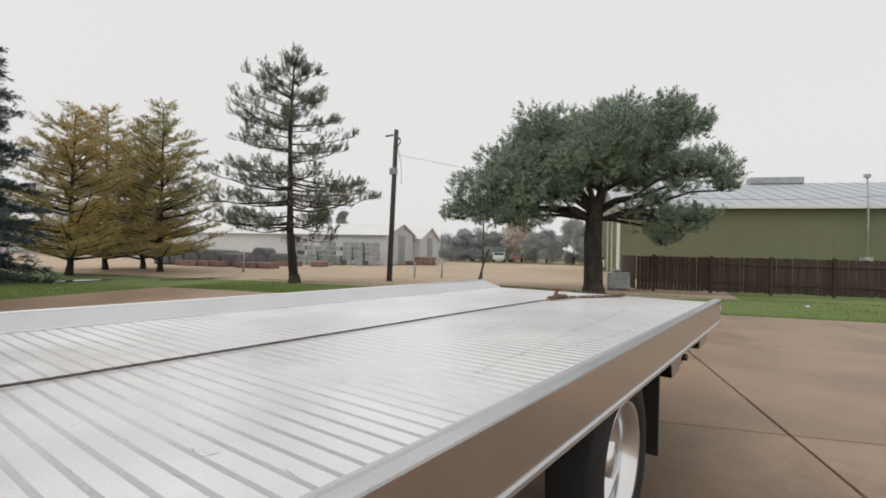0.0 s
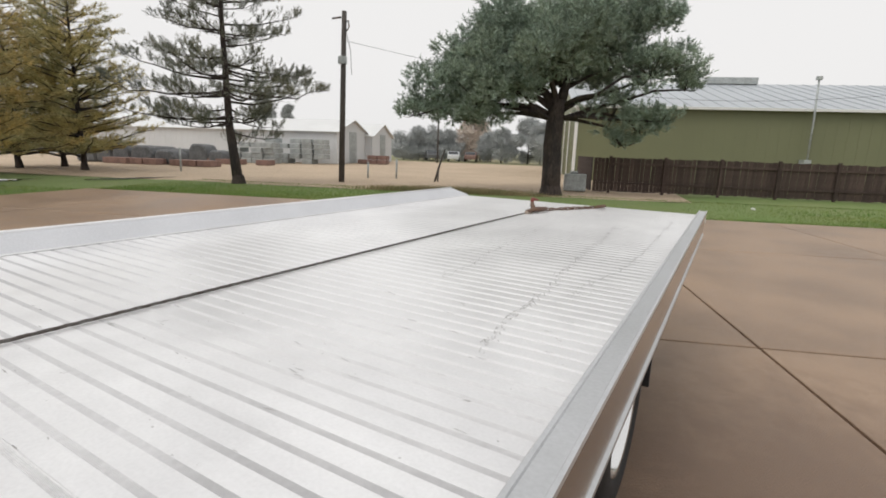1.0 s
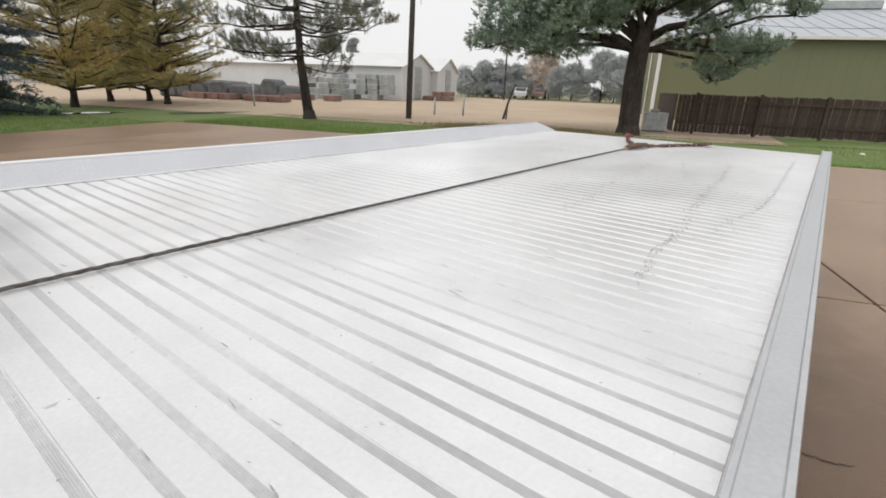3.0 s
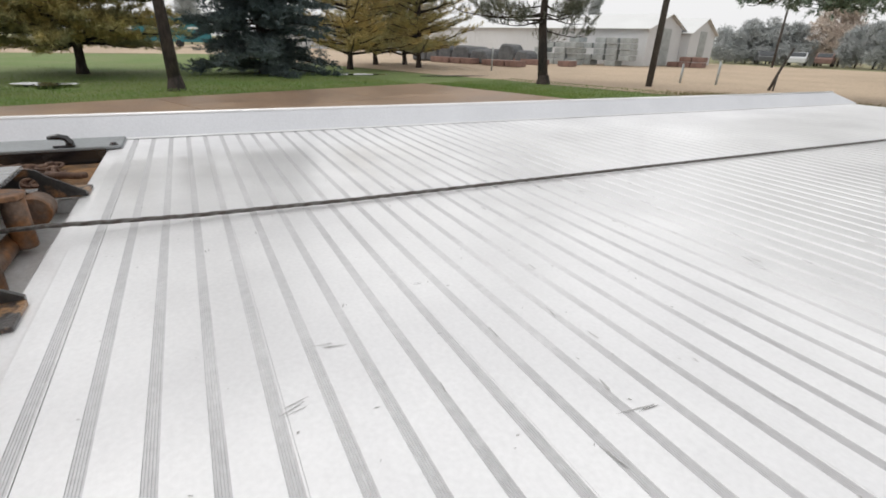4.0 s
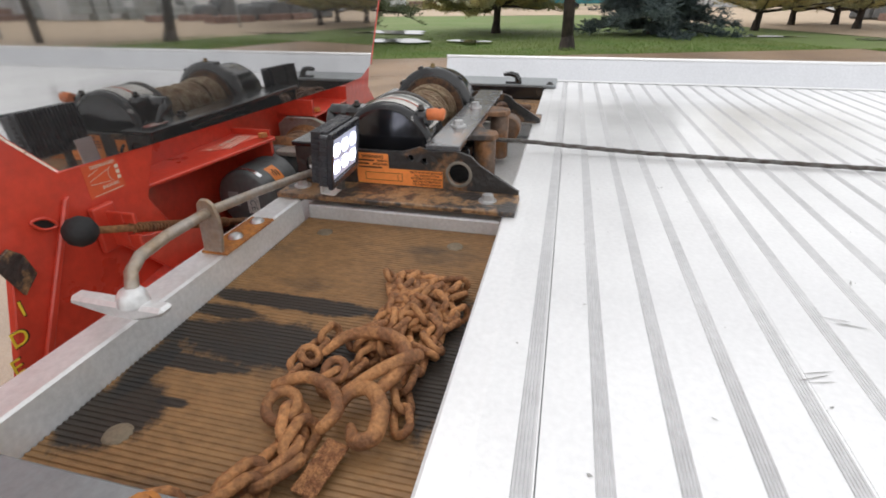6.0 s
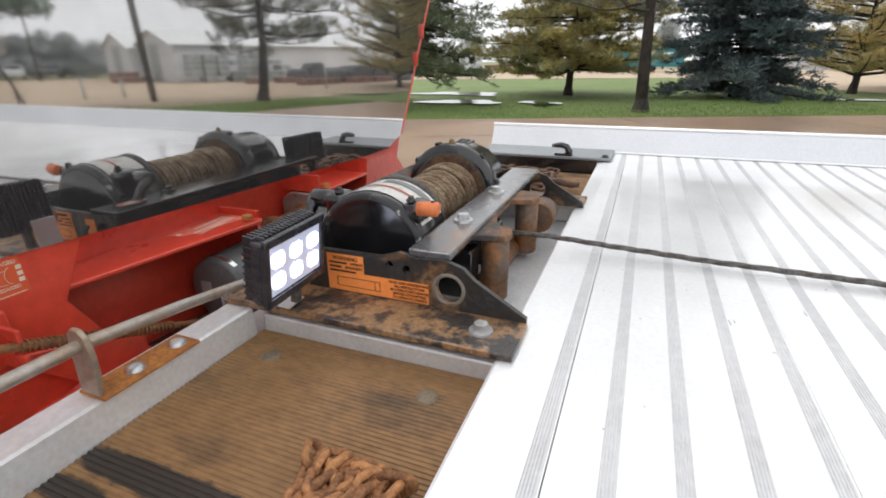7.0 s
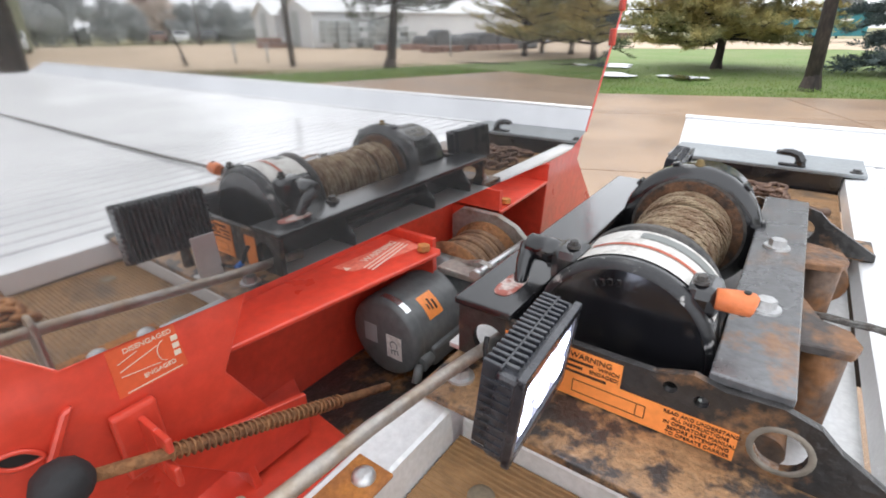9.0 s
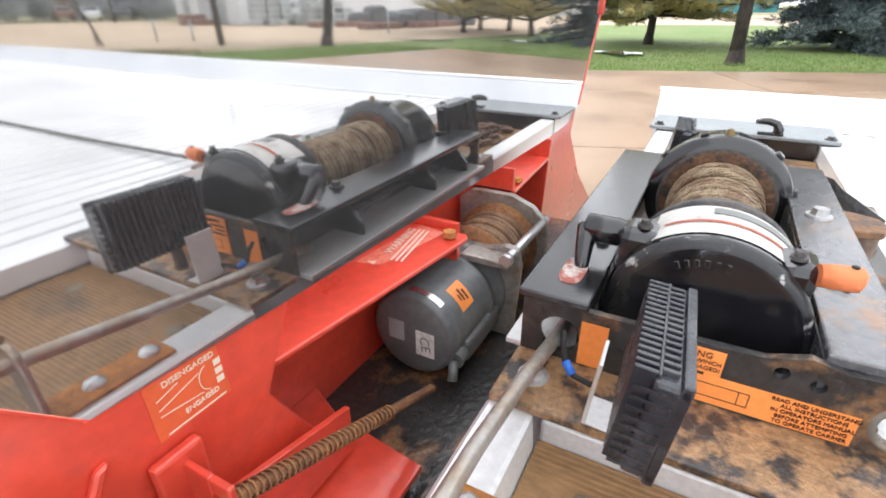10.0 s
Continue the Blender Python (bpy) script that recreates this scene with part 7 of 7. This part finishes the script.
    # yellow letters down the leg
    for k, c in enumerate("SIDEP"):
        x, z = 0.738 + 0.0165 * k, 1.048 - 0.0335 * k
        writing(ob, c, 0.030, face_y(x, MY - 0.0025, z), M_YELLOW, "leg_letter")
        writing(ob, c, 0.034, face_y(x - 0.0015, MY - 0.0034, z - 0.001), M_INK, "leg_letter_shadow")
    # spring-loaded pin with a ball knob
    pin = thing("lock_pin", "rusty spring-loaded locking pin with a black ball knob", "lock pin")
    a, b = Vector((0.676, -0.524, 1.092)), Vector((0.345, -0.500, 0.968))
    d = (b - a).normalized()
    bm = bmesh.new()
    tube(bm, [a, b], 0.0055, 10)
    part("pin", bm, M_RUST, pin)
    bm = bmesh.new()
    lathe(bm, [(-0.020, 0.0), (-0.017, 0.011), (-0.010, 0.018), (0.0, 0.021), (0.010, 0.019), (0.018, 0.012), (0.021, 0.007)], a, d, 20)
    part("knob", bm, M_RUBBER, pin, "black rubber ball knob")
    bm = bmesh.new()
    u = d.orthogonal().normalized()
    v = d.cross(u)
    s0, s1, turns = 0.075, 0.272, 32
    pts = [a + d * (s0 + (s1 - s0) * k / (turns * 10)) + (u * math.cos(k * 0.6283) + v * math.sin(k * 0.6283)) * 0.0070 for k in range(turns * 10 + 1)]
    tube(bm, pts, 0.0014, 5)
    part("spring", bm, M_RUST, pin, "rusted coil spring")
    bm = bmesh.new()
    box(bm, 0.603, 0.609, -0.556, -0.525, 1.035, 1.090, 0.002)
    box(bm, 0.603, 0.609, -0.526, -0.505, 1.074, 1.090, 0.002)
    box(bm, 0.603, 0.609, -0.526, -0.505, 1.035, 1.056, 0.002)
    box(bm, 0.590, 0.628, -0.562, -0.552, 1.03, 1.100, 0.003)
    prism(bm, [(0.44, 1.0), (0.60, 1.04), (0.60, 1.03), (0.52, 0.94), (0.44, 0.94)], "y", -0.552, -0.545, 0.001)
    part("pin_bracket", bm, M_RED, ob)
    return ob


M_DECAL = material("lever_decal_film", (0.70, 0.115, 0.04), 0.4, vary=0.06, scale=30, fine=150, bump=0.02)
M_PALEINK = plain("pale_ink", (0.72, 0.62, 0.50), 0.5)
M_STICKER = material("worn_sticker", (0.72, 0.22, 0.155), 0.5, vary=0.12, scale=60, fine=200, bump=0.02, second=(0.66, 0.14, 0.09))
M_DARKRED = plain("cream_lettering", (0.80, 0.62, 0.52), 0.5)
cab_guard()


def side_winch():
    ob = thing("side_winch", "small grey electric winch with rusty rope under the red shelf", "winch")
    y, z = -0.572, 0.975
    bm = bmesh.new()
    lathe(bm, [(0.272, 0.0), (0.272, 0.058), (0.268, 0.064), (0.255, 0.066), (0.252, 0.064), (0.248, 0.066), (0.160, 0.066), (0.158, 0.070), (0.150, 0.070), (0.148, 0.066), (0.130, 0.067), (0.128, 0.076), (0.108, 0.078), (0.106, 0.05)], (0, y, z), (1, 0, 0), 40)
    motor = part("motor", bm, M_CAST, ob, "grey cylindrical motor")
    bm = bmesh.new()
    box(bm, 0.2722, 0.2728, -0.566, -0.537, 0.945, 0.985)
    lab = part("motor_label", bm, M_PAPER, motor, "white rating label")
    side = Matrix(((0, 0, 1, 0), (1, 0, 0, 0), (0, 1, 0, 0), (0, 0, 0, 1)))
    writing(ob, "CE", 0.021, Matrix.Translation((0.2732, -0.552, 0.965)) @ side @ Matrix.Rotation(radians(-82), 4, "Z"), M_GREYINK, "label_lettering")
    bm = bmesh.new()
    box(bm, 0.2722, 0.2727, -0.610, -0.585, 0.960, 0.992)
    part("motor_label", bm, M_STEELSTOCK, motor, "pale worn label")
    bm = bmesh.new()
    r = 0.0665
    rows = [[bm.verts.new((x, y + r * math.cos(a), z + r * math.sin(a))) for a in np.linspace(radians(28), radians(62), 8)] for x in (0.198, 0.232)]
    for k in range(7):
        bm.faces.new((rows[0][k], rows[0][k + 1], rows[1][k + 1], rows[1][k]))
    part("orange_sticker", bm, M_LABEL, motor, "orange sticker")
    bm = bmesh.new()
    r = 0.0672
    for x0, x1, a0, a1 in ((0.206, 0.210, 36, 50), (0.214, 0.218, 38, 54), (0.221, 0.224, 40, 48)):
        rows = [[bm.verts.new((x, y + r * math.cos(a), z + r * math.sin(a))) for a in np.linspace(radians(a0), radians(a1), 4)] for x in (x0, x1)]
        for k in range(3):
            bm.faces.new((rows[0][k], rows[0][k + 1], rows[1][k + 1], rows[1][k]))
    part("sticker_mark", bm, M_INK, motor)
    bm = bmesh.new()
    rows = [[bm.verts.new((x, y + (0.0668 if x < 0.26 else 0.0655) * math.cos(a), z + (0.0668 if x < 0.26 else 0.0655) * math.sin(a))) for a in np.linspace(radians(52), radians(98), 10)] for x in (0.2535, 0.263)]
    for k in range(9):
        bm.faces.new((rows[0][k], rows[0][k + 1], rows[1][k + 1], rows[1][k]))
    part("silver_strip", bm, M_CHROME, motor, "bright bare strip on the motor's rim")
    bm = bmesh.new()
    box(bm, 0.13, 0.24, -0.530, -0.500, 0.930, 0.965, 0.006)
    tube(bm, [(0.235, -0.515, 0.947), (0.262, -0.512, 0.945)], 0.014, 12)
    tube(bm, [(0.262, -0.512, 0.945), (0.280, -0.505, 0.925)], 0.007, 8)
    part("motor_foot", bm, M_CAST, ob)
    # bracket cheeks and drum
    for x, cheek in ((0.112, [(-0.60, 0.90), (-0.482, 0.90), (-0.474, 1.03), (-0.480, 1.058), (-0.50, 1.062), (-0.55, 1.046), (-0.60, 1.0)]),
                     (-0.024, [(-0.645, 0.90), (-0.482, 0.90), (-0.474, 1.03), (-0.482, 1.052), (-0.505, 1.074), (-0.545, 1.090), (-0.62, 1.090), (-0.645, 1.07)])):
        bm = bmesh.new()
        prism(bm, cheek, "x", x - 0.006, x + 0.006, 0.0025)
        if x > 0:
            box(bm, 0.100, 0.150, -0.560, -0.484, 1.038, 1.050, 0.003)
        part("drum_cheek", bm, M_SHINYCAST, ob, "bare cast cheek plate")
    bm = bmesh.new()
    tube(bm, [(0.150, -0.488, 1.052), (-0.045, -0.488, 1.046)], 0.0072, 12)
    tube(bm, [(0.138, -0.488, 1.052), (0.150, -0.488, 1.052)], 0.0105, 6)
    part("tie_rod", bm, M_BOLT, ob, "bright tie rod")
    bm = bmesh.new()
    lathe(bm, [(0.104, 0.05), (0.102, 0.074), (0.098, 0.074), (0.096, 0.045), (-0.010, 0.045), (-0.012, 0.074), (-0.016, 0.074), (-0.016, 0.05)], (0, -0.565, 0.998), (1, 0, 0), 36)
    part("drum", bm, M_RUST, ob)
    bm = bmesh.new()
    for k in range(11):
        x = -0.006 + 0.100 * (k + 0.5) / 11
        r0 = 0.058 + 0.003 * math.sin(k * 1.7)
        tube(bm, [(x + 0.009 * q / 30, -0.565 + r0 * math.cos(6.2832 * q / 30), 0.998 + r0 * math.sin(6.2832 * q / 30)) for q in range(31)], 0.0052, 6, caps=False)
    part("wound_rope", bm, M_RUSTROPE, ob, "rust brown wire rope")
    bm = bmesh.new()
    lathe(bm, [(-0.030, 0.06), (-0.045, 0.058), (-0.075, 0.050), (-0.080, 0.0)], (0, -0.565, 0.998), (1, 0, 0), 28)
    part("gear_cover", bm, M_CAST, ob)


M_SHINYCAST = material("bare_cast", (0.36, 0.34, 0.31), 0.4, metal=0.6, vary=0.15, scale=20, fine=120, bump=0.15, second=(0.25, 0.20, 0.16), cover=0.42)
M_RUSTROPE = material("rusted_rope", (0.24, 0.14, 0.075), 0.6, vary=0.3, scale=40, fine=400, bump=0.5, second=(0.14, 0.075, 0.04))
side_winch()
